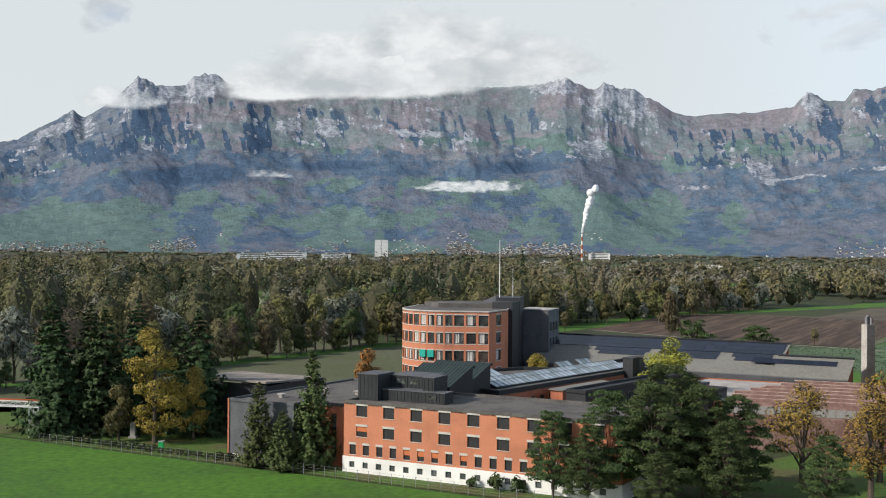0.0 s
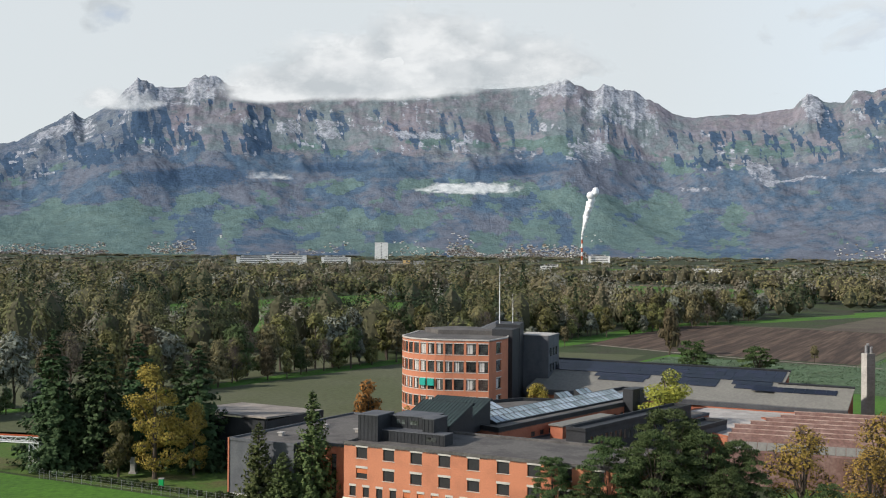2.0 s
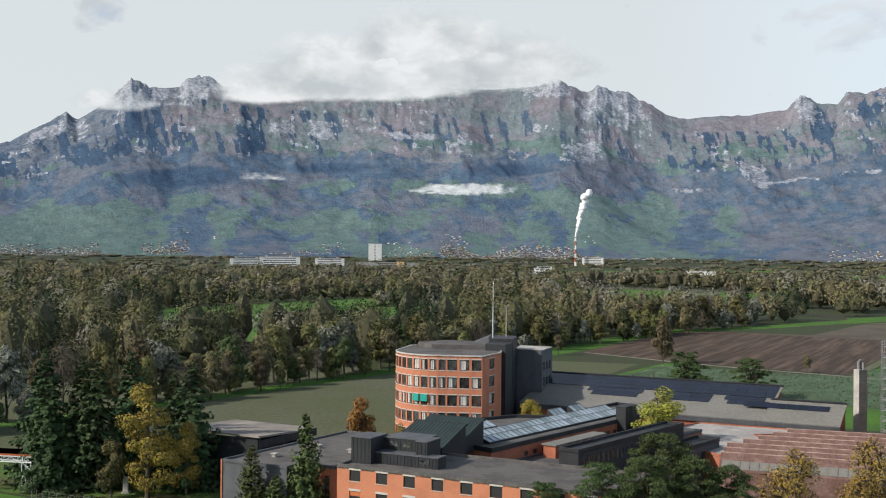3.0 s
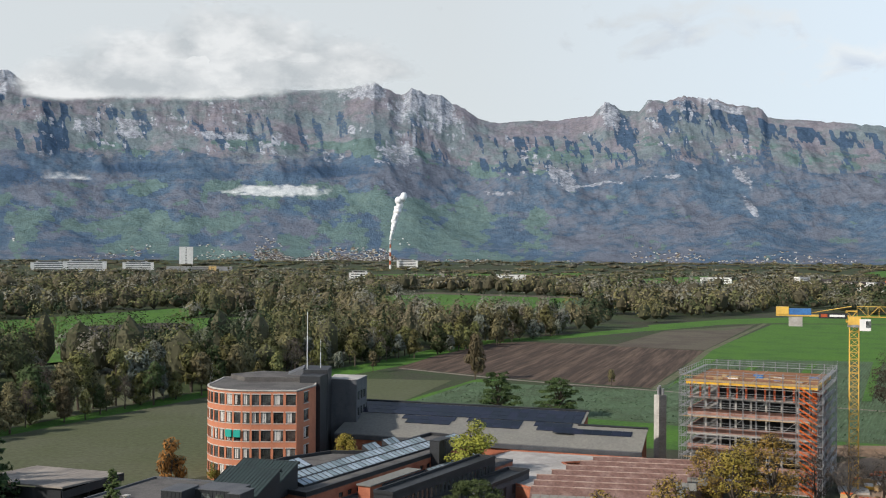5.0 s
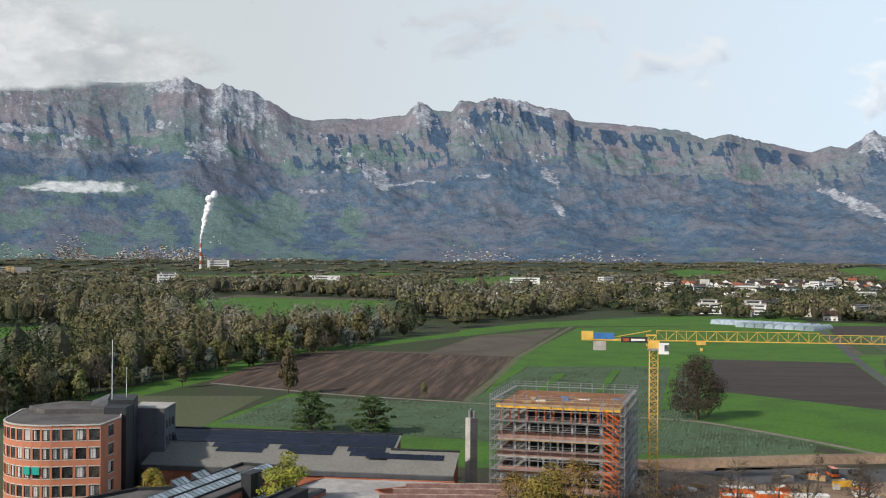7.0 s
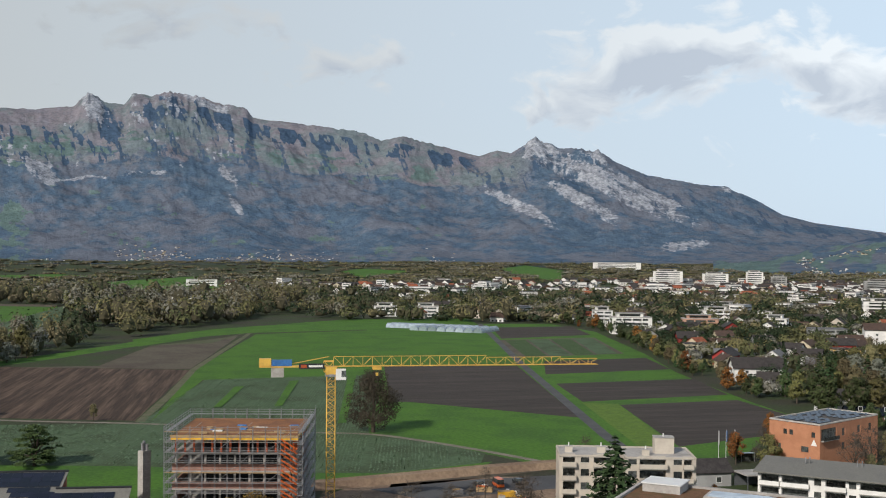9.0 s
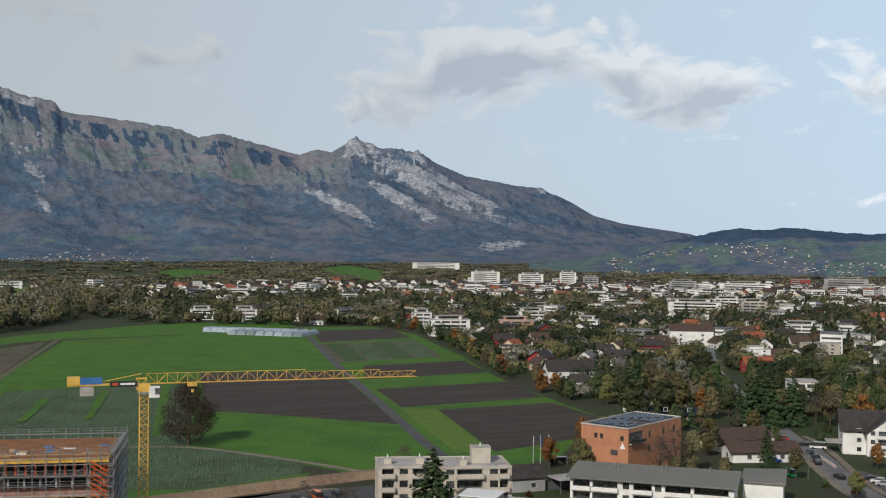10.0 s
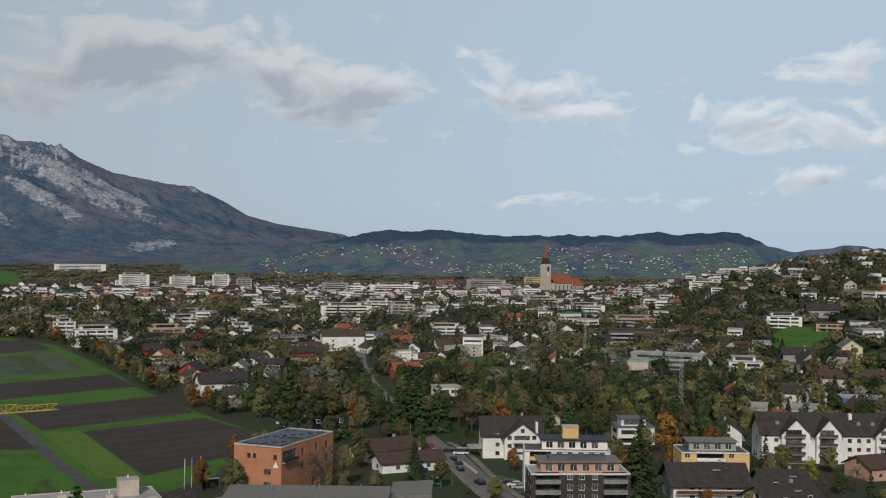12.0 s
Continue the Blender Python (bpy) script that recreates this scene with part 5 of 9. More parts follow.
part("pipe", tube(bmesh.new(), (0, 0, 0.5), (5, 1.2, 0.5), 0.28, 10), M["palegrey"], duct)
part("elbow", tube(bmesh.new(), (0, 0, 0.0), (0, 0, 0.9), 0.3, 10), M["palegrey"], duct)

# lower yard-side roofs
lowr = empty("yard_wing", WM @ pose(0, 0, 0), "low brick wing with dark flat roof and roof light", "building")
lo = [(-6, -17), (46, -17), (46, -7.7), (-6, -7.7)]
house_walls(lowr, lo, 0, 6.2, "brick", {})
flat_roof(lowr, lo, 6.3, "roofgrey", 0.25, "slate", 0.3)
roof_light(WM, 26, 46, -11.2, 2.0, 6.3, 1.0, "long black roof light with pale panes")
part("kiosk", boxm(4, 7.5, -11.5, -9.2, 6.3, 8.3), M["brick"], lowr)
part("kiosk_roof", boxm(3.7, 20, -11.8, -9.0, 8.3, 8.5), M["zinc"], lowr)
blk = empty("black_office_wing", WM @ pose(0, 0, 0), "black-clad wing with a strip of narrow windows", "building")
bo = [(-4, -20.6), (31, -20.6), (31, -17.2), (-4, -17.2)]
house_walls(blk, bo, 0, 9.4, "black", {0: [(1.5 + 1.45 * i, 6.9, 0.75, 1.6) for i in range(22)], 1: [(1.1, 6.4, 1.2, 1.6)]}, style="plain")
core(blk, bo, 0.1, 9.0, "glass")
flat_roof(blk, bo, 9.5, "black", 0.4, "black", 0.3)
bo = [(16, -25), (36, -25), (36, -20.7), (16, -20.7)]
blk = empty("black_office_wing", WM @ pose(0, 0, 0), "dark slate-clad annex with square windows", "building")
house_walls(blk, bo, 0, 6.6, "slate", {0: [(2 + 3.6 * i, 3.9, 1.2, 1.7) for i in range(5)]}, style="dark")
core(blk, bo, 0.1, 6.2)
flat_roof(blk, bo, 6.7, "black", 0.5, "black", 0.3)

# ---------------------------------------------------------------- hall with solar panels
HA = -28.0
hm = pose(76, 213, 0, 0, 0, HA)
hall = empty("solar_hall", hm, "long low hall with lean-to sheet roof", "building")
for x0, x1, y1, zr in ((-66, -14, 17.0, 11.3), (-14, 0, 8.0, 9.6)):
    bm = bmesh.new()
    pr = [(0, 0), (y1, 0), (y1, zr), (0, 6.6)]
    a = [bm.verts.new((x0, y, z)) for y, z in pr]
    b = [bm.verts.new((x1, y, z)) for y, z in pr]
    bm.faces.new(a)
    bm.faces.new(b[::-1])
    for i in range(4):
        j = (i + 1) % 4
        bm.faces.new((a[j], a[i], b[i], b[j]))
    bmesh.ops.recalc_face_normals(bm, faces=bm.faces[:])
    part("body", bm, M["brick"], hall)
    sl = math.degrees(math.atan2(zr - 6.6, y1))
    hyp = math.hypot(y1, zr - 6.6)
    r = part("roof", boxm(x0 - 0.3, x1 + 0.3, -0.5, hyp + 0.2, 0.02, 0.22), M["zinc"], hall)
    r.matrix_local = pose(0, 0, 6.6, sl)
    part("ridge_cap", boxm(x0 - 0.35, x1 + 0.35, hyp + 0.0, hyp + 0.45, 0.1, 0.5), M["black"], r)
    part("gutter", boxm(x0 - 0.3, x1 + 0.3, -0.75, -0.5, -0.9, 0.12), M["slate"], r)
    sm = mesh_of("solar_panel", boxm(0.02, 2.03, 0.03, 2.06, 0.0, 0.05), M["solar"])
    # a continuous strip under the ridge and shorter rows below it
    cells = [(x0 + 0.5 + 2.05 * i, hyp - 6.6 + 2.1 * j) for i in range(int((x1 - x0) / 2.05)) for j in range(3)] if x1 < 0 else []
    if x1 < 0:
        cells += [(x0 + sx + 2.05 * i, hyp - 11.0) for sx in (13.5, 29, 43) for i in range(5)]
    for sa, count in ((x0 + 12, 6), (x0 + 27, 6), (x0 + 42, 4)) if x1 < 0 else ((x0 - 5, 8),):
        cells += [(sa + 2.05 * i, hyp - 8.9 if x1 < 0 else hyp - 3.6) for i in range(count)]
    for px_, py_ in cells:
        piece("solar_panel", sm, r, pose(px_, py_, 0.30))
court = empty("court_roof", pose(0, 0, 0), "pale gravel flat roof over a low brick workshop", "building")
co = [(43, 196), (47, 188), (52, 186), (60, 201), (59, 209.5), (76, 211.8), (52, 224), (42, 214)]
house_walls(court, co, 0, 5.3, "brick", {})
flat_roof(court, co, 5.4, "palegrey", 0.2, "brick", 0.3)

# saw-tooth brick workshop
sm_ = pose(57.5, 202.5, 0, 0, 0, -20)
for i in range(7):
    e = empty("saw_tooth_roof", sm_ @ pose(4.8 - 2.2 * i if i < 4 else 4.8 - 2.2 * 4, -4.9 * i, 0), "brick saw-tooth workshop bay with grey glazed slope", "building", "saw-tooth bays")
    ln = 24.0
    part("wall", boxm(0, ln, 0, 4.85, 0, 5.2), M["sawroof"], e)
    bm = bmesh.new()
    pr = [(0.3, 5.2), (4.85, 5.2), (4.85, 7.3), (4.5, 7.3)]
    a = [bm.verts.new((0.2, y, z)) for y, z in pr]
    b = [bm.verts.new((ln - 0.2, y, z)) for y, z in pr]
    bm.faces.new(a)
    bm.faces.new(b[::-1])
    for q in range(4):
        j = (q + 1) % 4
        bm.faces.new((a[j], a[q], b[q], b[j]))
    bmesh.ops.recalc_face_normals(bm, faces=bm.faces[:])
    part("slope", bm, M["sawroof"], e)
    hyp, sl = math.hypot(4.2, 2.1), math.degrees(math.atan2(2.1, 4.2))
    pm = mesh_of("pane", boxm(0.05, 1.4, 0.4, hyp * 0.55, 0.02, 0.08), M["zinc"])
    for k in range(17):
        piece("pane", pm, e, pose(0.5 + 1.46 * k, 0.3, 5.2, sl))
    part("coping", boxm(0, ln, 4.55, 4.95, 7.3, 7.40), M["coping"], e)

chim = empty("chimney", pose(83.6, 222.5, 0, 0, 0, 20), "square concrete chimney with steel flues", "chimney")
part("shaft", boxm(-1.0, 1.0, -0.8, 0.8, 0, 16.6), M["concrete"], chim)
for z in range(1, 12):
    part("joint", boxm(-1.012, 1.012, -0.812, 0.812, z * 1.4, z * 1.4 + 0.04), M["lintel"], chim)
for x, y, h in ((-0.5, 0, 18.2), (0.15, 0.3, 18.5), (0.4, -0.3, 17.9)):
    part("flue", tube(bmesh.new(), (x, y, 16.6), (x, y, h), 0.3, 12), M["steel"], chim)

# ---------------------------------------------------------------- round tower
tw = empty("office_tower", pose(0, 0, 0), "orange office tower with a rounded end and window bands", "building")
TZ = 18.6
cx, cy, cr = 1.2, 234.0, 10.6
flat_l = (1.2, 223.4)
outline = [(8.3, 222.4), (12.4, 231.0), (14.0, 248), (2.0, 254), (-6.5, 248)]
arc = [(cx + cr * math.cos(math.radians(a)), cy + cr * math.sin(math.radians(a))) for a in range(160, 271, 10)]
segs = outline + arc
holes = {}
n = len(segs)
for i in range(n):
    p, q = Vector(segs[i]), Vector(segs[(i + 1) % n])
    ln = (q - p).length
    hs = []
    for lev in range(5):
        z = 15.6 - 3.55 * lev
        if i == n - 1:
            hs += [(0.15 + 2.45 * k, z, 1.95, 2.15) for k in range(3) if 0.15 + 2.45 * k + 1.95 < ln]
        elif i == 0:
            hs.append((3.6, z, 2.6, 2.15))
        elif i >= 5 and i % 1 == 0:
            hs.append((0.22, z, 1.42, 2.15) if lev else (0.22, z, 1.42, 2.15))
    holes[i] = hs
wl = house_walls(tw, segs, 0, TZ, "orange", holes, style="dark3", lintel=0.2, sill=0.14, depth=0.3)
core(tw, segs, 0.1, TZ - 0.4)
flat_roof(tw, segs, TZ - 0.1, "roofgrey", 0.14, "lintel", 0.3)
# teal awnings on two windows
for wall_i in (n - 4, n - 5):
    w = wl[wall_i]
    aw = part("awning", boxm(0.2, 1.66, -0.35, -0.05, 9.3, 10.7), M["tealblind"], w, "teal fabric awning")
part("upper_roof", prism(bmesh.new(), [(-2, 240), (10, 238), (13, 247), (2, 252.5), (-5, 247)], TZ - 0.1, TZ + 0.8), M["roofgrey"], tw)
tc = empty("lift_core", pose(0, 0, 0), "dark slate stair and lift core", "building")
part("shaft", prism(bmesh.new(), [(10.5, 242), (15.5, 240.5), (17, 250), (11.5, 252)], 0, 20.6), M["black"], tc)
part("shaft", prism(bmesh.new(), [(9.4, 236), (13.6, 234.5), (15.4, 240.4), (10.4, 241.9)], 0, 19.9), M["black"], tc)
part("wedge", prism(bmesh.new(), [(6.5, 244), (10.45, 242.2), (11.4, 251), (7.5, 252)], TZ, [19.2, 20.9, 20.9, 19.2]), M["slate"], tc)
house_walls(tc, [(16.5, 250), (22.4, 247.5), (25.5, 256), (18.5, 259)], 0, 17.6, "slate", {1: [(1 + 2.5 * i, 2.5 + 3.5 * k, 1.7, 1.9) for i in range(3) for k in range(4)]}, style="plain")
part("roof", prism(bmesh.new(), [(16.4, 249.9), (22.5, 247.4), (25.6, 256.1), (18.4, 259.1)], 17.6, 17.75), M["palegrey"], tc)
for x, y, h, r in ((11.3, 243.5, 33.0, 0.10), (14.3, 245.5, 27.0, 0.06)):
    ms = empty("antenna_mast", pose(x, y, 19.8), "thin white antenna mast on the tower roof", "antenna")
    part("pole", tube(bmesh.new(), (0, 0, 0), (0, 0, (h - 19.8) * 0.6), r, 8), M["wframe"], ms)
    part("tip", tube(bmesh.new(), (0, 0, (h - 19.8) * 0.6), (0, 0, h - 19.8), r * 0.6, 6), M["wframe"], ms)
    part("foot", boxm(-0.3, 0.3, -0.3, 0.3, 0, 0.25), M["concrete"], ms)
# ---------------------------------------------------------------- building site
M["plywood"] = mat("formwork_deck", (0.27, 0.12, 0.05), 0.2, 0.4, 2.5, 0.8, 0.0, col2=(0.20, 0.09, 0.045))
M["blockwork"] = mat("pink_brickwork", (0.36, 0.20, 0.155), 0.15, 0.5, 3.0, 0.9, 0.01, col2=(0.28, 0.15, 0.115))
M["redpaint"] = mat("red_oxide_steel", (0.40, 0.085, 0.03), 0.15, 0.6, 4.0, 0.6)
M["orangep"] = mat("safety_orange_paint", (0.72, 0.15, 0.02), 0.12, 0.6, 4.0, 0.5, col2=(0.6, 0.12, 0.02))
M["bluep"] = mat("blue_tarpaulin", (0.05, 0.17, 0.42), 0.2, 0.6, 4.0, 0.6)
M["timber"] = mat("sawn_timber", (0.42, 0.29, 0.15), 0.2, 0.6, 4.0, 0.8)
M["dirt"] = mat("bare_earth", (0.26, 0.185, 0.125), 0.2, 0.12, 1.2, 0.95, 0.1, col2=(0.19, 0.13, 0.09), coords="World")
M["yellowp"] = mat("formwork_yellow", (0.70, 0.40, 0.04), 0.12, 0.6, 4.0, 0.6)

SA = -34.5
sm0 = pose(83, 210.5, 0, 0, 0, SA)
SW, SD = 27.2, 25.0
shell = empty("building_shell", sm0, "six-storey concrete and brick shell under construction", "building")
for k in range(7):
    z = 3.5 * k
    part("floor_slab", boxm(1.4, SW - 1.4, 1.4, SD - 1.4, z - 0.1 if k else 0, z + 0.2), M["concrete"] if k < 6 else M["plywood"], shell)
    if k < 5:
        for x0, x1, y0, y1 in ((1.4, SW - 1.4, 1.38, 1.68), (1.4, SW - 1.4, SD - 1.68, SD - 1.38), (1.38, 1.66, 1.7, SD - 1.7), (SW - 1.66, SW - 1.38, 1.7, SD - 1.7)):
            part("parapet_wall", boxm(x0, x1, y0, y1, z + 0.2, z + 1.5), M["blockwork"], shell)
    if k < 6:
        # black block that paints the unlit depth of the storey
        part("inner_wall", boxm(6, SW - 6, 8, SD - 6, z + 0.2, z + 3.4), M["black"], shell)
        cm_ = mesh_of("column", boxm(-0.18, 0.18, -0.18, 0.18, 0, 3.2), M["concrete" if k < 5 else "redpaint"])
        for i in range(9 if k < 5 else 14):
            f = i / (8 if k < 5 else 13)
            for p in ((2 + (SW - 4) * f, 1.9), (SW - 1.9, 2 + (SD - 4) * f)):
                piece("column", cm_, shell, pose(*p, z + 0.2))
part("formwork_edge", boxm(1.1, SW - 1.1, 1.1, 1.3, 20.3, 21.1), M["yellowp"], shell)
part("formwork_edge", boxm(SW - 1.3, SW - 1.1, 1.3, SD - 1.1, 20.3, 21.1), M["yellowp"], shell)
part("deck_edge", boxm(1.0, SW - 1.0, 0.95, 1.1, 20.9, 21.35), M["timber"], shell)

scaf = empty("scaffolding", sm0, "galvanised tube scaffolding with plank decks round the shell", "scaffolding")
post = mesh_of("post", tube(bmesh.new(), (0, 0, 0), (0, 0, 23.2), 0.055, 5), M["steel"])
sides = ((pose(0, 0, 0), SW), (pose(SW, 0, 0, 0, 0, 90), SD), (pose(SW, SD, 0, 0, 0, 180), SW), (pose(0, SD, 0, 0, 0, 270), SD))
for s, (m, ln) in enumerate(sides):
    n = 11
    for i in range(n):
        for y in (0.0, 0.95):
            piece("post", post, scaf, m @ pose(ln * i / n, y, 0))
    for lev in range(1, 12):
        z = 2.0 * lev
        if s in (0, 1, 3) or lev > 9:
            piece("deck", slab_mesh("deck", ln, 0.8, 0.06, "timber" if s == 0 and lev % 4 == 3 else "steel"), scaf, m @ pose(0, 0.08, z))
            for dz in (0.5, 1.0):
                key = ("rail", round(ln, 1))
                if key not in SLABS:
                    SLABS[key] = mesh_of("rail", tube(bmesh.new(), (0, 0, 0), (ln, 0, 0), 0.04, 4), M["steel"])
                piece("rail", SLABS[key], scaf, m @ pose(0, -0.03, z + dz))
            if s < 2:
                for i in range(lev % 3, n, 4):
                    key = ("brace", round(ln, 1))
                    if key not in SLABS:
                        SLABS[key] = mesh_of("brace", tube(bmesh.new(), (0, 0, 0), (ln / n, 0, 2.0), 0.035, 4), M["steel"])
                    piece("brace", SLABS[key], scaf, m @ pose(ln * i / n, -0.06, z))
stair = empty("scaffold_stair", sm0 @ pose(SW - 4.2, -1.5, 0), "zigzag orange-red scaffold stair", "stairs")
fl = mesh_of("flight", box(tube(tube(bmesh.new(), (0, 0.1, 2.9), (3.2, 0.1, 0.9), 0.06, 4), (0, 0.9, 2.9), (3.2, 0.9, 0.9), 0.06, 4), 0, 0.01, 0.1, 0.9, 1.9, 2.0), M["orangep"])
bm = bmesh.new()
for q in range(10):
    box(bm, 0.32 * q, 0.32 * q + 0.34, 0.1, 0.9, 2.0 - 0.2 * q - 0.1, 2.0 - 0.2 * q)
tread = mesh_of("tread", bm, M["orangep"])
land = mesh_of("landing", boxm(3.2, 4.2, 0.05, 0.95, -0.06, 0), M["steel"])
sp = mesh_of("post", tube(bmesh.new(), (0, 0, 0), (0, 0, 23.0), 0.05, 5), M["steel"])
for lev in range(10):
    piece("flight", fl, stair, pose(0, 0, 2 * lev))
    piece("tread", tread, stair, pose(0, 0, 2 * lev))
    piece("landing", land, stair, pose(0, 0, 2 * lev + 2))
for x in (-0.05, 4.25):
    for y in (0, 1):
        piece("post", sp, stair, pose(x, y, 0))
random.seed(11)
for i in range(16):
    w, d, h = random.uniform(0.8, 2.2), random.uniform(0.5, 1.2), random.uniform(0.15, 0.5)
    x, y = random.uniform(5, SW - 4), random.uniform(2.5, 13)
    k = random.choice(["bluep", "timber", "white", "timber", "bluep", "steel"])
    e = empty("building_material", sm0 @ pose(x, y, 21.2, 0, 0, random.uniform(-20, 20)), {"bluep": "blue wrapped pallet on the deck", "timber": "stack of timber boards on the deck", "white": "white wrapped pallet on the deck", "steel": "bundle of steel bars on the deck"}[k], "building material", "deck materials")
    part("block", boxm(0, w, 0, d, 0.08, h), M[k], e)
    part("pallet", boxm(0.05, w - 0.05, 0.05, d - 0.05, 0, 0.08), M["timber"], e)

# ---------------------------------------------------------------- tower crane
JA = -26.5
crane = empty("tower_crane", pose(115, 201, 0, 0, 0, JA), "yellow flat-top tower crane with lattice jib", "crane")


def lattice(bm, p, q, w, h, step, r, tri=False):
    """A lattice beam from p to q along x or z."""
    p, q = Vector(p), Vector(q)
    d = (q - p)
    n = max(1, round(d.length / step))
    up, side = (Vector((0, 1, 0)), Vector((1, 0, 0))) if abs(d.normalized().z) > 0.9 else (Vector((0, 0, 1)), Vector((0, 1, 0)))
    if tri:
        cs = [side * w / 2, side * -w / 2, up * h]
        pairs = ((0, 1), (1, 2), (2, 0))
    else:
        cs = [side * w / 2 + up * h / 2, side * -w / 2 + up * h / 2, side * -w / 2 - up * h / 2, side * w / 2 - up * h / 2]
        pairs = ((0, 1), (1, 2), (2, 3), (3, 0))
    for c in cs:
        tube(bm, p + c, q + c, r, 4)
    for i in range(n):
        a, b = p + d * (i / n), p + d * ((i + 1) / n)
        for j, (s, t) in enumerate(pairs):
            if (i + j) % 2:
                s, t = t, s
            tube(bm, a + cs[s], b + cs[t], r * 0.55, 4)
            tube(bm, a + cs[s], a + cs[t], r * 0.5, 4)
    return bm


for k in range(8):
    part("mast_section", lattice(bmesh.new(), (0, 0, 0.4 + 4.0 * k), (0, 0, 0.4 + 4.0 * k + 4.0), 1.7, 1.7, 1.35, 0.085), M["yellow"], crane)
part("base_block", boxm(-2.8, 2.8, -2.8, 2.8, 0, 0.45), M["concrete"], crane)
part("slewing_unit", boxm(-1.15, 1.15, -1.15, 1.15, 32.4, 34.0), M["yellow"], crane)
part("turntable", tube(bmesh.new(), (0, 0, 32.0), (0, 0, 32.5), 1.3, 16), M["steel"], crane)
for k in range(7):
    x0 = 0.5 + 8.0 * k
    hgt = 2.0 if k < 4 else 1.6 if k < 6 else 1.2
    part("jib_section", lattice(bmesh.new(), (x0, 0, 34.0), (x0 + 8.0, 0, 34.0 + (0 if k < 6 else 0)), 1.3, hgt, 2.0, 0.06, True), M["yellow"], crane)
part("apex", lattice(bmesh.new(), (-1.5, 0, 34.0), (0.5, 0, 34.0), 1.6, 2.1, 2.0, 0.12), M["yellow"], crane)
part("counter_jib", boxm(-14.6, -1.0, -0.75, 0.75, 33.9, 34.25), M["yellow"], crane)
part("counter_brace", tube(bmesh.new(), (-10, 0, 34.2), (-0.5, 0, 36.0), 0.09, 6), M["yellow"], crane)
part("machine_deck", boxm(-14.6, -12.2, -0.9, 0.9, 34.2, 35.7), M["yellow"], crane)
part("winch_housing", boxm(-12.1, -8.0, -0.8, 0.8, 34.2, 35.4), M["bluep"], crane, "blue winch housing")
cw = part("counterweight", boxm(-12.2, -9.6, -0.6, 0.6, 31.9, 33.9), M["concrete"], crane, "concrete counterweight slab")
cab = part("cab", boxm(0.9, 2.9, -2.0, -0.75, 31.4, 33.6), M["white"], crane, "white driver's cab")
part("cab_window", boxm(2.0, 2.95, -2.04, -0.8, 32.0, 33.3), M["glass"], cab)
sign = part("sign_board", boxm(-6.6, -1.4, -0.95, -0.80, 33.6, 34.7), M["black"], crane, "black sign board on the jib")
part("sign_mark", boxm(-6.2, -5.0, -0.98, -0.951, 33.85, 34.45), M["redpaint"], sign)
part("sign_mark", boxm(-4.6, -1.8, -0.98, -0.951, 33.95, 34.35), M["white"], sign)
part("trolley", boxm(8.5, 10.3, -0.8, 0.8, 33.3, 33.9), M["yellow"], crane)
part("hook_block", boxm(9.2, 9.7, -0.2, 0.2, 32.0, 32.6), M["yellow"], crane)
part("hoist_cable", tube(bmesh.new(), (9.45, 0, 32.6), (9.45, 0, 33.3), 0.04, 4), M["frame"], crane)
part("load_plate", boxm(44, 44.02, -0.01, 0.01, 33.9, 33.92), M["yellow"], crane)

# ---------------------------------------------------------------- site yard and clutter
field("site_ground", [(104, 178), (168, 176), (196, 214), (178, 226), (140, 236), (122, 226)], "dirt", 0.06, "bare trodden earth of the building site", "ground")
field("yard_asphalt", [(148, 214), (198, 203), (206, 214), (172, 226), (143, 231)], "asphalt", 0.09, "dark asphalt yard", "road")
bank = empty("earth_bank", pose(0, 0, 0), "long low bank of bare brown earth", "earth bank", kind="structure")
bm = bmesh.new()
L_ = curve_line([(128, 240), (150, 236), (178, 232), (204, 226)], 5)
rows = []
for p in L_:
    rows.append([bm.verts.new((p.x + ox * 0.15, p.y + ox, z)) for ox, z in ((-2.6, 0.0), (-1.4, 1.7), (1.2, 1.9), (2.6, 0.0))])
for a, b in zip(rows, rows[1:]):
    for i in range(3):
        bm.faces.new((a[i], b[i], b[i + 1], a[i + 1]))
bmesh.ops.recalc_face_normals(bm, faces=bm.faces[:])
part("slope", bm, M["dirt"], bank)
random.seed(21)


def container(x, y, rot, key, l=6.0, h=2.6, label="orange steel site container"):
    e = empty("site_container", pose(x, y, 0.09, 0, 0, rot), label, "container", "site containers")
    part("body", boxm(0, l, 0, 2.4, 0.12, h), M[key], e)
    part("roof", boxm(-0.05, l + 0.05, -0.05, 2.45, h, h + 0.1), M["white"], e)
    rm = mesh_of("rib", boxm(0, 0.12, -0.05, -0.002, 0.15, h - 0.05), M[key])
    for i in range(int(l / 0.6)):
        piece("rib", rm, e, pose(0.2 + 0.6 * i, 0, 0))
    part("skid", boxm(0, l, 0.2, 2.2, 0, 0.12), M["frame"], e)


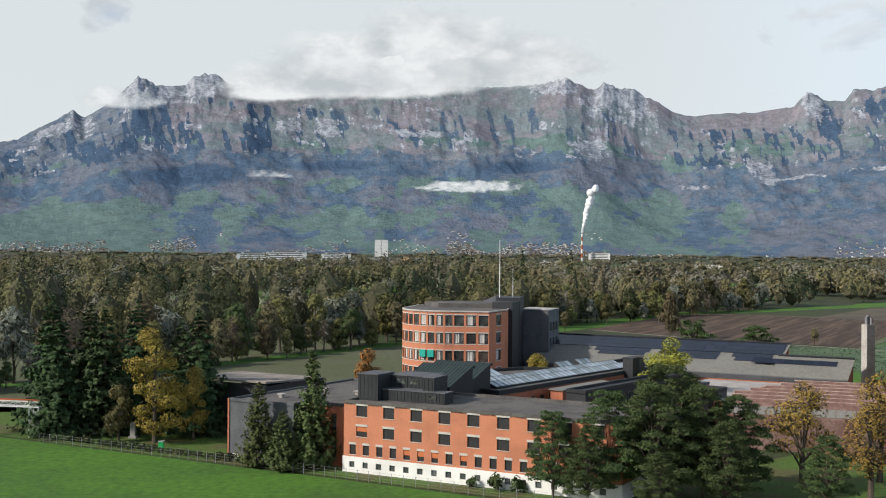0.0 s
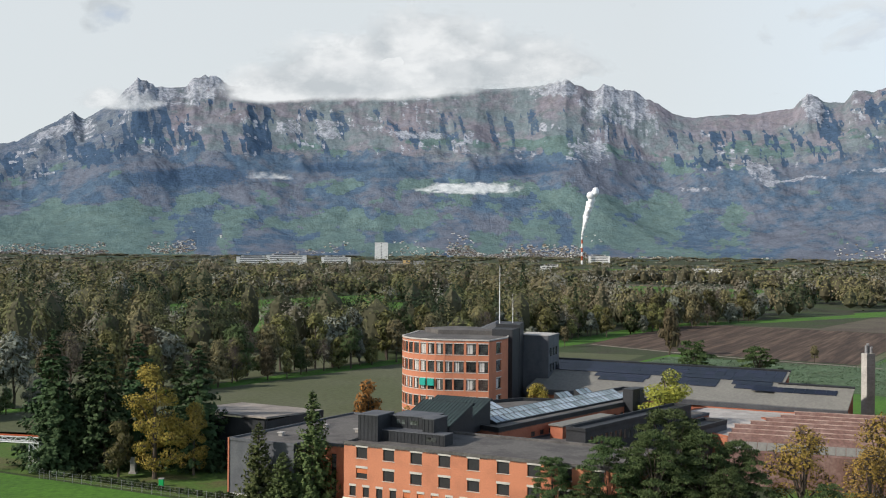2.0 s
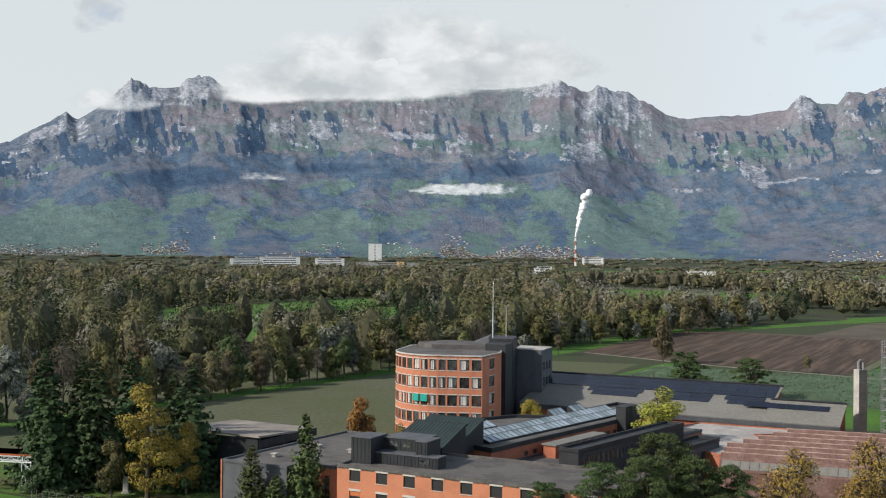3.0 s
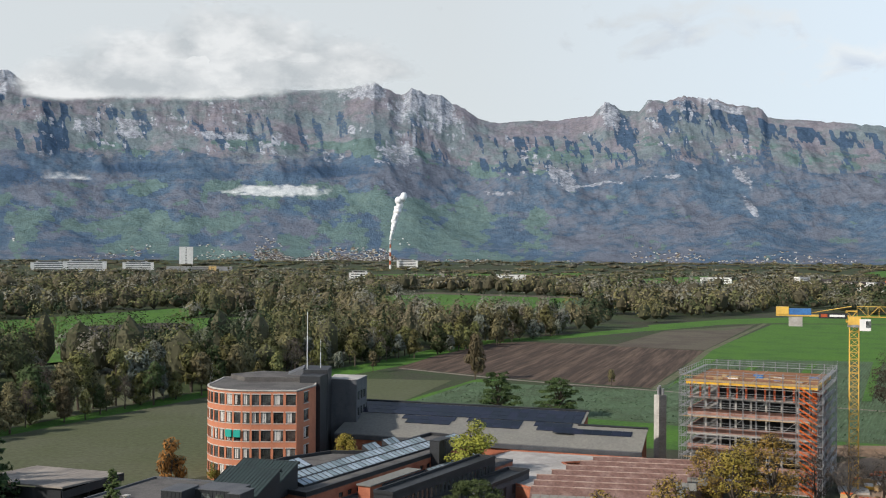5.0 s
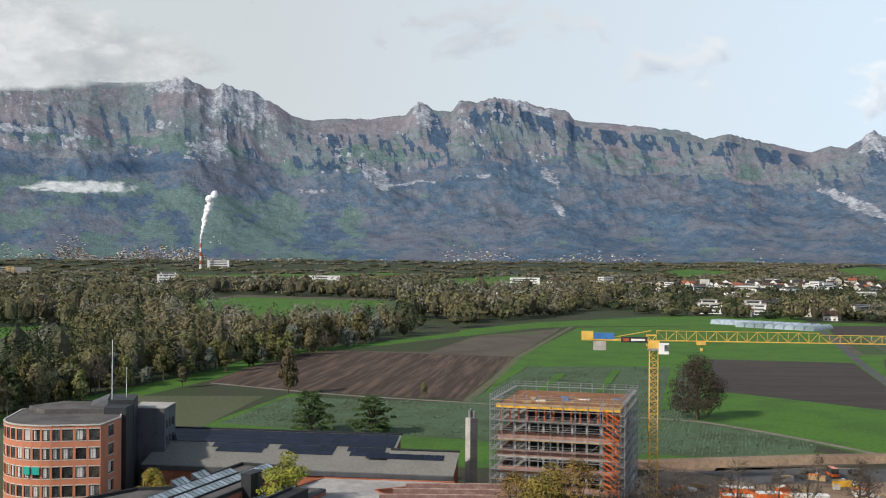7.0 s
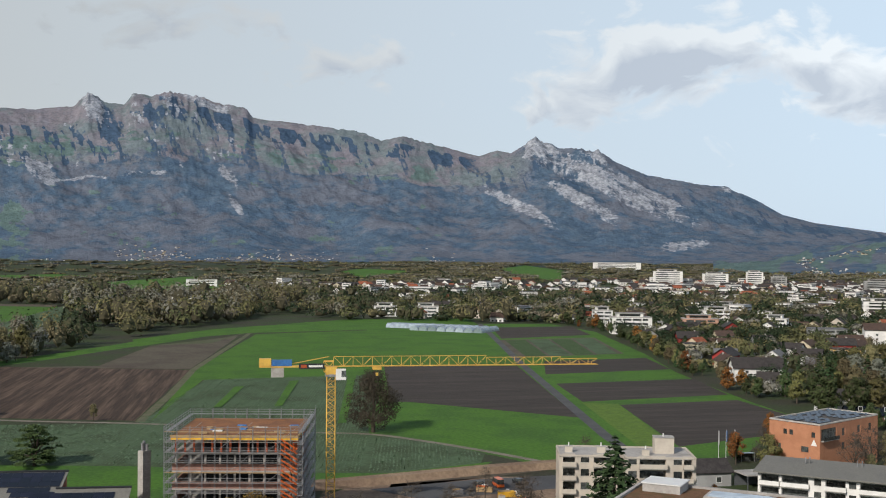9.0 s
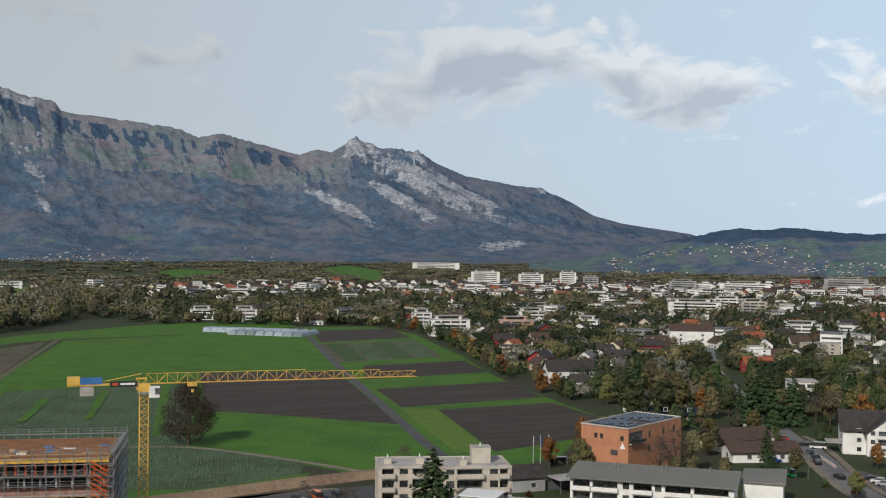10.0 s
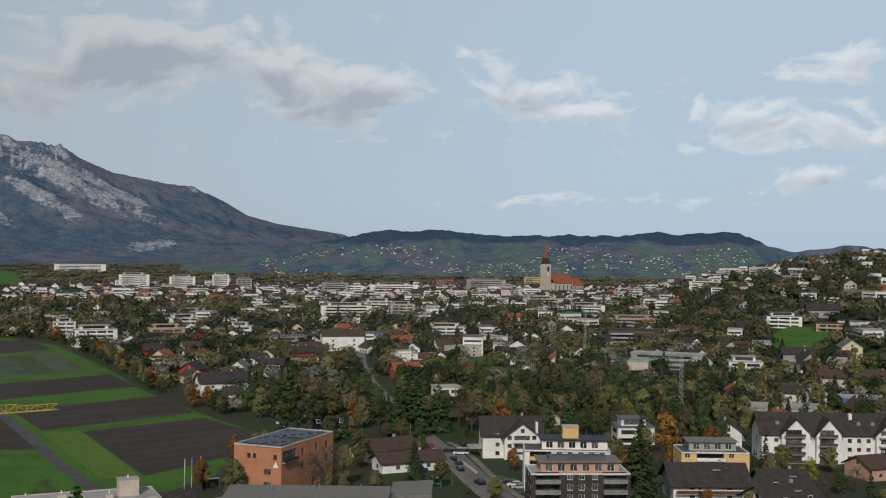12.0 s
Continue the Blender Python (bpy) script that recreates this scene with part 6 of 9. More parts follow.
for x, y, r, k, l in ((128, 196, -35, "orangep", 6), (132, 203, -35, "orangep", 7), (127, 190, -30, "white", 5), (121, 188, -30, "orangep", 4), (136, 195, -20, "orangep", 5), (143, 191, -25, "white", 6)):
    container(x, y, r, k, l)
container(132.3, 203.5, -35, "orangep", 6) if False else None
for i in range(70):
    x, y = random.uniform(108, 168), random.uniform(183, 216)
    lx = (x - 83) * 0.735 - (y - 210.5) * 0.678
    if lx < 28.5 and (x - 83) * 0.678 + (y - 210.5) * 0.735 > -2:
        continue
    k = random.choice(["timber", "orangep", "concrete", "steel", "timber", "white", "yellowp", "frame"])
    w, d, h = random.uniform(0.8, 4), random.uniform(0.6, 1.6), random.uniform(0.4, 1.5)
    e = empty("building_material", pose(x, y, 0.095, 0, 0, random.uniform(-70, 20)), {"timber": "stack of sawn timber on the site", "orangep": "orange steel skip on the site", "concrete": "concrete blocks piled on the site", "steel": "bundle of steel tubes on the site", "white": "white wrapped pallet on the site", "yellowp": "yellow formwork panels on the site", "frame": "dark steel mesh stack on the site"}[k], "building material", "site materials")
    part("block", boxm(0, w, 0, d, 0.1, h), M[k], e)
    part("bearer", boxm(0.1, 0.25, 0.05, d - 0.05, 0, 0.1), M["timber"], e)
    part("bearer", boxm(w - 0.25, w - 0.1, 0.05, d - 0.05, 0, 0.1), M["timber"], e)
    if h > 0.8:
        part("layer", boxm(0.1, w * 0.7, 0.08, d - 0.08, h, h + 0.2), M[random.choice(["timber", "white", "orangep"])], e)

# excavator
ex = empty("excavator", pose(120, 184, 0.06, 0, 0, 30), "orange tracked excavator on the site", "excavator")
for y in (-1.3, 0.8):
    part("track", boxm(-1.8, 1.8, y, y + 0.5, 0, 0.75), M["frame"], ex)
part("body", boxm(-1.9, 1.0, -1.2, 1.2, 0.85, 1.9), M["orangep"], ex)
part("cab", boxm(0.0, 1.4, 0.1, 1.2, 1.9, 2.9), M["glass"], ex)
part("boom", tube(bmesh.new(), (1.0, -0.3, 1.6), (3.6, -0.3, 4.2), 0.22, 4), M["orangep"], ex)
part("arm", tube(bmesh.new(), (3.6, -0.3, 4.2), (5.2, -0.3, 1.8), 0.18, 4), M["orangep"], ex)
part("bucket", boxm(4.8, 5.7, -0.8, 0.2, 0.8, 1.7), M["frame"], ex)


# ---------------------------------------------------------------- cars
PAINT = {}


def paint(c):
    if c not in PAINT:
        PAINT[c] = mat("car_paint", c, 0.05, 0.3, 2.0, 0.25, spec=0.5)
    return PAINT[c]


M["tyre"] = mat("tyre_rubber", (0.02, 0.02, 0.02), 0.2, 1, 8, 0.9)
CARM = {}


def car(x, y, rot, col, label, z=0.1, van=False):
    key = (col, van)
    if key not in CARM:
        L_, h = (4.4, 1.45) if not van else (5.0, 2.1)
        bm = bmesh.new()
        extrude_profile(bm, [(-L_ / 2, 0.3), (L_ / 2, 0.3), (L_ / 2, 0.75), (L_ / 2 - 0.9 if not van else L_ / 2 - 0.5, 0.92), (-L_ / 2 + 0.1, 0.95), (-L_ / 2, 0.8)], -0.88, 0.88)
        body = mesh_of("body", bm, paint(col))
        bm = bmesh.new()
        pr = [(-L_ / 2 + 0.15, 0.93), (L_ / 2 - 1.1, 0.92), (L_ / 2 - 1.8, h), (-L_ / 2 + 0.75, h)] if not van else [(-L_ / 2 + 0.05, 0.93), (L_ / 2 - 0.55, 0.92), (L_ / 2 - 1.1, h), (-L_ / 2 + 0.1, h)]
        extrude_profile(bm, pr, -0.76, 0.76)
        cabin = mesh_of("cabin", bm, M["glass"])
        roof = mesh_of("roof", boxm(pr[3][0] + 0.02, pr[2][0] - 0.02, -0.72, 0.72, h, h + 0.03), paint(col))
        tyre = mesh_of("wheel", tube(bmesh.new(), (0, -0.1, 0), (0, 0.1, 0), 0.32, 12), M["tyre"])
        lamp = mesh_of("headlight", boxm(L_ / 2, L_ / 2 + 0.02, -0.15, 0.15, 0.62, 0.74), M["wframe"])
        CARM[key] = (body, cabin, roof, tyre, lamp, L_)
    body, cabin, roof, tyre, lamp, L_ = CARM[key]
    e = empty("van" if van else "car", pose(x, y, z + gz(x, y), 0, 0, rot), label, "van" if van else "car", "parked cars")
    for n, me in (("body", body), ("cabin", cabin), ("roof", roof)):
        piece(n, me, e, Matrix())
    for sx in (-1, 1):
        for sy in (-1, 1):
            piece("wheel", tyre, e, pose(sx * L_ * 0.31, sy * 0.8, 0.32))
        piece("headlight", lamp, e, pose(0, sx * 0.6, 0))
    return e


BLACK, WHITE, RED, BLUE, SILVER, ORANGE, GREENC = (0.02, 0.022, 0.025), (0.7, 0.7, 0.7), (0.45, 0.02, 0.03), (0.02, 0.06, 0.3), (0.35, 0.37, 0.39), (0.7, 0.14, 0.03), (0.02, 0.3, 0.12)
car(167, 219, 70, BLACK, "black car parked in the asphalt yard")
car(171, 216.5, 70, ORANGE, "orange van parked in the asphalt yard", van=True)
car(177, 216, 70, BLACK, "dark estate car parked in the yard")
# ---------------------------------------------------------------- village kit
WALLS = {"white": M["white"], "cream": mat("cream_plaster", (0.62, 0.55, 0.40), 0.06, 0.25, 4.0, 0.85, col2=(0.54, 0.47, 0.34)), "yellow": mat("yellow_plaster", (0.70, 0.48, 0.20), 0.06, 0.25, 4.0, 0.85, col2=(0.62, 0.42, 0.18)),
         "grey": mat("grey_plaster", (0.34, 0.34, 0.335), 0.08, 0.25, 4.0, 0.85, col2=(0.28, 0.28, 0.275)), "beige": mat("beige_plaster", (0.52, 0.47, 0.40), 0.06, 0.25, 4.0, 0.85, col2=(0.45, 0.40, 0.34)),
         "rose": mat("rose_plaster", (0.50, 0.30, 0.22), 0.06, 0.25, 4.0, 0.85, col2=(0.44, 0.25, 0.18)), "red": mat("red_painted_boards", (0.33, 0.045, 0.04), 0.1, 0.4, 4.0, 0.8), "brown": mat("dark_wood_boards", (0.10, 0.06, 0.04), 0.2, 0.4, 5.0, 0.85),
         "darkbrick": mat("dark_brown_brick", (0.055, 0.045, 0.042), 0.2, 0.4, 6.0, 0.85), "clay": mat("clay_orange_brick", (0.46, 0.215, 0.122), 0.1, 0.3, 6.0, 0.9, col2=(0.40, 0.18, 0.10))}
ROOFS = {"dark": mat("dark_tile_roof", (0.050, 0.044, 0.042), 0.25, 0.5, 3.0, 0.8, 0.03, col2=(0.035, 0.031, 0.03)), "brown": mat("brown_tile_roof", (0.085, 0.055, 0.043), 0.25, 0.5, 3.0, 0.85, 0.03, col2=(0.06, 0.042, 0.035)),
         "red": mat("red_tile_roof", (0.30, 0.098, 0.05), 0.2, 0.5, 3.0, 0.85, 0.03, col2=(0.22, 0.07, 0.04)), "grey": mat("grey_tile_roof", (0.15, 0.15, 0.155), 0.2, 0.5, 3.0, 0.8, 0.03, col2=(0.115, 0.115, 0.12)), "pale": M["palegrey"], "zinc": M["zinc"]}
ROOFS["solarr"] = M["solar"]
WALLS.update(concrete=M["concrete"], bluep=M["bluep"])
for k, m in WALLS.items():
    M["w_" + k] = m
for k, m in ROOFS.items():
    M["r_" + k] = m
WIN2 = {}


def flat_window(w, h, deep=0.08):
    """Window of a house farther off: frame ring and pane in one small mesh."""
    key = (w, h)
    if key not in WIN2:
        bm = bmesh.new()
        t = 0.1
        box(bm, -t, w + t, -0.03, 0.06, -t, 0)
        box(bm, -t, w + t, -0.03, 0.06, h, h + t)
        box(bm, -t, 0, -0.028, 0.06, 0, h)
        box(bm, w, w + t, -0.028, 0.06, 0, h)
        k = len(bm.faces)
        box(bm, 0, w, -0.012, 0.06, 0, h)
        bm.faces.ensure_lookup_table()
        for f in bm.faces[k:]:
            f.material_index = 1
        me = mesh_of("window", bm, M["wframe"])
        me.materials.append(M["glass"])
        WIN2[key] = me
    return WIN2[key]


def gable_house(e, l, w, eave, ridge, wall, roof, over=0.7, storeys=2, chimney=True, balcony=False, plain=False):
    """A house with its ridge along x, centred on its Empty."""
    bm = bmesh.new()
    pr = [(-w / 2, 0), (w / 2, 0), (w / 2, eave), (0, ridge - 0.12), (-w / 2, eave)]
    a = [bm.verts.new((-l / 2, y, z)) for y, z in pr]
    b = [bm.verts.new((l / 2, y, z)) for y, z in pr]
    bm.faces.new(a)
    bm.faces.new(b[::-1])
    for i in range(5):
        j = (i + 1) % 5
        bm.faces.new((a[j], a[i], b[i], b[j]))
    bmesh.ops.recalc_face_normals(bm, faces=bm.faces[:])
    part("wall", bm, M["w_" + wall], e)
    sl = math.atan2(ridge - eave, w / 2)
    hyp = math.hypot(w / 2, ridge - eave) + over
    for s in (-1, 1):
        r = part("roof", boxm(-l / 2 - over, l / 2 + over, -0.02, hyp, -0.02, 0.2), M["r_" + roof], e)
        r.matrix_local = pose(0, 0, ridge, 0, 0, 90 - 90 * s if s > 0 else 180) @ pose(0, 0, 0, -math.degrees(sl))
    if chimney:
        part("chimney", boxm(l * 0.2, l * 0.2 + 0.7, 0.6, 1.3, ridge - 2, ridge + 0.8), M["concrete"], e)
    for side in range(4):
        ln = l if side % 2 == 0 else w
        m = (pose(-l / 2, -w / 2, 0), pose(l / 2, -w / 2, 0, 0, 0, 90), pose(l / 2, w / 2, 0, 0, 0, 180), pose(-l / 2, w / 2, 0, 0, 0, 270))[side]
        n = 2 if side % 2 == 0 else 1
        if side == 2 or plain and side == 3:
            continue
        if plain:
            piece("window", flat_window(1.3, 1.3), e, m @ pose(ln * 0.4, 0, 2.6))
            continue
        for k in range(storeys):
            for i in range(n):
                x = ln * (i + 0.5) / n - 0.65
                piece("window", flat_window(1.3, 1.3), e, m @ pose(x, 0, 1.0 + 2.8 * k))
        if side % 2 and ridge - eave > 2.2:
            piece("window", flat_window(1.3, 1.3), e, m @ pose(ln / 2 - 0.65, 0, eave + 0.2))
    if balcony:
        b_ = part("balcony", boxm(-l / 2 + 0.5, l / 2 - 0.5, -w / 2 - 1.4, -w / 2 + 0.01, 2.7, 2.9), M["concrete"], e)
        part("railing", boxm(-l / 2 + 0.5, l / 2 - 0.5, -w / 2 - 1.45, -w / 2 - 1.38, 2.9, 3.8), M["w_brown"], b_)


def flat_house(e, l, w, storeys, wall, roof="pale", balconies=True, band="white", pent=True, sh=2.9, plain=False):
    """A flat-roofed block of flats, centred on its Empty."""
    h = storeys * sh + 0.4
    part("wall", boxm(-l / 2, l / 2, -w / 2, w / 2, 0, h), M["w_" + wall], e)
    part("roof", boxm(-l / 2 - 0.25, l / 2 + 0.25, -w / 2 - 0.25, w / 2 + 0.25, h, h + 0.25), M["r_" + roof], e)
    if pent:
        part("penthouse", boxm(-l * 0.3, l * 0.28, -w * 0.25, w * 0.3, h + 0.25, h + 2.7), M["w_" + band], e)
        part("penthouse_roof", boxm(-l * 0.34, l * 0.32, -w * 0.32, w * 0.36, h + 2.7, h + 2.95), M["r_" + roof], e)
    for k in range(storeys):
        z = sh * k + 1.0
        n = max(2, int(l / 6)) if not plain else 2
        for i in range(n):
            piece("window", flat_window(1.7, 1.4), e, pose(-l / 2, -w / 2, 0) @ pose(l * (i + 0.5) / n - 0.85, 0, z))
        for sx, rz in ((l / 2, 90), (-l / 2, 270)):
            if not plain:
                piece("window", flat_window(1.3, 1.3), e, pose(sx, -w / 2 if rz == 90 else w / 2, 0, 0, 0, rz) @ pose(w * 0.5 - 0.65, 0, z))
        if balconies and k:
            b_ = part("balcony", boxm(-l * 0.42, -l * 0.05, -w / 2 - 1.5, -w / 2 + 0.01, sh * k - 0.1, sh * k + 0.1), M["concrete"], e)
            part("parapet", boxm(-l * 0.42, -l * 0.05, -w / 2 - 1.55, -w / 2 - 1.42, sh * k + 0.1, sh * k + 1.0), M["w_" + band], b_)


def apartment(name, m, w, d, zs, wall, label, roof_key, cols, win=(1.6, 1.4), balconies=(), bal_key="w_white", rim_key="wframe", side_cols=3, pent=None, base=0.0, style="dark", group=""):
    """A detailed block: local x along the front, y to the back; zs: floor heights and the top."""
    e = empty(name, m, label, "apartment building", group)
    top = zs[-1]
    out = [(0, 0), (w, 0), (w, d), (0, d)]
    front, side = [], []
    for z in zs[:-1]:
        front += [(c, z + 0.9, win[0], win[1]) for c in cols]
        side += [(d * (i + 0.5) / side_cols - 0.6, z + 0.9, 1.2, 1.3) for i in range(side_cols)]
    logg = []
    for x0, x1 in balconies:
        for z in zs[:-1]:
            logg.append((x0, z + 0.15, x1 - x0, 2.3))
    fr = [h for h in front if not any(h[0] + h[2] > l[0] - 0.1 and h[0] < l[0] + l[2] + 0.1 for l in logg)]
    wf = part("wall", wall_skin(bmesh.new(), 0, w, base, top, fr + logg, 0.3), M[wall], e)
    for h in fr:
        set_window(wf, Matrix(), *h, style, 0.15, sill=0.06)
    for x, z, ww, hh in logg:
        part("loggia", boxm(x, x + ww, 1.6, 1.65, z, z + hh), M["glass"], wf)
        for q in (boxm(x, x + ww, 0.3, 1.6, z - 0.1, z), boxm(x, x + ww, 0.3, 1.6, z + hh, z + hh + 0.1), boxm(x - 0.1, x, 0.3, 1.6, z, z + hh), boxm(x + ww, x + ww + 0.1, 0.3, 1.6, z, z + hh)):
            part("loggia_lining", q, M[wall], wf)
        b = part("balcony", boxm(x - 0.2, x + ww + 0.2, -1.0, 0.28, z - 0.15, z), M["concrete"], wf)
        part("parapet", boxm(x - 0.2, x + ww + 0.2, -1.05, -0.92, z, z + 0.95), M[bal_key], b)
        part("parapet", boxm(x - 0.2, x - 0.1, -0.92, -0.02, z, z + 0.95), M[bal_key], b)
        part("parapet", boxm(x + ww + 0.1, x + ww + 0.2, -0.92, -0.02, z, z + 0.95), M[bal_key], b)
    for i, (mm, ln) in enumerate(((pose(w, 0, 0, 0, 0, 90), d), (pose(w, d, 0, 0, 0, 180), w), (pose(0, d, 0, 0, 0, 270), d))):
        hs = side if i != 1 else []
        ws = part("wall", wall_skin(bmesh.new(), 0, ln, base, top, hs, 0.25), M[wall], e)
        ws.matrix_local = mm
        for h in hs:
            set_window(ws, Matrix(), *h, style, 0.12, sill=0.06)
    # solid dark block, coloured to stand in for unlit rooms
    part("interior", boxm(1.8, w - 0.6, 1.8, d - 0.6, 0.1, top - 0.4), M["frame"], e)
    flat_roof(e, out, top, roof_key, 0.22, rim_key, 0.35)
    if pent:
        x0, x1, y0, y1, h, key, rk = pent
        pw = part("penthouse", wall_skin(bmesh.new(), 0, x1 - x0, 0, h, [(1.2 + 3.2 * i, 0.4, 1.9, 1.8) for i in range(int((x1 - x0 - 1) / 3.2))], 0.2), M[key], e)
        pw.matrix_local = pose(x0, y0, top)
        for i in range(int((x1 - x0 - 1) / 3.2)):
            set_window(pw, Matrix(), 1.2 + 3.2 * i, 0.4, 1.9, 1.8, style, 0.1)
        part("penthouse_body", boxm(x0 + 0.25, x1, y0 + 0.25, y1, top, top + h), M[key], e)
        part("penthouse_roof", boxm(x0 - 0.6, x1 + 0.6, y0 - 0.8, y1 + 0.4, top + h, top + h + 0.22), M[rk], e)
    return e


# beige apartment house, two staggered blocks
AB = pose(161, 182.5, 0, 0, 0, -37.7)
beige = dict(wall="w_beige", label="beige apartment house with loggias and flat roof", roof_key="palegrey", rim_key="w_beige", style="dark", bal_key="w_beige", group="beige apartment blocks")
a1 = apartment("apartment_house", AB, 12.5, 12, [0, 2.9, 5.8, 8.7, 11.6, 13.9], cols=[4.6], win=(1.8, 1.5), balconies=((0.8, 3.4), (7.4, 11.6)), side_cols=2, **beige)
a2 = apartment("apartment_house", AB @ pose(14, -1.5, 0), 15, 13, [0, 2.9, 5.8, 8.7, 11.6, 13.9], cols=[0.6, 10.2], win=(1.8, 1.5), balconies=((3.0, 8.6), (12.4, 14.2)), side_cols=2, **beige)
for (x, y, s, h), par in (((1.5, 4, 1.6, 1.3), AB), ((8.5, 4, 1.8, 1.3), AB), ((18.0, 1.5, 1.5, 1.2), AB), ((21, 4, 4.2, 3.4), AB)):
    c_ = empty("chimney_stack", par @ pose(x, y, 13.9), "beige rendered chimney box on the roof", "chimney", "beige roof boxes")
    part("block", boxm(0, s, 0, s * 0.8, 0, h), M["w_beige"], c_)
    part("cap", boxm(-0.12, s + 0.12, -0.12, s * 0.8 + 0.12, h, h + 0.12), M["palegrey"], c_)
    part("flue", tube(bmesh.new(), (s / 2, s * 0.4, h + 0.12), (s / 2, s * 0.4, h + 0.8), 0.14, 8), M["white"], c_)

M["sedum"] = mat("dry_sedum", (0.16, 0.085, 0.045), 0.3, 0.4, 3.0, 0.95, 0.03, col2=(0.11, 0.075, 0.035))
# near flat roof with planted brown top and white rim
nr = empty("green_roof_building", pose(146.3, 143.3, 0, 0, 0, -62), "flat building with brown planted roof and white rim", "building")
house_walls(nr, [(0, -22), (30, -22), (30, 0), (0, 0)], 0, 16.6, "white", {0: [(2 + 4 * i, z, 1.8, 1.6) for i in range(7) for z in (1, 4.2, 7.4, 10.6)]}, style="dark")
core(nr, [(0, -22), (30, -22), (30, 0), (0, 0)], 0.1, 16.2)
flat_roof(nr, [(0, -22), (30, -22), (30, 0), (0, 0)], 16.6, "sedum", 0.4, "palegrey", 0.6)
part("roof_box", prism(bmesh.new(), [(2.0, -7), (8.6, -7), (8.6, -1.4), (2.0, -1.4)], 16.6, 18.0), M["palegrey"], nr)
part("roof_box_cap", boxm(1.8, 8.8, -7.2, -1.2, 18.0, 18.2), M["wframe"], nr)
part("light_well", boxm(13, 24, -9, -3.5, 16.6, 17.2), M["palegrey"], nr)
part("light_well_glass", boxm(13.5, 23.5, -8.5, -4, 17.2, 17.25), M["skyglass"], nr)

# orange brick cube with loggia and solar roof
cb = empty("brick_block", pose(249, 180.5, 0, 0, 0, 5.7), "clay-orange cubic brick block with a corner loggia", "building")
CW, CD, CH = 30.0, 15.0, 13.2
side = [(4.2, 9.7, 1.1, 1.4), (6.0, 9.7, 1.1, 1.4), (2.5, 5.6, 1.0, 1.5), (2.5, 2.0, 1.0, 1.5), (9.5, 5.6, 2.2, 1.5), (9.5, 2.0, 2.2, 1.5), (12.5, 9.7, 1.1, 1.4)]
house_walls(cb, [(0, 0), (CW, 0), (CW, CD), (0, CD)], 0, CH, "w_clay", {0: [(0.6, 9.0, 7.5, 3.0), (11, 9.4, 1.6, 2.0), (19, 9.4, 1.6, 2.0), (25, 9.4, 1.6, 2.0), (11, 5.6, 1.6, 2.0), (19, 5.6, 1.6, 2.0), (25, 5.6, 1.6, 2.0)], 3: side}, style="plain")
core(cb, [(0, 0), (CW, 0), (CW, CD), (0, CD)], 0.1, CH - 0.4)
flat_roof(cb, [(0, 0), (CW, 0), (CW, CD), (0, CD)], CH, "roofgrey", 0.25, "lintel", 0.4)
part("loggia_floor", boxm(0.3, 8.2, -0.9, 0.2, 8.85, 9.0), M["lintel"], cb)
part("loggia_rail", boxm(0.3, 8.2, -0.95, -0.88, 9.0, 9.9), M["glass"], cb)
tri = empty("warning_sign", pose(249, 180.5, 0, 0, 0, 5.7) @ pose(-0.06, 1.7, 7.6, 90, 0, 270), "white triangular sign on the brick wall", "sign")
bm = bmesh.new()
prism(bm, [(-0.9, 0), (0.9, 0), (0, 1.7)], 0, 0.06)
part("plate", bm, M["white"], tri)
sp_ = mesh_of("solar_panel", boxm(0, 1.9, 0, 1.0, 0, 0.06), M["solar"])
for i in range(12):
    for j in range(8):
        if (i + j) % 7 == 3 or 3 < i < 6 and j < 4:
            continue
        s_ = piece("solar_panel", sp_, cb, pose(1.5 + 2.2 * i, 1.2 + 1.6 * j, CH + 0.2, 12))

# long white terrace with a grey sheet roof
LB = pose(205, 165, 0, 0, 0, -62.7)
lt = apartment("terrace_house", LB, 37, 12.5, [0, 2.9, 5.8, 8.4], "w_white", "long white terrace with glazed loggias", "zinc", cols=[12.2, 19.5], win=(1.5, 1.5), balconies=((0.6, 4.6), (5.2, 11.0), (14.6, 18.8), (21.8, 27.5), (28.2, 35.8)), bal_key="w_white", side_cols=3)
bm = bmesh.new()
prism(bm, [(-0.9, -1.4), (37.9, -1.4), (37.9, 13.2), (-0.9, 13.2)], [8.62, 8.62, 9.9, 9.9], [8.85, 8.85, 10.1, 10.1])
part("roof_sheet", bm, M["zinc"], lt, "grey standing-seam sheet roof")
sm2 = mesh_of("roof_seam", tube(bmesh.new(), (0, -1.4, 8.86), (0, 13.2, 10.11), 0.03, 4), M["zinc"])
for i in range(60):
    piece("roof_seam", sm2, lt, pose(-0.6 + 0.64 * i, 0, 0))
for x, y in ((9, 8.5), (9.8, 9.2), (20, 10), (21, 10.2), (31, 9.6)):
    part("vent_pipe", tube(bmesh.new(), (x, y, 9.0), (x, y, 11.2), 0.14, 8), M["steel"], lt)
w2 = empty("terrace_wing", pose(234, 137, 0, 0, 0, -62.7), "low wing with a grey sheet roof", "building")
part("wall", boxm(0, 9, 0, 16, 0, 7.6), M["white"], w2)
part("roof", prism(bmesh.new(), [(-0.6, -0.6), (9.6, -0.6), (9.6, 16.6), (-0.6, 16.6)], 7.6, [7.8, 8.4, 8.4, 7.8]), M["zinc"], w2)

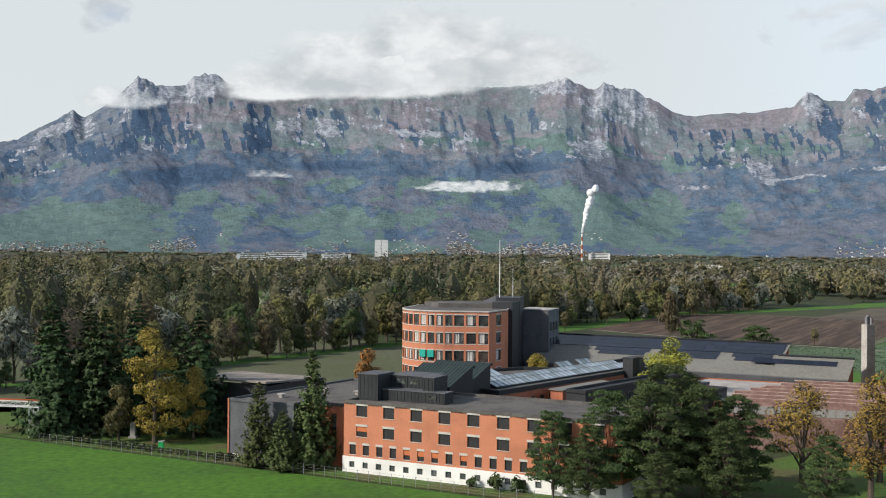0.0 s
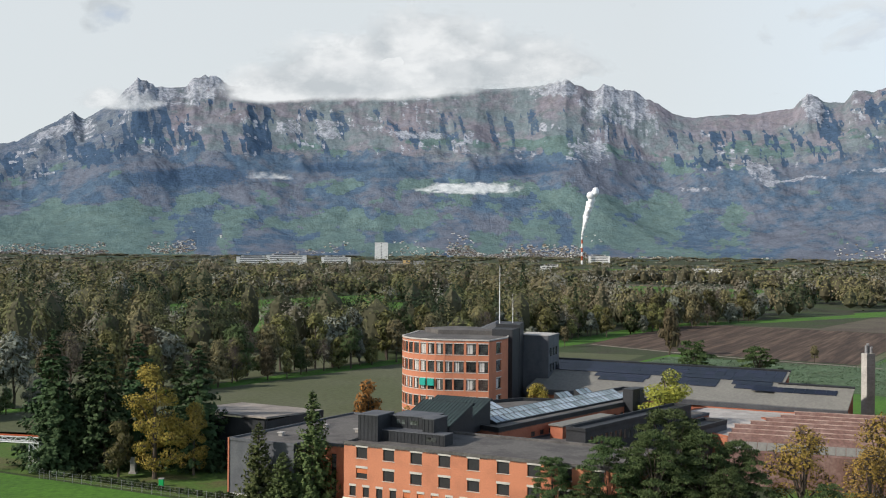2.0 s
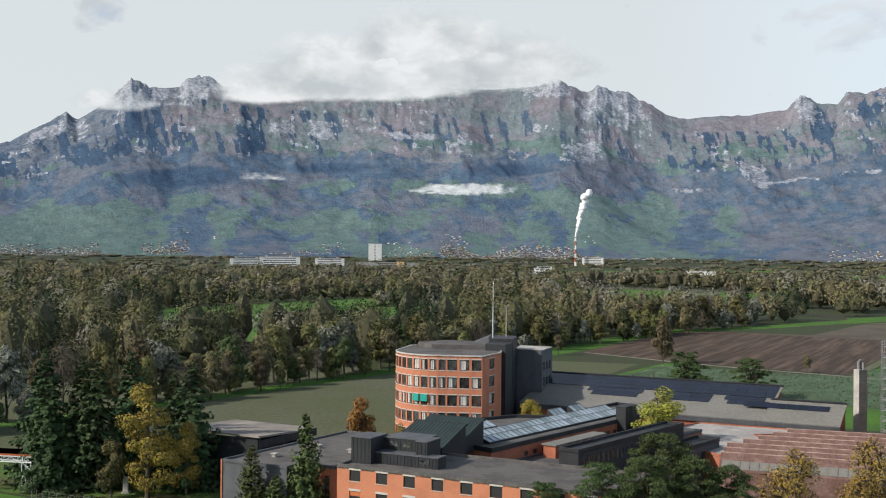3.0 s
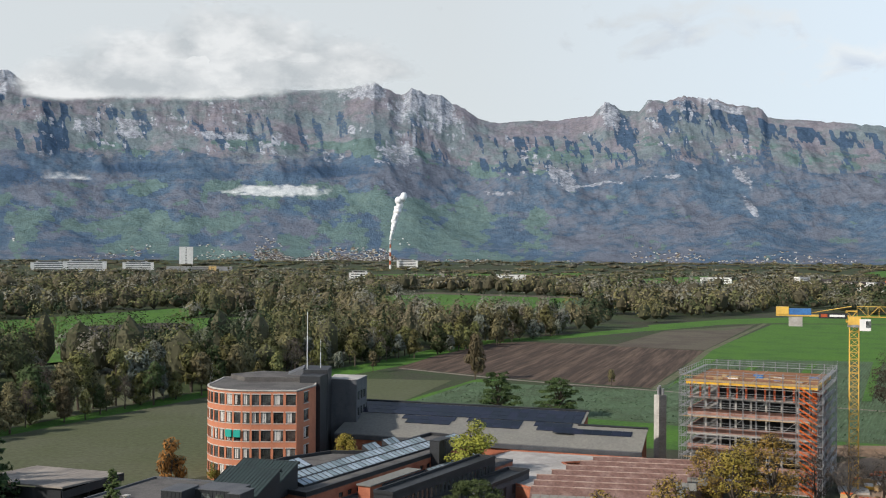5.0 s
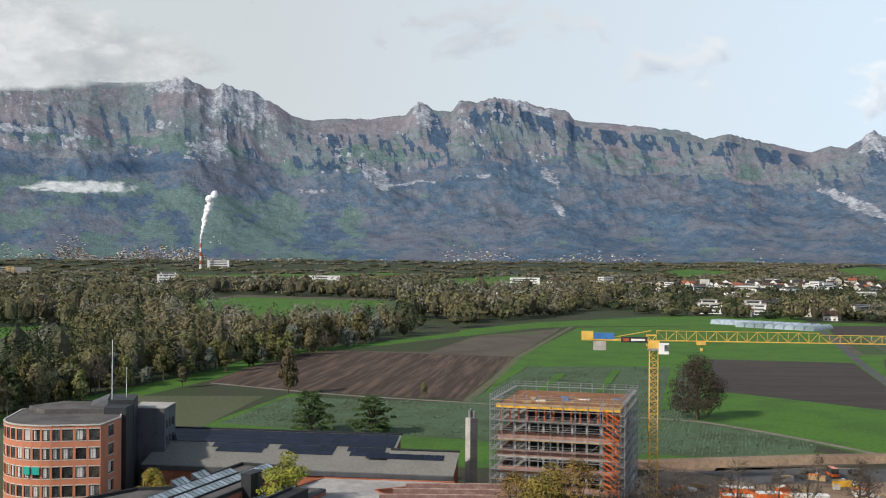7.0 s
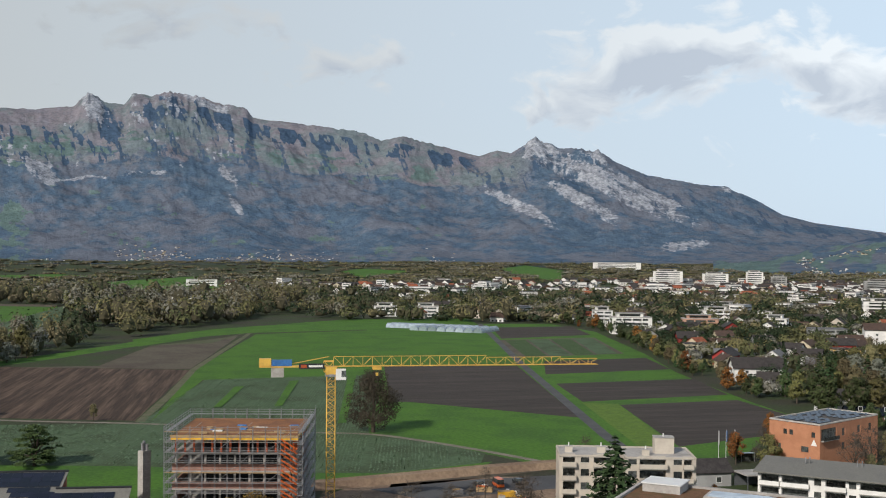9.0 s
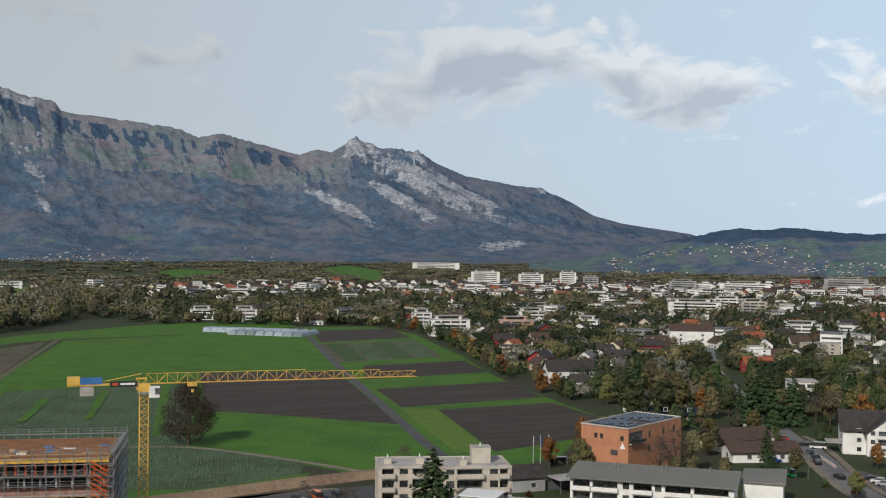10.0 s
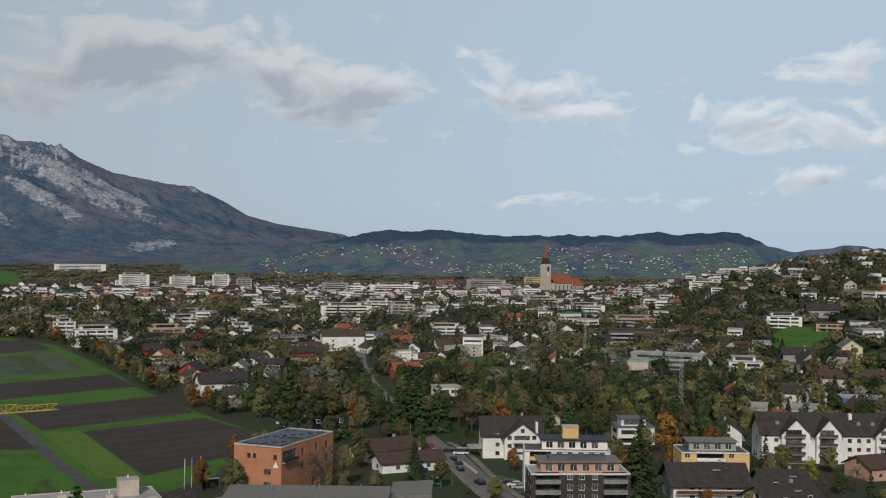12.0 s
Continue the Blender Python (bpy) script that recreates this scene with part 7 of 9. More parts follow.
# small grey timber houses and flag poles beside the fields
for x, y, rot, l, w, ev, ri, lab in ((216, 192, -25, 13, 9, 3.6, 6.0, "small grey-boarded house with dark roof"),):
    gable_house(empty("timber_house", pose(x, y, 0, 0, 0, rot), lab, "house"), l, w, ev, ri, "grey", "dark", 0.6, 1, False)
cp = empty("carport", pose(219, 179.5, 0, 0, 0, -20), "grey carport with a flat roof", "carport")
part("roof", boxm(0, 10.5, 0, 6.5, 3.4, 3.75), M["palegrey"], cp)
part("back_wall", boxm(0.2, 10.3, 6.1, 6.3, 0, 3.4), M["slate"], cp)
part("side_wall", boxm(7.6, 10.3, 0.2, 6.1, 0, 3.4), M["slate"], cp)
for x in (0.3, 7.2):
    part("post", boxm(x, x + 0.2, 0.2, 0.4, 0, 3.4), M["slate"], cp)
for i, (x, y, c) in enumerate(((243.5, 209.5, "white"), (246, 209, "bluep"), (249, 208.5, "white"))):
    fp = empty("flag_pole", pose(x, y, 0), "tall white flag pole with a furled flag", "flag pole", "flag poles")
    part("pole", tube(bmesh.new(), (0, 0, 0), (0, 0, 8.4), 0.07, 8, 0.045), M["wframe"], fp)
    part("flag", boxm(0.06, 0.5 if i == 1 else 0.3, -0.02, 0.02, 4.4 if i != 1 else 5.0, 8.2), M[c], fp)
sh_ = empty("bus_shelter", pose(247, 204.5, 0, 0, 0, -30), "small glass shelter by the flag poles", "shelter")
part("roof", boxm(0, 4, 0, 1.6, 2.4, 2.5), M["skyglass"], sh_)
part("back_pane", boxm(0.1, 3.9, 1.5, 1.55, 0.1, 2.3), M["glass"], sh_)
for x in (0.05, 3.85):
    part("post", boxm(x, x + 0.1, 0.1, 0.2, 0, 2.4), M["steel"], sh_)

# dark brick apartment house
db = apartment("apartment_house", pose(263.5, 113.2, 0, 0, 0, -59.2), 25.4, 12.5, [0, 2.7, 5.4, 8.1, 10.4], "w_darkbrick", "dark brick apartment house with pale balconies", "concrete", cols=[9.2, 12.2, 15.6], win=(1.5, 1.7), balconies=((1.2, 7.2), (18.6, 24.4)), bal_key="steel", side_cols=3,
               pent=(2.6, 23, 2.0, 11.0, 2.7, "w_rose", "zinc"), style="white")
part("roof_plant", boxm(5, 20, 4, 8, 13.35, 14.2), M["slate"], db)
# white and yellow block behind it
wb = apartment("apartment_house", pose(289.5, 126.5, 0, 0, 0, -64), 24, 12.4, [0, 2.9, 5.8, 8.7, 11.2], "w_white", "white apartment block with yellow balconies", "roofgrey", cols=[9.0, 12, 15, 18, 21], win=(1.5, 1.4), balconies=((1.5, 7.5),), bal_key="w_yellow", side_cols=3,
               pent=(5, 23.5, 3.0, 11.5, 2.6, "w_white", "black"), style="white")
part("stair_head", boxm(11, 15.5, 5, 9, 14.0, 17.2), M["w_yellow"], wb)
part("stair_head_cap", boxm(10.8, 15.7, 4.8, 9.2, 17.2, 17.4), M["lintel"], wb)

def cross_gable(e, x, w, y0, y1, eave, ridge, wall, roof, over=0.8):
    """A gabled bay across the house: front at y0, roof running back to y1."""
    bm = bmesh.new()
    va = [bm.verts.new(p) for p in ((x - w / 2, y0, 0), (x + w / 2, y0, 0), (x + w / 2, y0, eave), (x, y0, ridge - 0.15), (x - w / 2, y0, eave), (x - w / 2, y1, 0), (x + w / 2, y1, 0), (x + w / 2, y1, eave), (x, y1, ridge - 0.15), (x - w / 2, y1, eave))]
    for f in ((0, 1, 2, 3, 4), (5, 9, 8, 7, 6), (1, 6, 7, 2), (0, 4, 9, 5), (2, 7, 8, 3), (3, 8, 9, 4)):
        bm.faces.new([va[i] for i in f])
    bay = part("bay", bm, M["w_" + wall], e)
    sl = (ridge - eave) / (w / 2)
    for sg in (-1, 1):
        bm = bmesh.new()
        xe, ze = x + sg * (w / 2 + over), eave - sl * over
        vs = [bm.verts.new(p) for p in ((x, y0 - over, ridge), (xe, y0 - over, ze), (xe, y1, ze), (x, y1, ridge), (x, y0 - over, ridge + 0.25), (xe, y0 - over, ze + 0.25), (xe, y1, ze + 0.25), (x, y1, ridge + 0.25))]
        for f in ((0, 1, 2, 3), (7, 6, 5, 4), (0, 4, 5, 1), (1, 5, 6, 2), (2, 6, 7, 3), (3, 7, 4, 0)):
            bm.faces.new([vs[i] for i in f])
        bmesh.ops.recalc_face_normals(bm, faces=bm.faces[:])
        part("bay_roof", bm, M["r_" + roof], bay)
    return bay


# big white gable house by the road
wh = empty("guest_house", pose(338, 153, 0, 0, 0, -58), "large white house with steep dark roof and cross gable", "house")
gable_house(wh, 19, 12, 7.6, 12.8, "white", "dark", 1.0, 3)
bay = cross_gable(wh, 3.0, 11.5, -8.6, 0.0, 7.4, 11.8, "white", "dark", 1.0)
for x in (-1.8, 6.2):
    for z in (1.0, 3.8, 6.4):
        piece("window", flat_window(1.3, 1.3), bay, pose(x, -8.6, z))
piece("window", flat_window(1.3, 1.3), bay, pose(2.4, -8.6, 8.6))
for z in (2.8, 5.6):
    part("loggia", boxm(0.4, 5.4, -8.66, -8.59, z + 0.1, z + 2.1), M["glass"], bay)
    b_ = part("balcony", boxm(0.0, 5.8, -10.0, -8.6, z - 0.2, z), M["concrete"], bay)
    part("parapet", boxm(0.0, 5.8, -10.05, -9.92, z, z + 0.9), M["white"], b_)
part("chimney", boxm(7.6, 8.4, -6.5, -5.7, 7.4, 11.8), M["white"], wh)
part("porch_roof", boxm(-14, -8.4, -5, 3, 3.0, 3.2), M["palegrey"], wh)

# bungalows by the road
for x, y, rot, l, w, ev, ri, wal, lab in ((313, 186, -22, 20, 11, 3.6, 6.2, "cream", "cream bungalow with wide brown roof"), (300, 170, -38, 20, 9, 3.4, 5.4, "white", "white bungalow with brown balcony rail and grey roof")):
    gable_house(empty("bungalow", pose(x, y, 0, 0, 0, rot), lab, "house"), l, w, ev, ri, wal, "brown", 1.1, 1, True, False)
# yellow terraced block
tb = apartment("apartment_house", pose(326, 92, 0, 0, 0, -63), 20, 13, [0, 2.9, 5.8, 8.2], "w_yellow", "yellow terraced apartment house with white balconies", "roofgrey", cols=[1, 14.0], win=(1.5, 1.4), balconies=((4.5, 12.5),), bal_key="w_white", side_cols=3, pent=(3, 17, 4, 12, 2.6, "w_grey", "zinc"), style="white")
# long white house with steep dark roofs and cross gables
rh = empty("row_house", pose(385, 58, 0, 0, 0, -64), "long white apartment house with steep dark tiled roofs", "house")
gable_house(rh, 50, 13, 9.4, 15.2, "white", "dark", 1.0, 3, False, False)
for x, w in ((-14.5, 9.0), (-4.0, 8.0), (16, 10)):
    bay = cross_gable(rh, x, w, -8.2, 0.5, 9.6, 14.2, "white", "dark")
    for k in range(4):
        z = 0.9 + 2.8 * k
        part("loggia", boxm(x - w * 0.36, x + w * 0.2, -8.26, -8.19, z - 0.5, z + 1.5), M["glass"], bay)
        b_ = part("balcony", boxm(x - w * 0.42, x + w * 0.3, -9.6, -8.2, z - 0.75, z - 0.55), M["concrete"], bay)
        part("railing", boxm(x - w * 0.42, x + w * 0.3, -9.65, -9.55, z - 0.55, z + 0.3), M["w_brown" if w < 10 else "w_white"], b_)
for x in (-21, 2.4, 5.4, 8.4, 22.6):
    for k in range(3):
        piece("window", flat_window(1.3, 1.3), rh, pose(x, -6.5, 1.0 + 2.8 * k))
for x in (6.0, 10.5, -20):
    part("roof_window", boxm(x, x + 1.2, -4.2, -3.0, 11.9, 12.9), M["skyglass"], rh)
part("chimney", boxm(4, 5, -2.4, -1.4, 12.5, 15.4), M["white"], rh)
# chalet with wide dark roof in front
for x, y, rot, l, w, ev, ri in ((306, 80, -62, 20, 15, 5.2, 9.6), (318, 62, -62, 12, 11, 4.6, 7.6), (300, 58, -40, 16, 12, 4.0, 7.2)):
    c_ = empty("chalet", pose(x, y, 0, 0, 0, rot), "white chalet with broad dark tiled roof", "house", "chalets")
    gable_house(c_, l, w, ev, ri, "white", "dark", 1.3, 2, True, True)
    part("skylight", boxm(1.5, 3.5, -3.6, -1.8, ri - 1.4, ri - 1.2), M["skyglass"], c_)
gable_house(empty("rose_house", pose(362, 42, 0, 0, 0, -40), "rose-coloured house with brown hip-like roof", "house"), 15, 11, 4, 6.8, "rose", "brown", 0.8, 1)

# cars along the village road
for x, y, r, c, l, v in ((291, 141, 52, BLACK, "black car driving on the village road", False), (306, 155, 40, BLACK, "black car on the village road", False), (313, 159, 40, BLACK, "dark car on the village road", False), (320, 164.5, 38, BLACK, "black estate car on the village road", False),
                         (335, 182, 125, RED, "red car parked by the hedge", False), (331, 180, 125, RED, "dark red car parked by the hedge", False), (328, 176.5, 125, SILVER, "silver car parked by the hedge", False), (332.5, 172.5, 125, BLACK, "black car parked by the hedge", False),
                         (330, 167, 120, WHITE, "white van parked by the road", True), (299, 165, -38, BLUE, "blue car parked before the bungalow", False), (303, 167, -38, RED, "dark red car parked before the bungalow", False), (296, 134, 120, BLACK, "black car parked in the forecourt", False),
                         (293, 131, 120, WHITE, "white car parked in the forecourt", False), (290.5, 128.5, 120, SILVER, "silver car parked in the forecourt", False), (284, 152, 60, GREENC, "green van by the roadside garden", True)):
    car(x, y, r, c, l, 0.12, v)
field("forecourt", [(284, 128), (300, 145), (306, 141), (290, 122)], "asphalt", 0.07, "dark asphalt forecourt", "road")
road("pavement", curve_line([(258, 101), (273.5, 130), (326, 173), (341, 188)]), 2.2, "gravel", 0.14, "pale brown pavement along the road", "pavement")
road("pavement", curve_line([(266.8, 99), (283, 126), (334, 166.5), (349, 181.5)]), 2.2, "gravel", 0.14, "pale brown pavement along the road", "pavement")
bar = mesh_of("barrier", boxm(0, 2.2, 0, 0.12, 0.1, 1.0), M["white"])
bst = mesh_of("stripe", boxm(0, 0.35, -0.01, 0.13, 0.3, 0.8), M["redpaint"])
for i in range(7):
    e = empty("road_barrier", pose(303 + 1.7 * i, 147.8 + 1.55 * i, 0.1, 0, 0, 42), "red and white striped road barrier", "barrier", "road barriers")
    piece("board", bar, e, Matrix())
    for k in range(3):
        piece("stripe", bst, e, pose(0.15 + 0.7 * k, 0, 0))
    part("foot", boxm(0.2, 2.0, -0.2, 0.3, 0, 0.1), M["frame"], e)
for x, y in ((318, 176), (337, 190), (352, 203), (285, 147)):
    e = empty("street_lamp", pose(x, y, 0.0, 0, 0, 40), "slim grey street lamp", "street lamp", "street lamps")
    part("pole", tube(bmesh.new(), (0, 0, 0), (0, 0, 7), 0.08, 8, 0.05), M["steel"], e)
    part("head", boxm(-0.15, 0.9, -0.15, 0.15, 6.95, 7.1), M["steel"], e)

# church
ch = empty("church", pose(1662, 690, gz(1662, 690), 0, 0, -25), "large church with stone tower, red spire and red roof", "church")
part("tower", boxm(-6, 6, -6, 6, 0, 46), M["w_beige"], ch)
bm = bmesh.new()
v0 = [bm.verts.new(p) for p in ((-6, -6, 46), (6, -6, 46), (6, 6, 46), (-6, 6, 46), (-3, -3, 56), (3, -3, 56), (3, 3, 56), (-3, 3, 56))]
for f in ((0, 1, 5, 4), (1, 2, 6, 5), (2, 3, 7, 6), (3, 0, 4, 7)):
    bm.faces.new([v0[i] for i in f])
part("tower_gables", bm, M["r_dark"], ch)
part("spire", tube(bmesh.new(), (0, 0, 52), (0, 0, 84), 3.6, 8, 0.1), M["r_red"], ch)
part("belfry_window", boxm(-2, 2, -6.1, -6.0, 34, 42), M["glass"], ch)
part("clock", tube(bmesh.new(), (0, -6.2, 30), (0, -6.0, 30), 2.2, 16), M["white"], ch)
for x0, x1, w, ev, ri in ((8, 48, 24, 16, 30), (48, 74, 20, 12, 23)):
    n_ = part("nave", boxm(x0, x1, -w / 2, w / 2, 0, ev), M["w_beige"], ch)
    for s in (-1, 1):
        bm = bmesh.new()
        vs = [bm.verts.new(p) for p in ((x0 - 1, s * (w / 2 + 1), ev - 0.5), (x1 + 1, s * (w / 2 + 1), ev - 0.5), (x1 - 2 if x1 > 60 else x1 + 1, 0, ri), (x0 - 1, 0, ri), (x0 - 1, s * (w / 2 + 1), ev - 1), (x1 + 1, s * (w / 2 + 1), ev - 1), (x1 - 2, 0, ri - 0.5), (x0 - 1, 0, ri - 0.5))]
        for f in ((0, 1, 2, 3), (7, 6, 5, 4), (0, 4, 5, 1), (1, 5, 6, 2), (3, 7, 4, 0)):
            bm.faces.new([vs[i] for i in f])
        bmesh.ops.recalc_face_normals(bm, faces=bm.faces[:])
        part("nave_roof", bm, M["r_red"], ch)
    part("gable", prism(bmesh.new(), [(x1 - 0.5, -w / 2), (x1, -w / 2), (x1, w / 2), (x1 - 0.5, w / 2)], 0, ev + 2), M["w_beige"], ch)
    for i in range(5):
        part("church_window", boxm(x0 + 3 + (x1 - x0 - 6) * i / 4 - 1, x0 + 3 + (x1 - x0 - 6) * i / 4 + 1, -w / 2 - 0.1, -w / 2, 5, 12 if ev > 13 else 9), M["glass"], ch)


# blocks of the town and the valley, one by one
def flats(x, y, l, w, st, wall, label, turn=0.0, roof="pale", attic=True, balcony=0.45, sh=2.9, glazing=0.8):
    """A flat-roofed block that looks towards the fields, with window bands, balconies and an attic storey."""
    e = empty("apartment_house", pose(x, y, gz(x, y) - 0.2, 0, 0, -math.degrees(math.atan2(x, y)) + turn), label if len(label.split()) > 3 else label + " with flat roof", "building", "town blocks")
    h = st * sh + 0.3
    part("wall", boxm(-l / 2, l / 2, -w / 2, w / 2, 0, h), M["w_" + wall], e)
    part("roof", boxm(-l / 2 - 0.35, l / 2 + 0.35, -w / 2 - 0.35, w / 2 + 0.35, h, h + 0.3), M["r_" + roof], e)
    if attic:
        part("attic", boxm(-l * 0.36, l * 0.30, -w * 0.28, w * 0.34, h + 0.3, h + 2.7), M["w_" + wall], e)
        part("attic_window", boxm(-l * 0.30, l * 0.22, -w * 0.28 - 0.04, -w * 0.27, h + 0.7, h + 2.3), M["glass"], e)
        part("attic_roof", boxm(-l * 0.40, l * 0.34, -w * 0.34, w * 0.40, h + 2.7, h + 2.95), M["r_" + roof], e)
    for k in range(st):
        z = sh * k + 0.9
        part("window", boxm(-l * glazing / 2, l * glazing / 2, -w / 2 - 0.04, -w / 2 + 0.02, z, z + 1.45), M["glass"], e)
        for sx in (-1, 1):
            part("window", boxm(sx * l / 2 - 0.04, sx * l / 2 + 0.04, -w * 0.34, w * 0.22, z, z + 1.3), M["glass"], e)
        if balcony and k:
            bm = bmesh.new()
            x0, x1 = -l * 0.46, -l * 0.46 + l * balcony
            box(bm, x0, x1, -w / 2 - 1.6, -w / 2 - 0.05, z - 1.05, z - 0.85)
            box(bm, x0, x1, -w / 2 - 1.65, -w / 2 - 1.5, z - 0.85, z + 0.15)
            part("balcony", bm, M["w_white" if wall == "white" else "w_grey"], e)
        n = max(2, int(l / 7))
        for i in range(1, n):
            q = -l / 2 + l * i / n
            if st * n < 18:
                part("pier", boxm(q - 0.5, q + 0.5, -w / 2 - 0.07, -w / 2 - 0.03, z, z + 1.45), M["w_" + wall], e)
    return e


# village and town
flats(611, 643, 14, 12, 4, "white", "white block of flats with attic", 12)
flats(566, 567, 28, 13, 4, "white", "white block of flats with broad balconies", 10, balcony=0.5)
flats(634, 564, 26, 13, 3, "rose", "rose-grey block of flats with balconies", 8)
flats(686, 536, 17, 12, 3, "white", "white modern flats with terraces", -8)
flats(625, 448, 23, 13, 3, "grey", "grey block with dark window bands", 14, "grey", False)
flats(488, 435, 16, 10, 2, "cream", "cream block of flats with dark roof", 10, "dark", False, 0)
flats(809, 424, 34, 14, 2, "white", "long white low building", 6)
flats(531, 369, 14, 11, 2, "yellow", "yellow house with flat roof", 12, "brown", False)
flats(905, 582, 48, 15, 5, "white", "large white town block", 6)
flats(960, 552, 24, 14, 5, "beige", "beige town block", 10)
flats(990, 728, 42, 15, 3, "white", "white town block with bands", -6)
flats(1476, 862, 72, 24, 4, "white", "white office block with blue-green bands", 0, sh=3.4)
flats(1417, 931, 39, 22, 5, "grey", "grey-green office block", 4, sh=3.2)
flats(1660, 795, 64, 26, 5, "grey", "grey glass office block", 3, sh=3.6)
flats(1330, 1250, 46, 24, 7, "white", "tall white office block", 2, sh=3.3)
flats(1385, 1200, 40, 24, 6, "white", "long white office block", 2, sh=3.3)
flats(1425, 1155, 26, 22, 7, "white", "white office block", 2, sh=3.3)
flats(1440, 1120, 24, 20, 5, "grey", "blue-grey glass office block", 2, sh=3.3)
flats(1880, 1930, 112, 40, 5, "white", "long white factory on the plain", 0, attic=False, sh=3.4)
flats(639, 188, 42, 15, 3, "grey", "long grey school with window bands", -12, "pale", False, 0)
flats(928, 304, 43, 16, 3, "rose", "salmon-coloured town block", 4)
flats(774, 254, 36, 15, 4, "brown", "dark brown block of flats", 5, "dark", False)
flats(616, 139, 18, 12, 3, "white", "white flats with dark window frames", 8)
flats(475, 93, 34, 18, 1, "concrete", "unfinished concrete building with flat slab roof", 8, "pale", False, 0, 4.4)
flats(523, 66, 20, 14, 1, "bluep", "building site with blue panels and timber", 10, "pale", False, 0, 4.6)
flats(502, 319, 17, 13, 1, "grey", "low grey flat-roofed house", 6, "zinc", False, 0, 4.4)
flats(429, 224, 11, 11, 3, "white", "white modern house with a sloping parapet", 15, "pale", False)
flats(384, 126, 13, 12, 2, "white", "white terrace flats with grey roof", 12, "grey", True)
flats(1928, 825, 34, 20, 4, "yellow", "yellow office block by the church", 0, sh=3.6, attic=False)
flats(1712, 898, 30, 18, 4, "red", "red town block", 0, sh=3.4, attic=False)
flats(793, 1174, 54, 16, 3, "white", "white building with tall arched windows", 0, sh=3.6, attic=False, balcony=0)
flats(526, 826, 20, 12, 3, "white", "white block of flats by the greenhouses", 0)
flats(556, 806, 20, 12, 3, "white", "white block of flats with bands", 4)
flats(657, 1529, 44, 20, 3, "white", "white farm building on the plain", 0, attic=False, sh=3.6)
flats(872, 168, 26, 14, 3, "white", "white hillside flats with terraces", 10, "grey")
flats(847, 129, 22, 12, 2, "rose", "hillside flats with brick-red wall", 6, "brown", False)
flats(1120, 420, 40, 16, 4, "white", "white town block with balconies", 8)
flats(1240, 520, 44, 18, 4, "beige", "beige town block with balconies", 4)
flats(1060, 640, 34, 15, 4, "white", "white flats in the town", 12)
flats(1230, 760, 50, 18, 4, "white", "long white town building", -5)
flats(1300, 340, 36, 16, 4, "white", "white hillside block", 6)
flats(740, 640, 26, 13, 3, "white", "white flats with attic storey", 16)
flats(820, 700, 24, 13, 3, "grey", "grey flats with pale roof", -10)
# valley floor by the mountains
flats(-103, 2147, 120, 30, 3, "grey", "long pale industrial hall", 0, attic=False, balcony=0, sh=3.4, glazing=0.3)
flats(-78, 2120, 14, 12, 4, "yellow", "yellow cube-shaped building", 0, attic=False, balcony=0, sh=3.2, glazing=0.3)
flats(153, 1649, 33, 18, 4, "white", "white factory building", 0, balcony=0, sh=3.5)
flats(-157, 2639, 31, 26, 12, "white", "tall white silo building", 0, attic=False, balcony=0, sh=3.6, glazing=0.1)
flats(-307, 2124, 76, 26, 5, "white", "white industrial block with blue bands", 0, balcony=0, sh=4.0)
flats(-230, 2300, 60, 24, 4, "white", "white industrial block", 0, balcony=0, sh=3.6)
flats(-390, 2250, 70, 24, 4, "white", "pale industrial hall", 0, balcony=0, sh=3.6)
flats(330, 2440, 46, 24, 5, "white", "white power plant block", 0, balcony=0, sh=3.6)
flats(376, 1644, 54, 24, 3, "white", "white industrial hall", 0, attic=False, balcony=0, sh=3.8, glazing=0.3)
st_ = empty("smoke_stack", pose(290, 2420, gz(290, 2420)), "tall red and white banded smoke stack", "chimney")
for k in range(6):
    part("band", tube(bmesh.new(), (0, 0, 9 * k), (0, 0, 9 * k + 9), 2.4 - 0.15 * k, 12, 2.25 - 0.15 * k), M["white" if k % 2 == 0 else "redpaint"], st_)

for x, y, l in ((319, 930, 30), (364, 926, 30)):
    e = empty("barn", pose(x, y, 0, 0, 0, -22), "long low barn with grey sloping roof", "barn", "valley barns")
    gable_house(e, l, 15, 3.6, 7.2, "brown", "grey", 0.8, 1, False, False, True)

for x, y, turn, l, w, ev, ri, wal, roof, lab in ((605, 511, 100, 15, 13, 6.0, 10.4, "red", "dark", "red-painted house with white gable"), (635, 411, 8, 28, 14, 10.5, 14.0, "white", "brown", "white four-storey house with shallow gable"), (411, 332, 14, 22, 12, 6.4, 10.4, "white", "dark", "white house with dark hipped roof"),
                                                 (517, 295, 20, 14, 10, 4.6, 8.2, "red", "red", "red house with red tiled roof"), (920, 147, 10, 24, 13, 6.4, 11.0, "grey", "dark", "grey hillside house with solar roof"), (720, 99, 100, 17, 12, 8.6, 13.0, "cream", "grey", "cream hillside house with grey gable roof"),
                                                 (580, 87, 6, 15, 11, 7.4, 10.8, "beige", "brown", "beige row house with brown roof"), (592, 69, 8, 14, 11, 7.0, 10.4, "rose", "brown", "rose row house with brown roof"), (349, 232, 8, 17, 10, 2.6, 4.6, "brown", "solarr", "low shed with a solar roof")):
    e = empty("house", pose(x, y, gz(x, y) - 0.2, 0, 0, -math.degrees(math.atan2(x, y)) + turn), lab, "house")
    gable_house(e, l, w, ev, ri, wal, roof, 0.9, 3 if ev > 8 else 2, True, False)

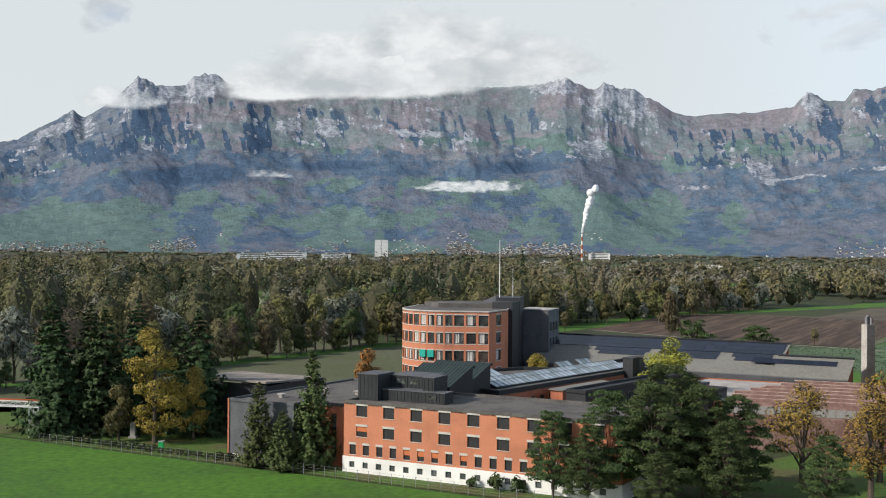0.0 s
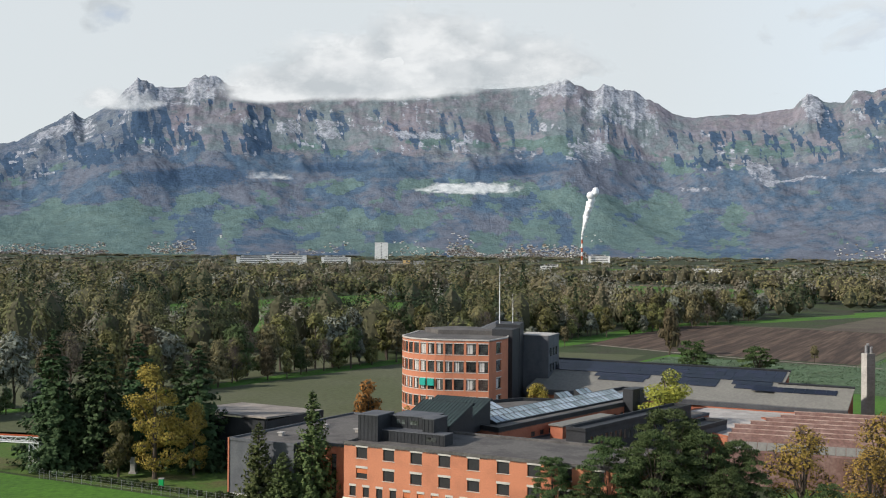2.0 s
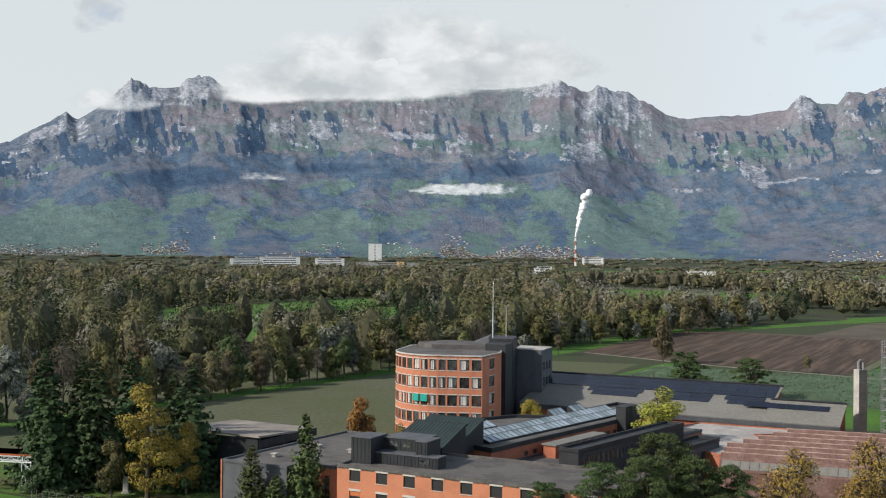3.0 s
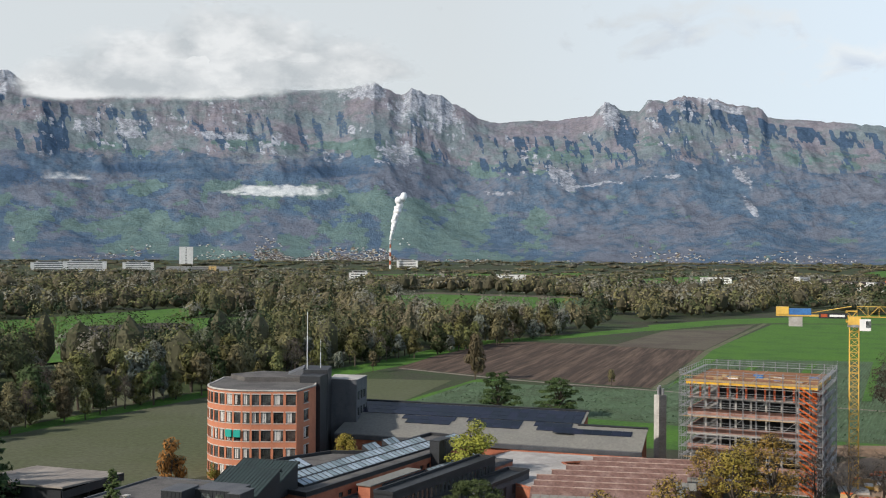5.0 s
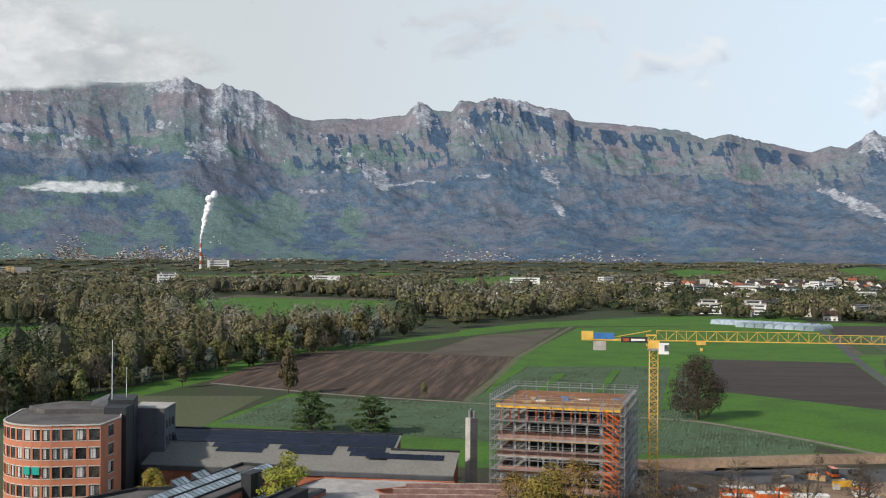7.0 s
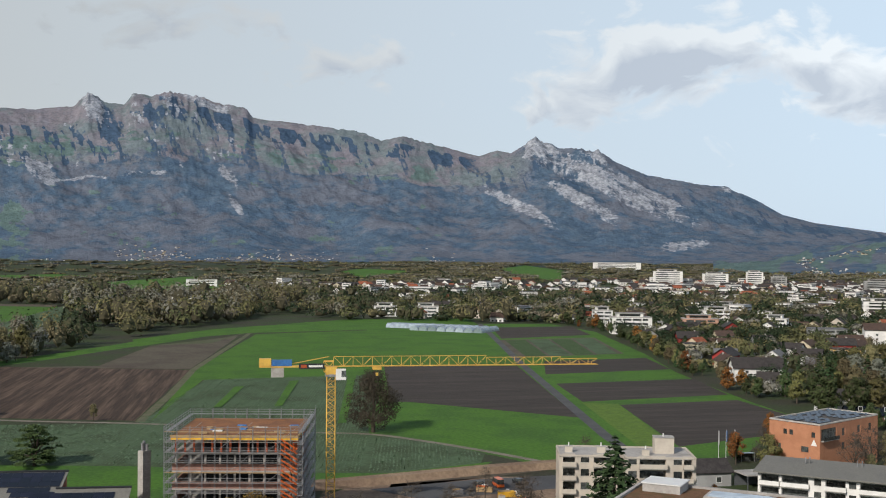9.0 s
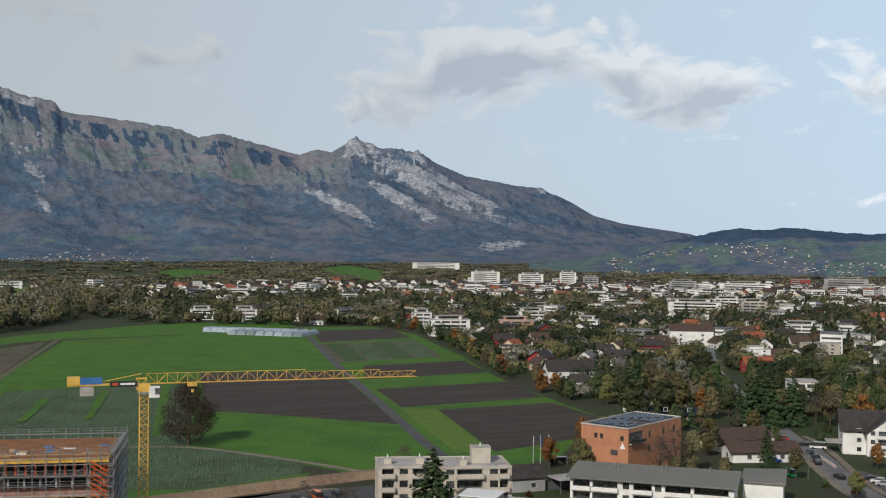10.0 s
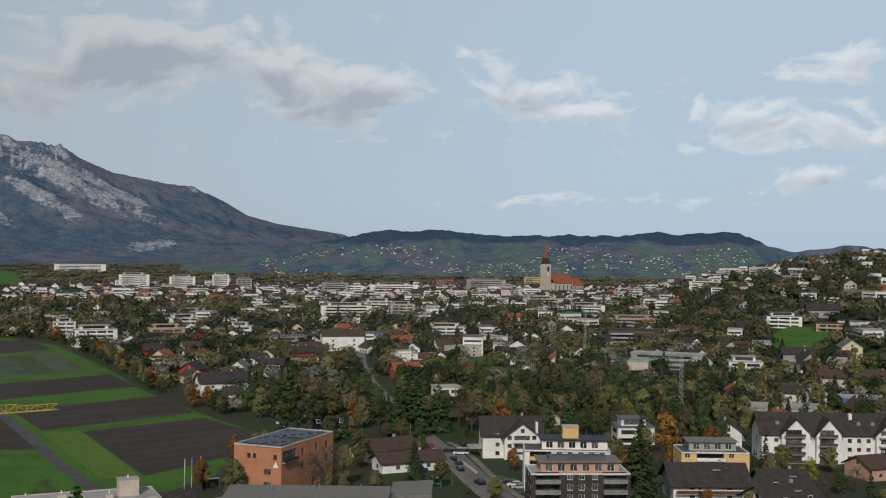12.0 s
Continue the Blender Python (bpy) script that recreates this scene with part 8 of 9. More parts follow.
# greenhouse tunnels at the farm road
hoop = [(3.4 * math.cos(t), 3.4 * math.sin(t)) for t in np.linspace(0, math.pi, 9)]


def tunnel(x, y, rot, ln, n=1):
    e = empty("plastic_tunnel", pose(x, y, 0, 0, 0, rot), "pale plastic greenhouse tunnel", "greenhouse", "greenhouse tunnels")
    part("cover", extrude_profile(bmesh.new(), [(a, max(b, 0.0)) for a, b in hoop], 0, ln), M["skyglass"], e)
    for k in range(int(ln / 6) + 1):
        bm = bmesh.new()
        for (a, b), (c, d) in zip(hoop, hoop[1:]):
            tube(bm, (a * 1.01, k * 6.0, b * 1.01), (c * 1.01, k * 6.0, d * 1.01), 0.06, 4)
        part("hoop", bm, M["steel"], e)


for i in range(8):
    tunnel(474 - 3.4 * i, 624 + 6.4 * i, -62, 30)
for i in range(2):
    tunnel(452 + 6 * i, 706 + 3 * i, -150, 66)
# ---------------------------------------------------------------- generic houses of the village
random.seed(33)
ROADS = [[(262, 100), (278, 128), (330, 170), (345, 185), (424, 249), (524, 325), (640, 400)]]
EDGE = [(262, 222), (321, 255), (336, 268), (366, 306), (393, 334), (400, 362), (436, 404), (460, 452), (526, 545), (574, 622), (585, 690), (460, 800), (470, 900), (640, 1150), (900, 1500), (2300, 1500), (2300, -150), (700, 0), (430, 10), (372, 92), (362, 150), (372, 205), (330, 235)]
OPEN = [[(533, 271), (612, 306), (660, 316), (592, 276), (586, 257), (541, 239), (507, 246)], [(803, 168), (868, 163), (856, 123), (813, 119), (722, 117), (701, 130), (753, 149)], [(692, 98), (744, 97), (764, 84), (692, 76)]]
TAKEN = [(338, 153, 20), (313, 186, 16), (300, 170, 14), (1687, 667, 70), (428, 121, 10), (382, 61, 28), (640, 240, 6)]
TAKEN += [(o.matrix_world.translation.x, o.matrix_world.translation.y, max(9.0, max(abs(c) for p in o.children for c in p.bound_box[0][:2]) * 1.05)) for o in scene.objects if o.name.split(".")[0] in ("apartment_house", "house") and o.parent is None and o.type == "EMPTY"]
VILLAGE = []


def road_near(x, y, r):
    for line in ROADS:
        for (x0, y0), (x1, y1) in zip(line, line[1:]):
            t = max(0, min(1, ((x - x0) * (x1 - x0) + (y - y0) * (y1 - y0)) / ((x1 - x0) ** 2 + (y1 - y0) ** 2)))
            if math.hypot(x - x0 - t * (x1 - x0), y - y0 - t * (y1 - y0)) < r:
                return True
    return False


STRIP = [(200, 205), (262, 214), (331, 250), (349, 284), (368, 316), (404, 374), (460, 449), (555, 591), (583, 672), (530, 702), (430, 700), (290, 470), (228, 362)]


def free(x, y, r):
    if in_poly(x - 12, y + 6, STRIP) or in_poly(x, y, STRIP):
        return False
    if not in_poly(x, y, EDGE) or any(in_poly(x, y, o) for o in OPEN) or road_near(x, y, r + 4):
        return False
    return all(math.hypot(x - a, y - b) > r * 0.7 + c for a, b, c in TAKEN)


GROVE = [(395, 295), (492, 334), (467, 275), (531, 274), (599, 237), (557, 133), (461, 115), (399, 181), (363, 236)]
PROTO = {}
STYLES = [("gable", "white", "dark"), ("gable", "white", "brown"), ("gable", "cream", "brown"), ("gable", "white", "red"), ("flat", "white", "pale"), ("gable", "grey", "dark"), ("flat", "white", "zinc"), ("gable", "yellow", "dark"), ("gable", "rose", "red"), ("flat", "beige", "pale"),
          ("gable", "white", "grey"), ("gable", "brown", "brown"), ("gable", "red", "dark"), ("gable", "cream", "red")]
WEIGHT = [18, 18, 5, 3, 3, 4, 2, 3, 1, 2, 3, 5, 1, 2]


def village_house(i, m, plain):
    kind, wall, roof = STYLES[i]
    key = (i, plain)
    if key not in PROTO:
        words = {"dark": "dark", "brown": "brown", "red": "red", "pale": "pale", "zinc": "grey", "grey": "grey"}[roof]
        e = empty("house" if kind == "gable" else "apartment_house", m, f"{wall} {'house with ' + words + ' tiled gable roof' if kind == 'gable' else 'block of flats with ' + words + ' flat roof'}", "house" if kind == "gable" else "apartment building", "village houses")
        if kind == "gable":
            gable_house(e, 13.5, 10.5, (5.6, 4.6, 5.8)[i % 3], (9.2, 8.4, 9.8)[i % 3], wall, roof, 0.9, 2, True, i % 2 == 0 and not plain, plain)
        else:
            flat_house(e, 20, 12.5, 3, wall, roof, True, "white", i % 2 == 0, plain=plain)
        PROTO[key] = e
        return e
    return copy_thing(PROTO[key], m)


cells = []
r_ = 345.0
while r_ < 720:
    na = int(math.radians(60) * r_ / 22)
    for k in range(na):
        cells.append((30 + 60 * (k + random.uniform(0.15, 0.85)) / na, r_ + random.uniform(-8, 8)))
    r_ += 23
count = 0
for az, d in cells:
    x, y = d * math.sin(math.radians(az)), d * math.cos(math.radians(az))
    if not free(x, y, 12) or random.random() < (0.5 if d < 480 and az > 55 else 0.16) or count > 300:
        continue
    if az > 74 and d > 560 and random.random() < 0.3:
        continue
    if in_poly(x, y, GROVE) and random.random() < 0.8:
        continue
    i = random.choices(range(len(STYLES)), WEIGHT)[0]
    s = random.uniform(0.68, 1.0)
    rot = random.choice([-60, 30, -35, 55, -80, 10]) + random.uniform(-10, 10)
    village_house(i, pose(x, y, gz(x, y) - 0.3, 0, 0, rot) @ Matrix.Diagonal((s * random.uniform(0.9, 1.2), s, s * random.uniform(0.9, 1.1), 1)), d > 500)
    VILLAGE.append((x, y, 9 * s))
    count += 1

# trees among the houses
TAKEN += VILLAGE
random.seed(35)
vk = ["green"] * 11 + ["olive"] * 4 + ["brown"] * 3 + ["fir"] * 5 + ["rust"] + ["lime"] + ["bare"] * 2 + ["birch"]
n = 0
for _ in range(4000):
    az, d = random.uniform(36, 86), math.sqrt(random.uniform(300 ** 2, 500 ** 2))
    x, y = d * math.sin(math.radians(az)), d * math.cos(math.radians(az))
    if not free(x, y, 4) and not (in_poly(x, y, OPEN[0]) and random.random() < 0.12):
        continue
    k = random.choice(vk)
    plant(k, x, y, random.uniform(12, 20) if k == "fir" else random.uniform(8, 15), random.randrange(2) if k in ("fir", "bare", "birch", "lime") else random.randrange(3), "village trees", "among the village houses")
    TAKEN.append((x, y, 3.0))
    n += 1
    if n > 140:
        break
random.seed(37)
n = 0
for _ in range(1500):
    x, y = random.uniform(290, 560), random.uniform(60, 340)
    if not in_poly(x, y, GROVE) or road_near(x, y, 7) or any(in_poly(x, y, o) for o in OPEN) or any(math.hypot(x - a, y - b) < c + 3 for a, b, c in TAKEN):
        continue
    k = random.choice(["green", "green", "olive", "brown", "fir", "green", "silver", "bare", "birch", "brown"])
    plant(k, x, y, random.uniform(9, 16), random.randrange(2), "grove trees", "in the village grove", 1.1)
    TAKEN.append((x, y, 2.0))
    n += 1
    if n > 95:
        break
NEAR = [(262, 222), (330, 235), (372, 205), (362, 150), (372, 92), (430, 10), (380, 0), (300, 36), (255, 90), (262, 150), (240, 205)]
TAKEN += [(370, 78, 12), (396, 40, 12), (306, 80, 12), (318, 62, 8), (300, 58, 10), (321, 84, 15), (328, 78, 12), (272, 104, 16), (281, 98, 14), (297, 124, 15), (304, 112, 12), (256, 187, 12), (270, 189, 13), (362, 42, 10), (216, 192, 9), (225, 150, 20), (240, 140, 12)]
random.seed(52)
n = 0
for _ in range(2500):
    x, y = random.uniform(240, 430), random.uniform(0, 236)
    if not in_poly(x, y, NEAR) or road_near(x, y, 8) or any(math.hypot(x - a, y - b) < c + 2.5 for a, b, c in TAKEN):
        continue
    k = random.choice(["bush", "bush", "bush", "green", "olive", "fir", "brown", "bare", "rust"])
    plant(k, x, y, {"bush": random.uniform(1.5, 3.2), "fir": random.uniform(7, 13)}.get(k, random.uniform(4.5, 9)), random.randrange(2), "garden trees", "in a village garden")
    TAKEN.append((x, y, 2.0))
    n += 1
    if n > 110:
        break
# hedge trees along the edge of the fields
EDGE_LINE = [(350, 286), (374, 322), (410, 380), (466, 455), (528, 545), (562, 596), (590, 676)]
random.seed(61)
for (x0, y0), (x1, y1) in zip(EDGE_LINE, EDGE_LINE[1:]):
    for i in range(int(math.hypot(x1 - x0, y1 - y0) / 7)):
        f = random.random()
        k = random.choice(["green", "green", "olive", "brown", "green", "rust", "fir"])
        plant(k, x0 + (x1 - x0) * f + random.uniform(2, 11), y0 + (y1 - y0) * f - random.uniform(-3, 4), random.uniform(5, 11), random.randrange(2), "hedge trees", "at the edge of the fields", 1.15)
# trees that stand out by themselves
for x, y, k, h, v, w in ((358, 199, "spruce", 21, 0, 1.3), (352, 203, "spruce", 19, 1, 1.3), (364, 206, "spruce", 20, 0, 1.2), (369, 196, "spruce", 18, 1, 1.3), (299, 96.5, "spruce", 19, 1, 1.4), (287, 160.5, "spruce", 12, 0, 1.0), (327, 180, "cypress", 9, 0, 1.2),
                         (294, 184, "olive", 11.5, 0, 1.1), (263, 175, "bare", 13, 0, 1.3), (253, 173, "bare", 12, 1, 1.2), (267, 172, "brown", 12, 1, .9), (244, 193, "olive", 10, 2, 1.2), (243, 203, "rust", 9, 1, 1.0), (346, 236, "green", 15, 1, 1.3), (338, 243, "green", 15, 0, 1.3), (352, 232, "olive", 14, 0, 1.2),
                         (311, 118, "birch", 13, 0, 1.0), (316, 113, "bare", 14, 0, 1.0), (310, 108, "birch", 12, 1, 1.0), (498, 114, "poplar", 21, 0, 1.0), (507, 100, "poplar", 20, 1, 1.0), (558, 93, "poplar", 22, 0, 1.0), (567, 76, "poplar", 24, 1, 1.1), (512, 107, "poplar", 18, 2, 1.0),
                         (272, 127, "rust", 6.5, 0, 1.0), (186, 192, "bare", 9, 0, 1.0), (203, 176, "rust", 4, 1, 1.0), (360, 55, "olive", 8, 0, 1.2), (352, 68, "olive", 9, 1, 1.3), (344, 58, "lime", 8, 0, 1.2), (330, 48, "green", 6, 0, 1.2), (385, 95, "green", 10, 1, 1.2), (205, 222, "bare", 9, 0, 1.2), (159, 206, "bare", 8, 1, 1.0)):
    plant(k, x, y, h, v, "", "beside the village houses", w)

# ---------------------------------------------------------------- woods, far town and gardens
def woods_material():
    """Foliage whose hue follows each crown."""
    m = leaf_mat("woodland_leaves", (0.1, 0.1, 0.05), (0.1, 0.1, 0.05), 0.0)
    nt = m.node_tree
    N, L = nt.nodes.new, nt.links.new
    at = N("ShaderNodeAttribute")
    at.attribute_name = "tone"
    cr = N("ShaderNodeValToRGB")
    cr.color_ramp.interpolation = "LINEAR"
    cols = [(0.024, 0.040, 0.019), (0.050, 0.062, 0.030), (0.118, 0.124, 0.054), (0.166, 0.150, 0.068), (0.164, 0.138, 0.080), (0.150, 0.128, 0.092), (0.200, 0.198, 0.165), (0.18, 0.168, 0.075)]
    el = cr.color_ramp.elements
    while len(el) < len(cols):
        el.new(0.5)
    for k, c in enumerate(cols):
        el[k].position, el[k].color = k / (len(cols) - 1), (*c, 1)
    L(at.outputs["Fac"], cr.inputs[0])
    g = N("ShaderNodeNewGeometry")
    r = N("ShaderNodeMapRange")
    r.inputs[3].default_value, r.inputs[4].default_value = 0.86, 1.16
    L(g.outputs["Random Per Island"], r.inputs[0])
    hs = N("ShaderNodeHueSaturation")
    L(cr.outputs[0], hs.inputs["Color"])
    L(r.outputs[0], hs.inputs["Value"])
    L(hs.outputs[0], nt.nodes["Principled BSDF"].inputs["Base Color"])
    return m


LEAF["woods"] = woods_material()


def clumps(name, P, H, R, n, tone, label, seed, pointed, size):
    """Many far tree crowns as one mesh of leaf sprays. pointed: which of them are conifers."""
    rng = np.random.default_rng(seed)
    k = len(P)
    idx = np.repeat(np.arange(k), n)
    d = rng.normal(size=(k * n, 3))
    d[:, 2] = np.where(d[:, 2] < -0.4, -d[:, 2], d[:, 2])
    d /= np.linalg.norm(d, axis=1)[:, None]
    lump = 1 + 0.22 * np.sin(6 * d[:, 0] + idx) * np.cos(5 * d[:, 1] + 2 * idx) + 0.16 * np.sin(11 * d[:, 1] + 3 * idx) + rng.uniform(-0.12, 0.06, k * n)
    Q = np.stack([d[:, 0] * R[idx] * lump, d[:, 1] * R[idx] * lump, H[idx] * 0.50 + d[:, 2] * H[idx] * 0.47 * lump], 1)
    f = rng.uniform(0, 1, k * n) ** 1.4
    h = np.hypot(d[:, 0], d[:, 1]) + 1e-6
    C = np.stack([d[:, 0] / h * R[idx] * 0.55 * (1 - f), d[:, 1] / h * R[idx] * 0.55 * (1 - f), f * H[idx] * 1.2], 1)
    Q = np.where(pointed[idx][:, None], C, Q)
    Q[:, 2] = np.maximum(Q[:, 2], 0.5)
    V, F = quads(P[idx] + Q, size, rng, 0.0, 2.2, d, 1.2, 0.34)
    # a dark hull in each crown, painting the shade behind its sprays
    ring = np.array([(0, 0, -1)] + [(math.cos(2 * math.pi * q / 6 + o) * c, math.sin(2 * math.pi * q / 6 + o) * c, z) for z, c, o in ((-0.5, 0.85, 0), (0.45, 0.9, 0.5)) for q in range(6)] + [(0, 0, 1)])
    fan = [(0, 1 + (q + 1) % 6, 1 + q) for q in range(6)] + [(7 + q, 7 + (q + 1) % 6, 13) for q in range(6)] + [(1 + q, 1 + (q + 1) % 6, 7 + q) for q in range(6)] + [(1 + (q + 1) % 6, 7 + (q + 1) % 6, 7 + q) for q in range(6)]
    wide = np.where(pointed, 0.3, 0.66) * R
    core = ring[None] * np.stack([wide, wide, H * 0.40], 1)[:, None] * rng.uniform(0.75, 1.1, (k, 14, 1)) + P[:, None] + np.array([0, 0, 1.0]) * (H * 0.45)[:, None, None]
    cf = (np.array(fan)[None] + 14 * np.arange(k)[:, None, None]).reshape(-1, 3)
    tagged(from_data("woodland_twigs", core.reshape(-1, 3), cf, LEAF["inner"]), "dark hulls that paint shade inside the woodland crowns", "woods", kind="stuff")
    ob = from_data(name, V, F, LEAF["woods"])
    a = ob.data.attributes.new("tone", "FLOAT", "POINT")
    a.data.foreach_set("value", np.repeat(tone[idx], 4).astype(np.float32))
    return tagged(ob, label, "woods", kind="stuff")


CLEAR = [[(-200, 190), (-100, 256), (-66, 306), (-24, 374), (-58, 408), (-105, 338), (-220, 235)], [(-52, 767), (-6, 951), (-30, 960), (-185, 725), (-115, 440), (-68, 472), (-19, 480), (14, 550), (10, 700), (-2, 790)], [(80, 700), (126, 1149), (190, 1262), (335, 1128), (222, 732), (181, 680), (141, 664)], [(270, 1120), (330, 1090), (275, 900), (215, 865)], [(-160, 1650), (-30, 1700), (-20, 1990), (-165, 1990)], [(-330, 1500), (200, 1700), (230, 1620), (-250, 1400)],
         [(404, 1203), (579, 1724), (815, 1915), (529, 1241)], [(180, 2000), (620, 2100), (650, 1960), (200, 1880)], [(1193, 2057), (1351, 2226), (1358, 2001), (1063, 1751)], [(1257, 1428), (1585, 2035), (1926, 2325), (1683, 1892)], [(430, 1350), (640, 1600), (760, 1500), (520, 1240)], [(539, 1590), (729, 1808), (690, 1500)]]
FIELDS = [[(18, 430), (160, 590), (300, 730), (440, 700), (580, 700), (600, 640), (460, 430), (330, 240), (200, 200), (-20, 215)]]
rng = np.random.default_rng(71)
spots = []
r_ = 300.0
while r_ < 3350:
    step = max(9.5, r_ * 0.0145)
    na = int(math.radians(115) * r_ / step)
    a = -27 + 115 * (np.arange(na) + rng.uniform(0, 1, na)) / na
    rr = r_ + rng.uniform(-0.6, 0.6, na) * step
    spots.append(np.stack([rr * np.sin(np.radians(a)), rr * np.cos(np.radians(a)), np.full(na, step), a], 1))
    r_ += step * (0.9 if r_ < 1500 else 1.3)
spots = np.concatenate(spots)
bx, by = np.array([p[0] for p in BELT]), np.array([p[1] for p in BELT])


def belt_side(x, y):
    """Metres beyond the belt's near line, seen along y."""
    return y - np.interp(x, bx, by)


keep = []
dens = fbm(spots[:, 0] * 0.004, spots[:, 1] * 0.004, 3, seed=61)
for (x, y, s, a), q in zip(spots, dens):
    d = math.hypot(x, y)
    town = in_poly(x, y, EDGE) and d < 1950
    if not town and belt_side(x, y) < (15 if d < 600 else 8) and x < 530:
        continue
    if any(in_poly(x, y, c) for c in CLEAR) or any(in_poly(x, y, c) for c in FIELDS):
        continue
    if town:
        if any(in_poly(x, y, o) for o in OPEN) or d < 440 or d < 1100 and any(math.hypot(x - u, y - v) < w + 1 for u, v, w in TAKEN) or road_near(x, y, 6):
            continue
        if rng.uniform() < (0.4 if a > 73 else 0.50 if d > 900 else 0.52):
            continue
    elif d > 2150 and a < 32:
        if rng.uniform() < 0.72:
            continue
    elif 1300 < d and a < 32 and rng.uniform() < 0.3:
        continue
    elif d < 1300 and rng.uniform() < (0.5 if d < 800 else 0.46):
        continue
    elif a > 38 and d < 1100:
        if rng.uniform() < 0.5:
            continue
    elif q < -0.42 and d > 700 and rng.uniform() < 0.75:
        continue
    keep.append((x, y, s, town, d))
K = np.array(keep)
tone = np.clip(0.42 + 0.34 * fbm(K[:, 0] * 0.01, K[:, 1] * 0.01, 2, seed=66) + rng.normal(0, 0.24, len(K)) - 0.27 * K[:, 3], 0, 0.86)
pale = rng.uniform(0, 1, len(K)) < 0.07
# woods beyond 1000 m turn paler: air haze put into the leaf tone
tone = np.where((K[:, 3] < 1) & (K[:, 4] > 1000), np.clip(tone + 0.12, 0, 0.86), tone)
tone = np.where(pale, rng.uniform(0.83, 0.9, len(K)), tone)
pointed = (rng.uniform(0, 1, len(K)) < np.where(K[:, 3] > 0, 0.16, 0.05)) & ~pale
tone = np.where(pointed, rng.uniform(0, 0.06, len(K)), tone)
H = np.where(K[:, 3] > 0, np.where(K[:, 4] > 900, 9.5, 7.5), 14.0) * rng.uniform(0.5, 1.4, len(K)) * np.clip(K[:, 2] / 13, 1, 1.2) * np.where(K[:, 4] > 1400, 0.33, 1.0)
big = np.where((rng.uniform(0, 1, len(K)) < 0.2) & (K[:, 3] < 1), 1.3, 1.0)
H = H * big * np.where((K[:, 3] < 1) & (K[:, 4] < 900), 1.18, 1.0)
R = K[:, 2] * 0.60 * rng.uniform(0.7, 1.25, len(K)) * big
P = np.stack([K[:, 0], K[:, 1], ground_z(K[:, 0], K[:, 1])], 1)
D_ = K[:, 4]
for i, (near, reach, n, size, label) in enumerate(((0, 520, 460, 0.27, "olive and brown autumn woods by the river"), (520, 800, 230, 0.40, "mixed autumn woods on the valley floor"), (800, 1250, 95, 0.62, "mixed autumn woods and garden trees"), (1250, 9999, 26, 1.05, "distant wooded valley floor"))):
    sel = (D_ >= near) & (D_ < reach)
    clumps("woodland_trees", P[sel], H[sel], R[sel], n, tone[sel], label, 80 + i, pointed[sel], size)

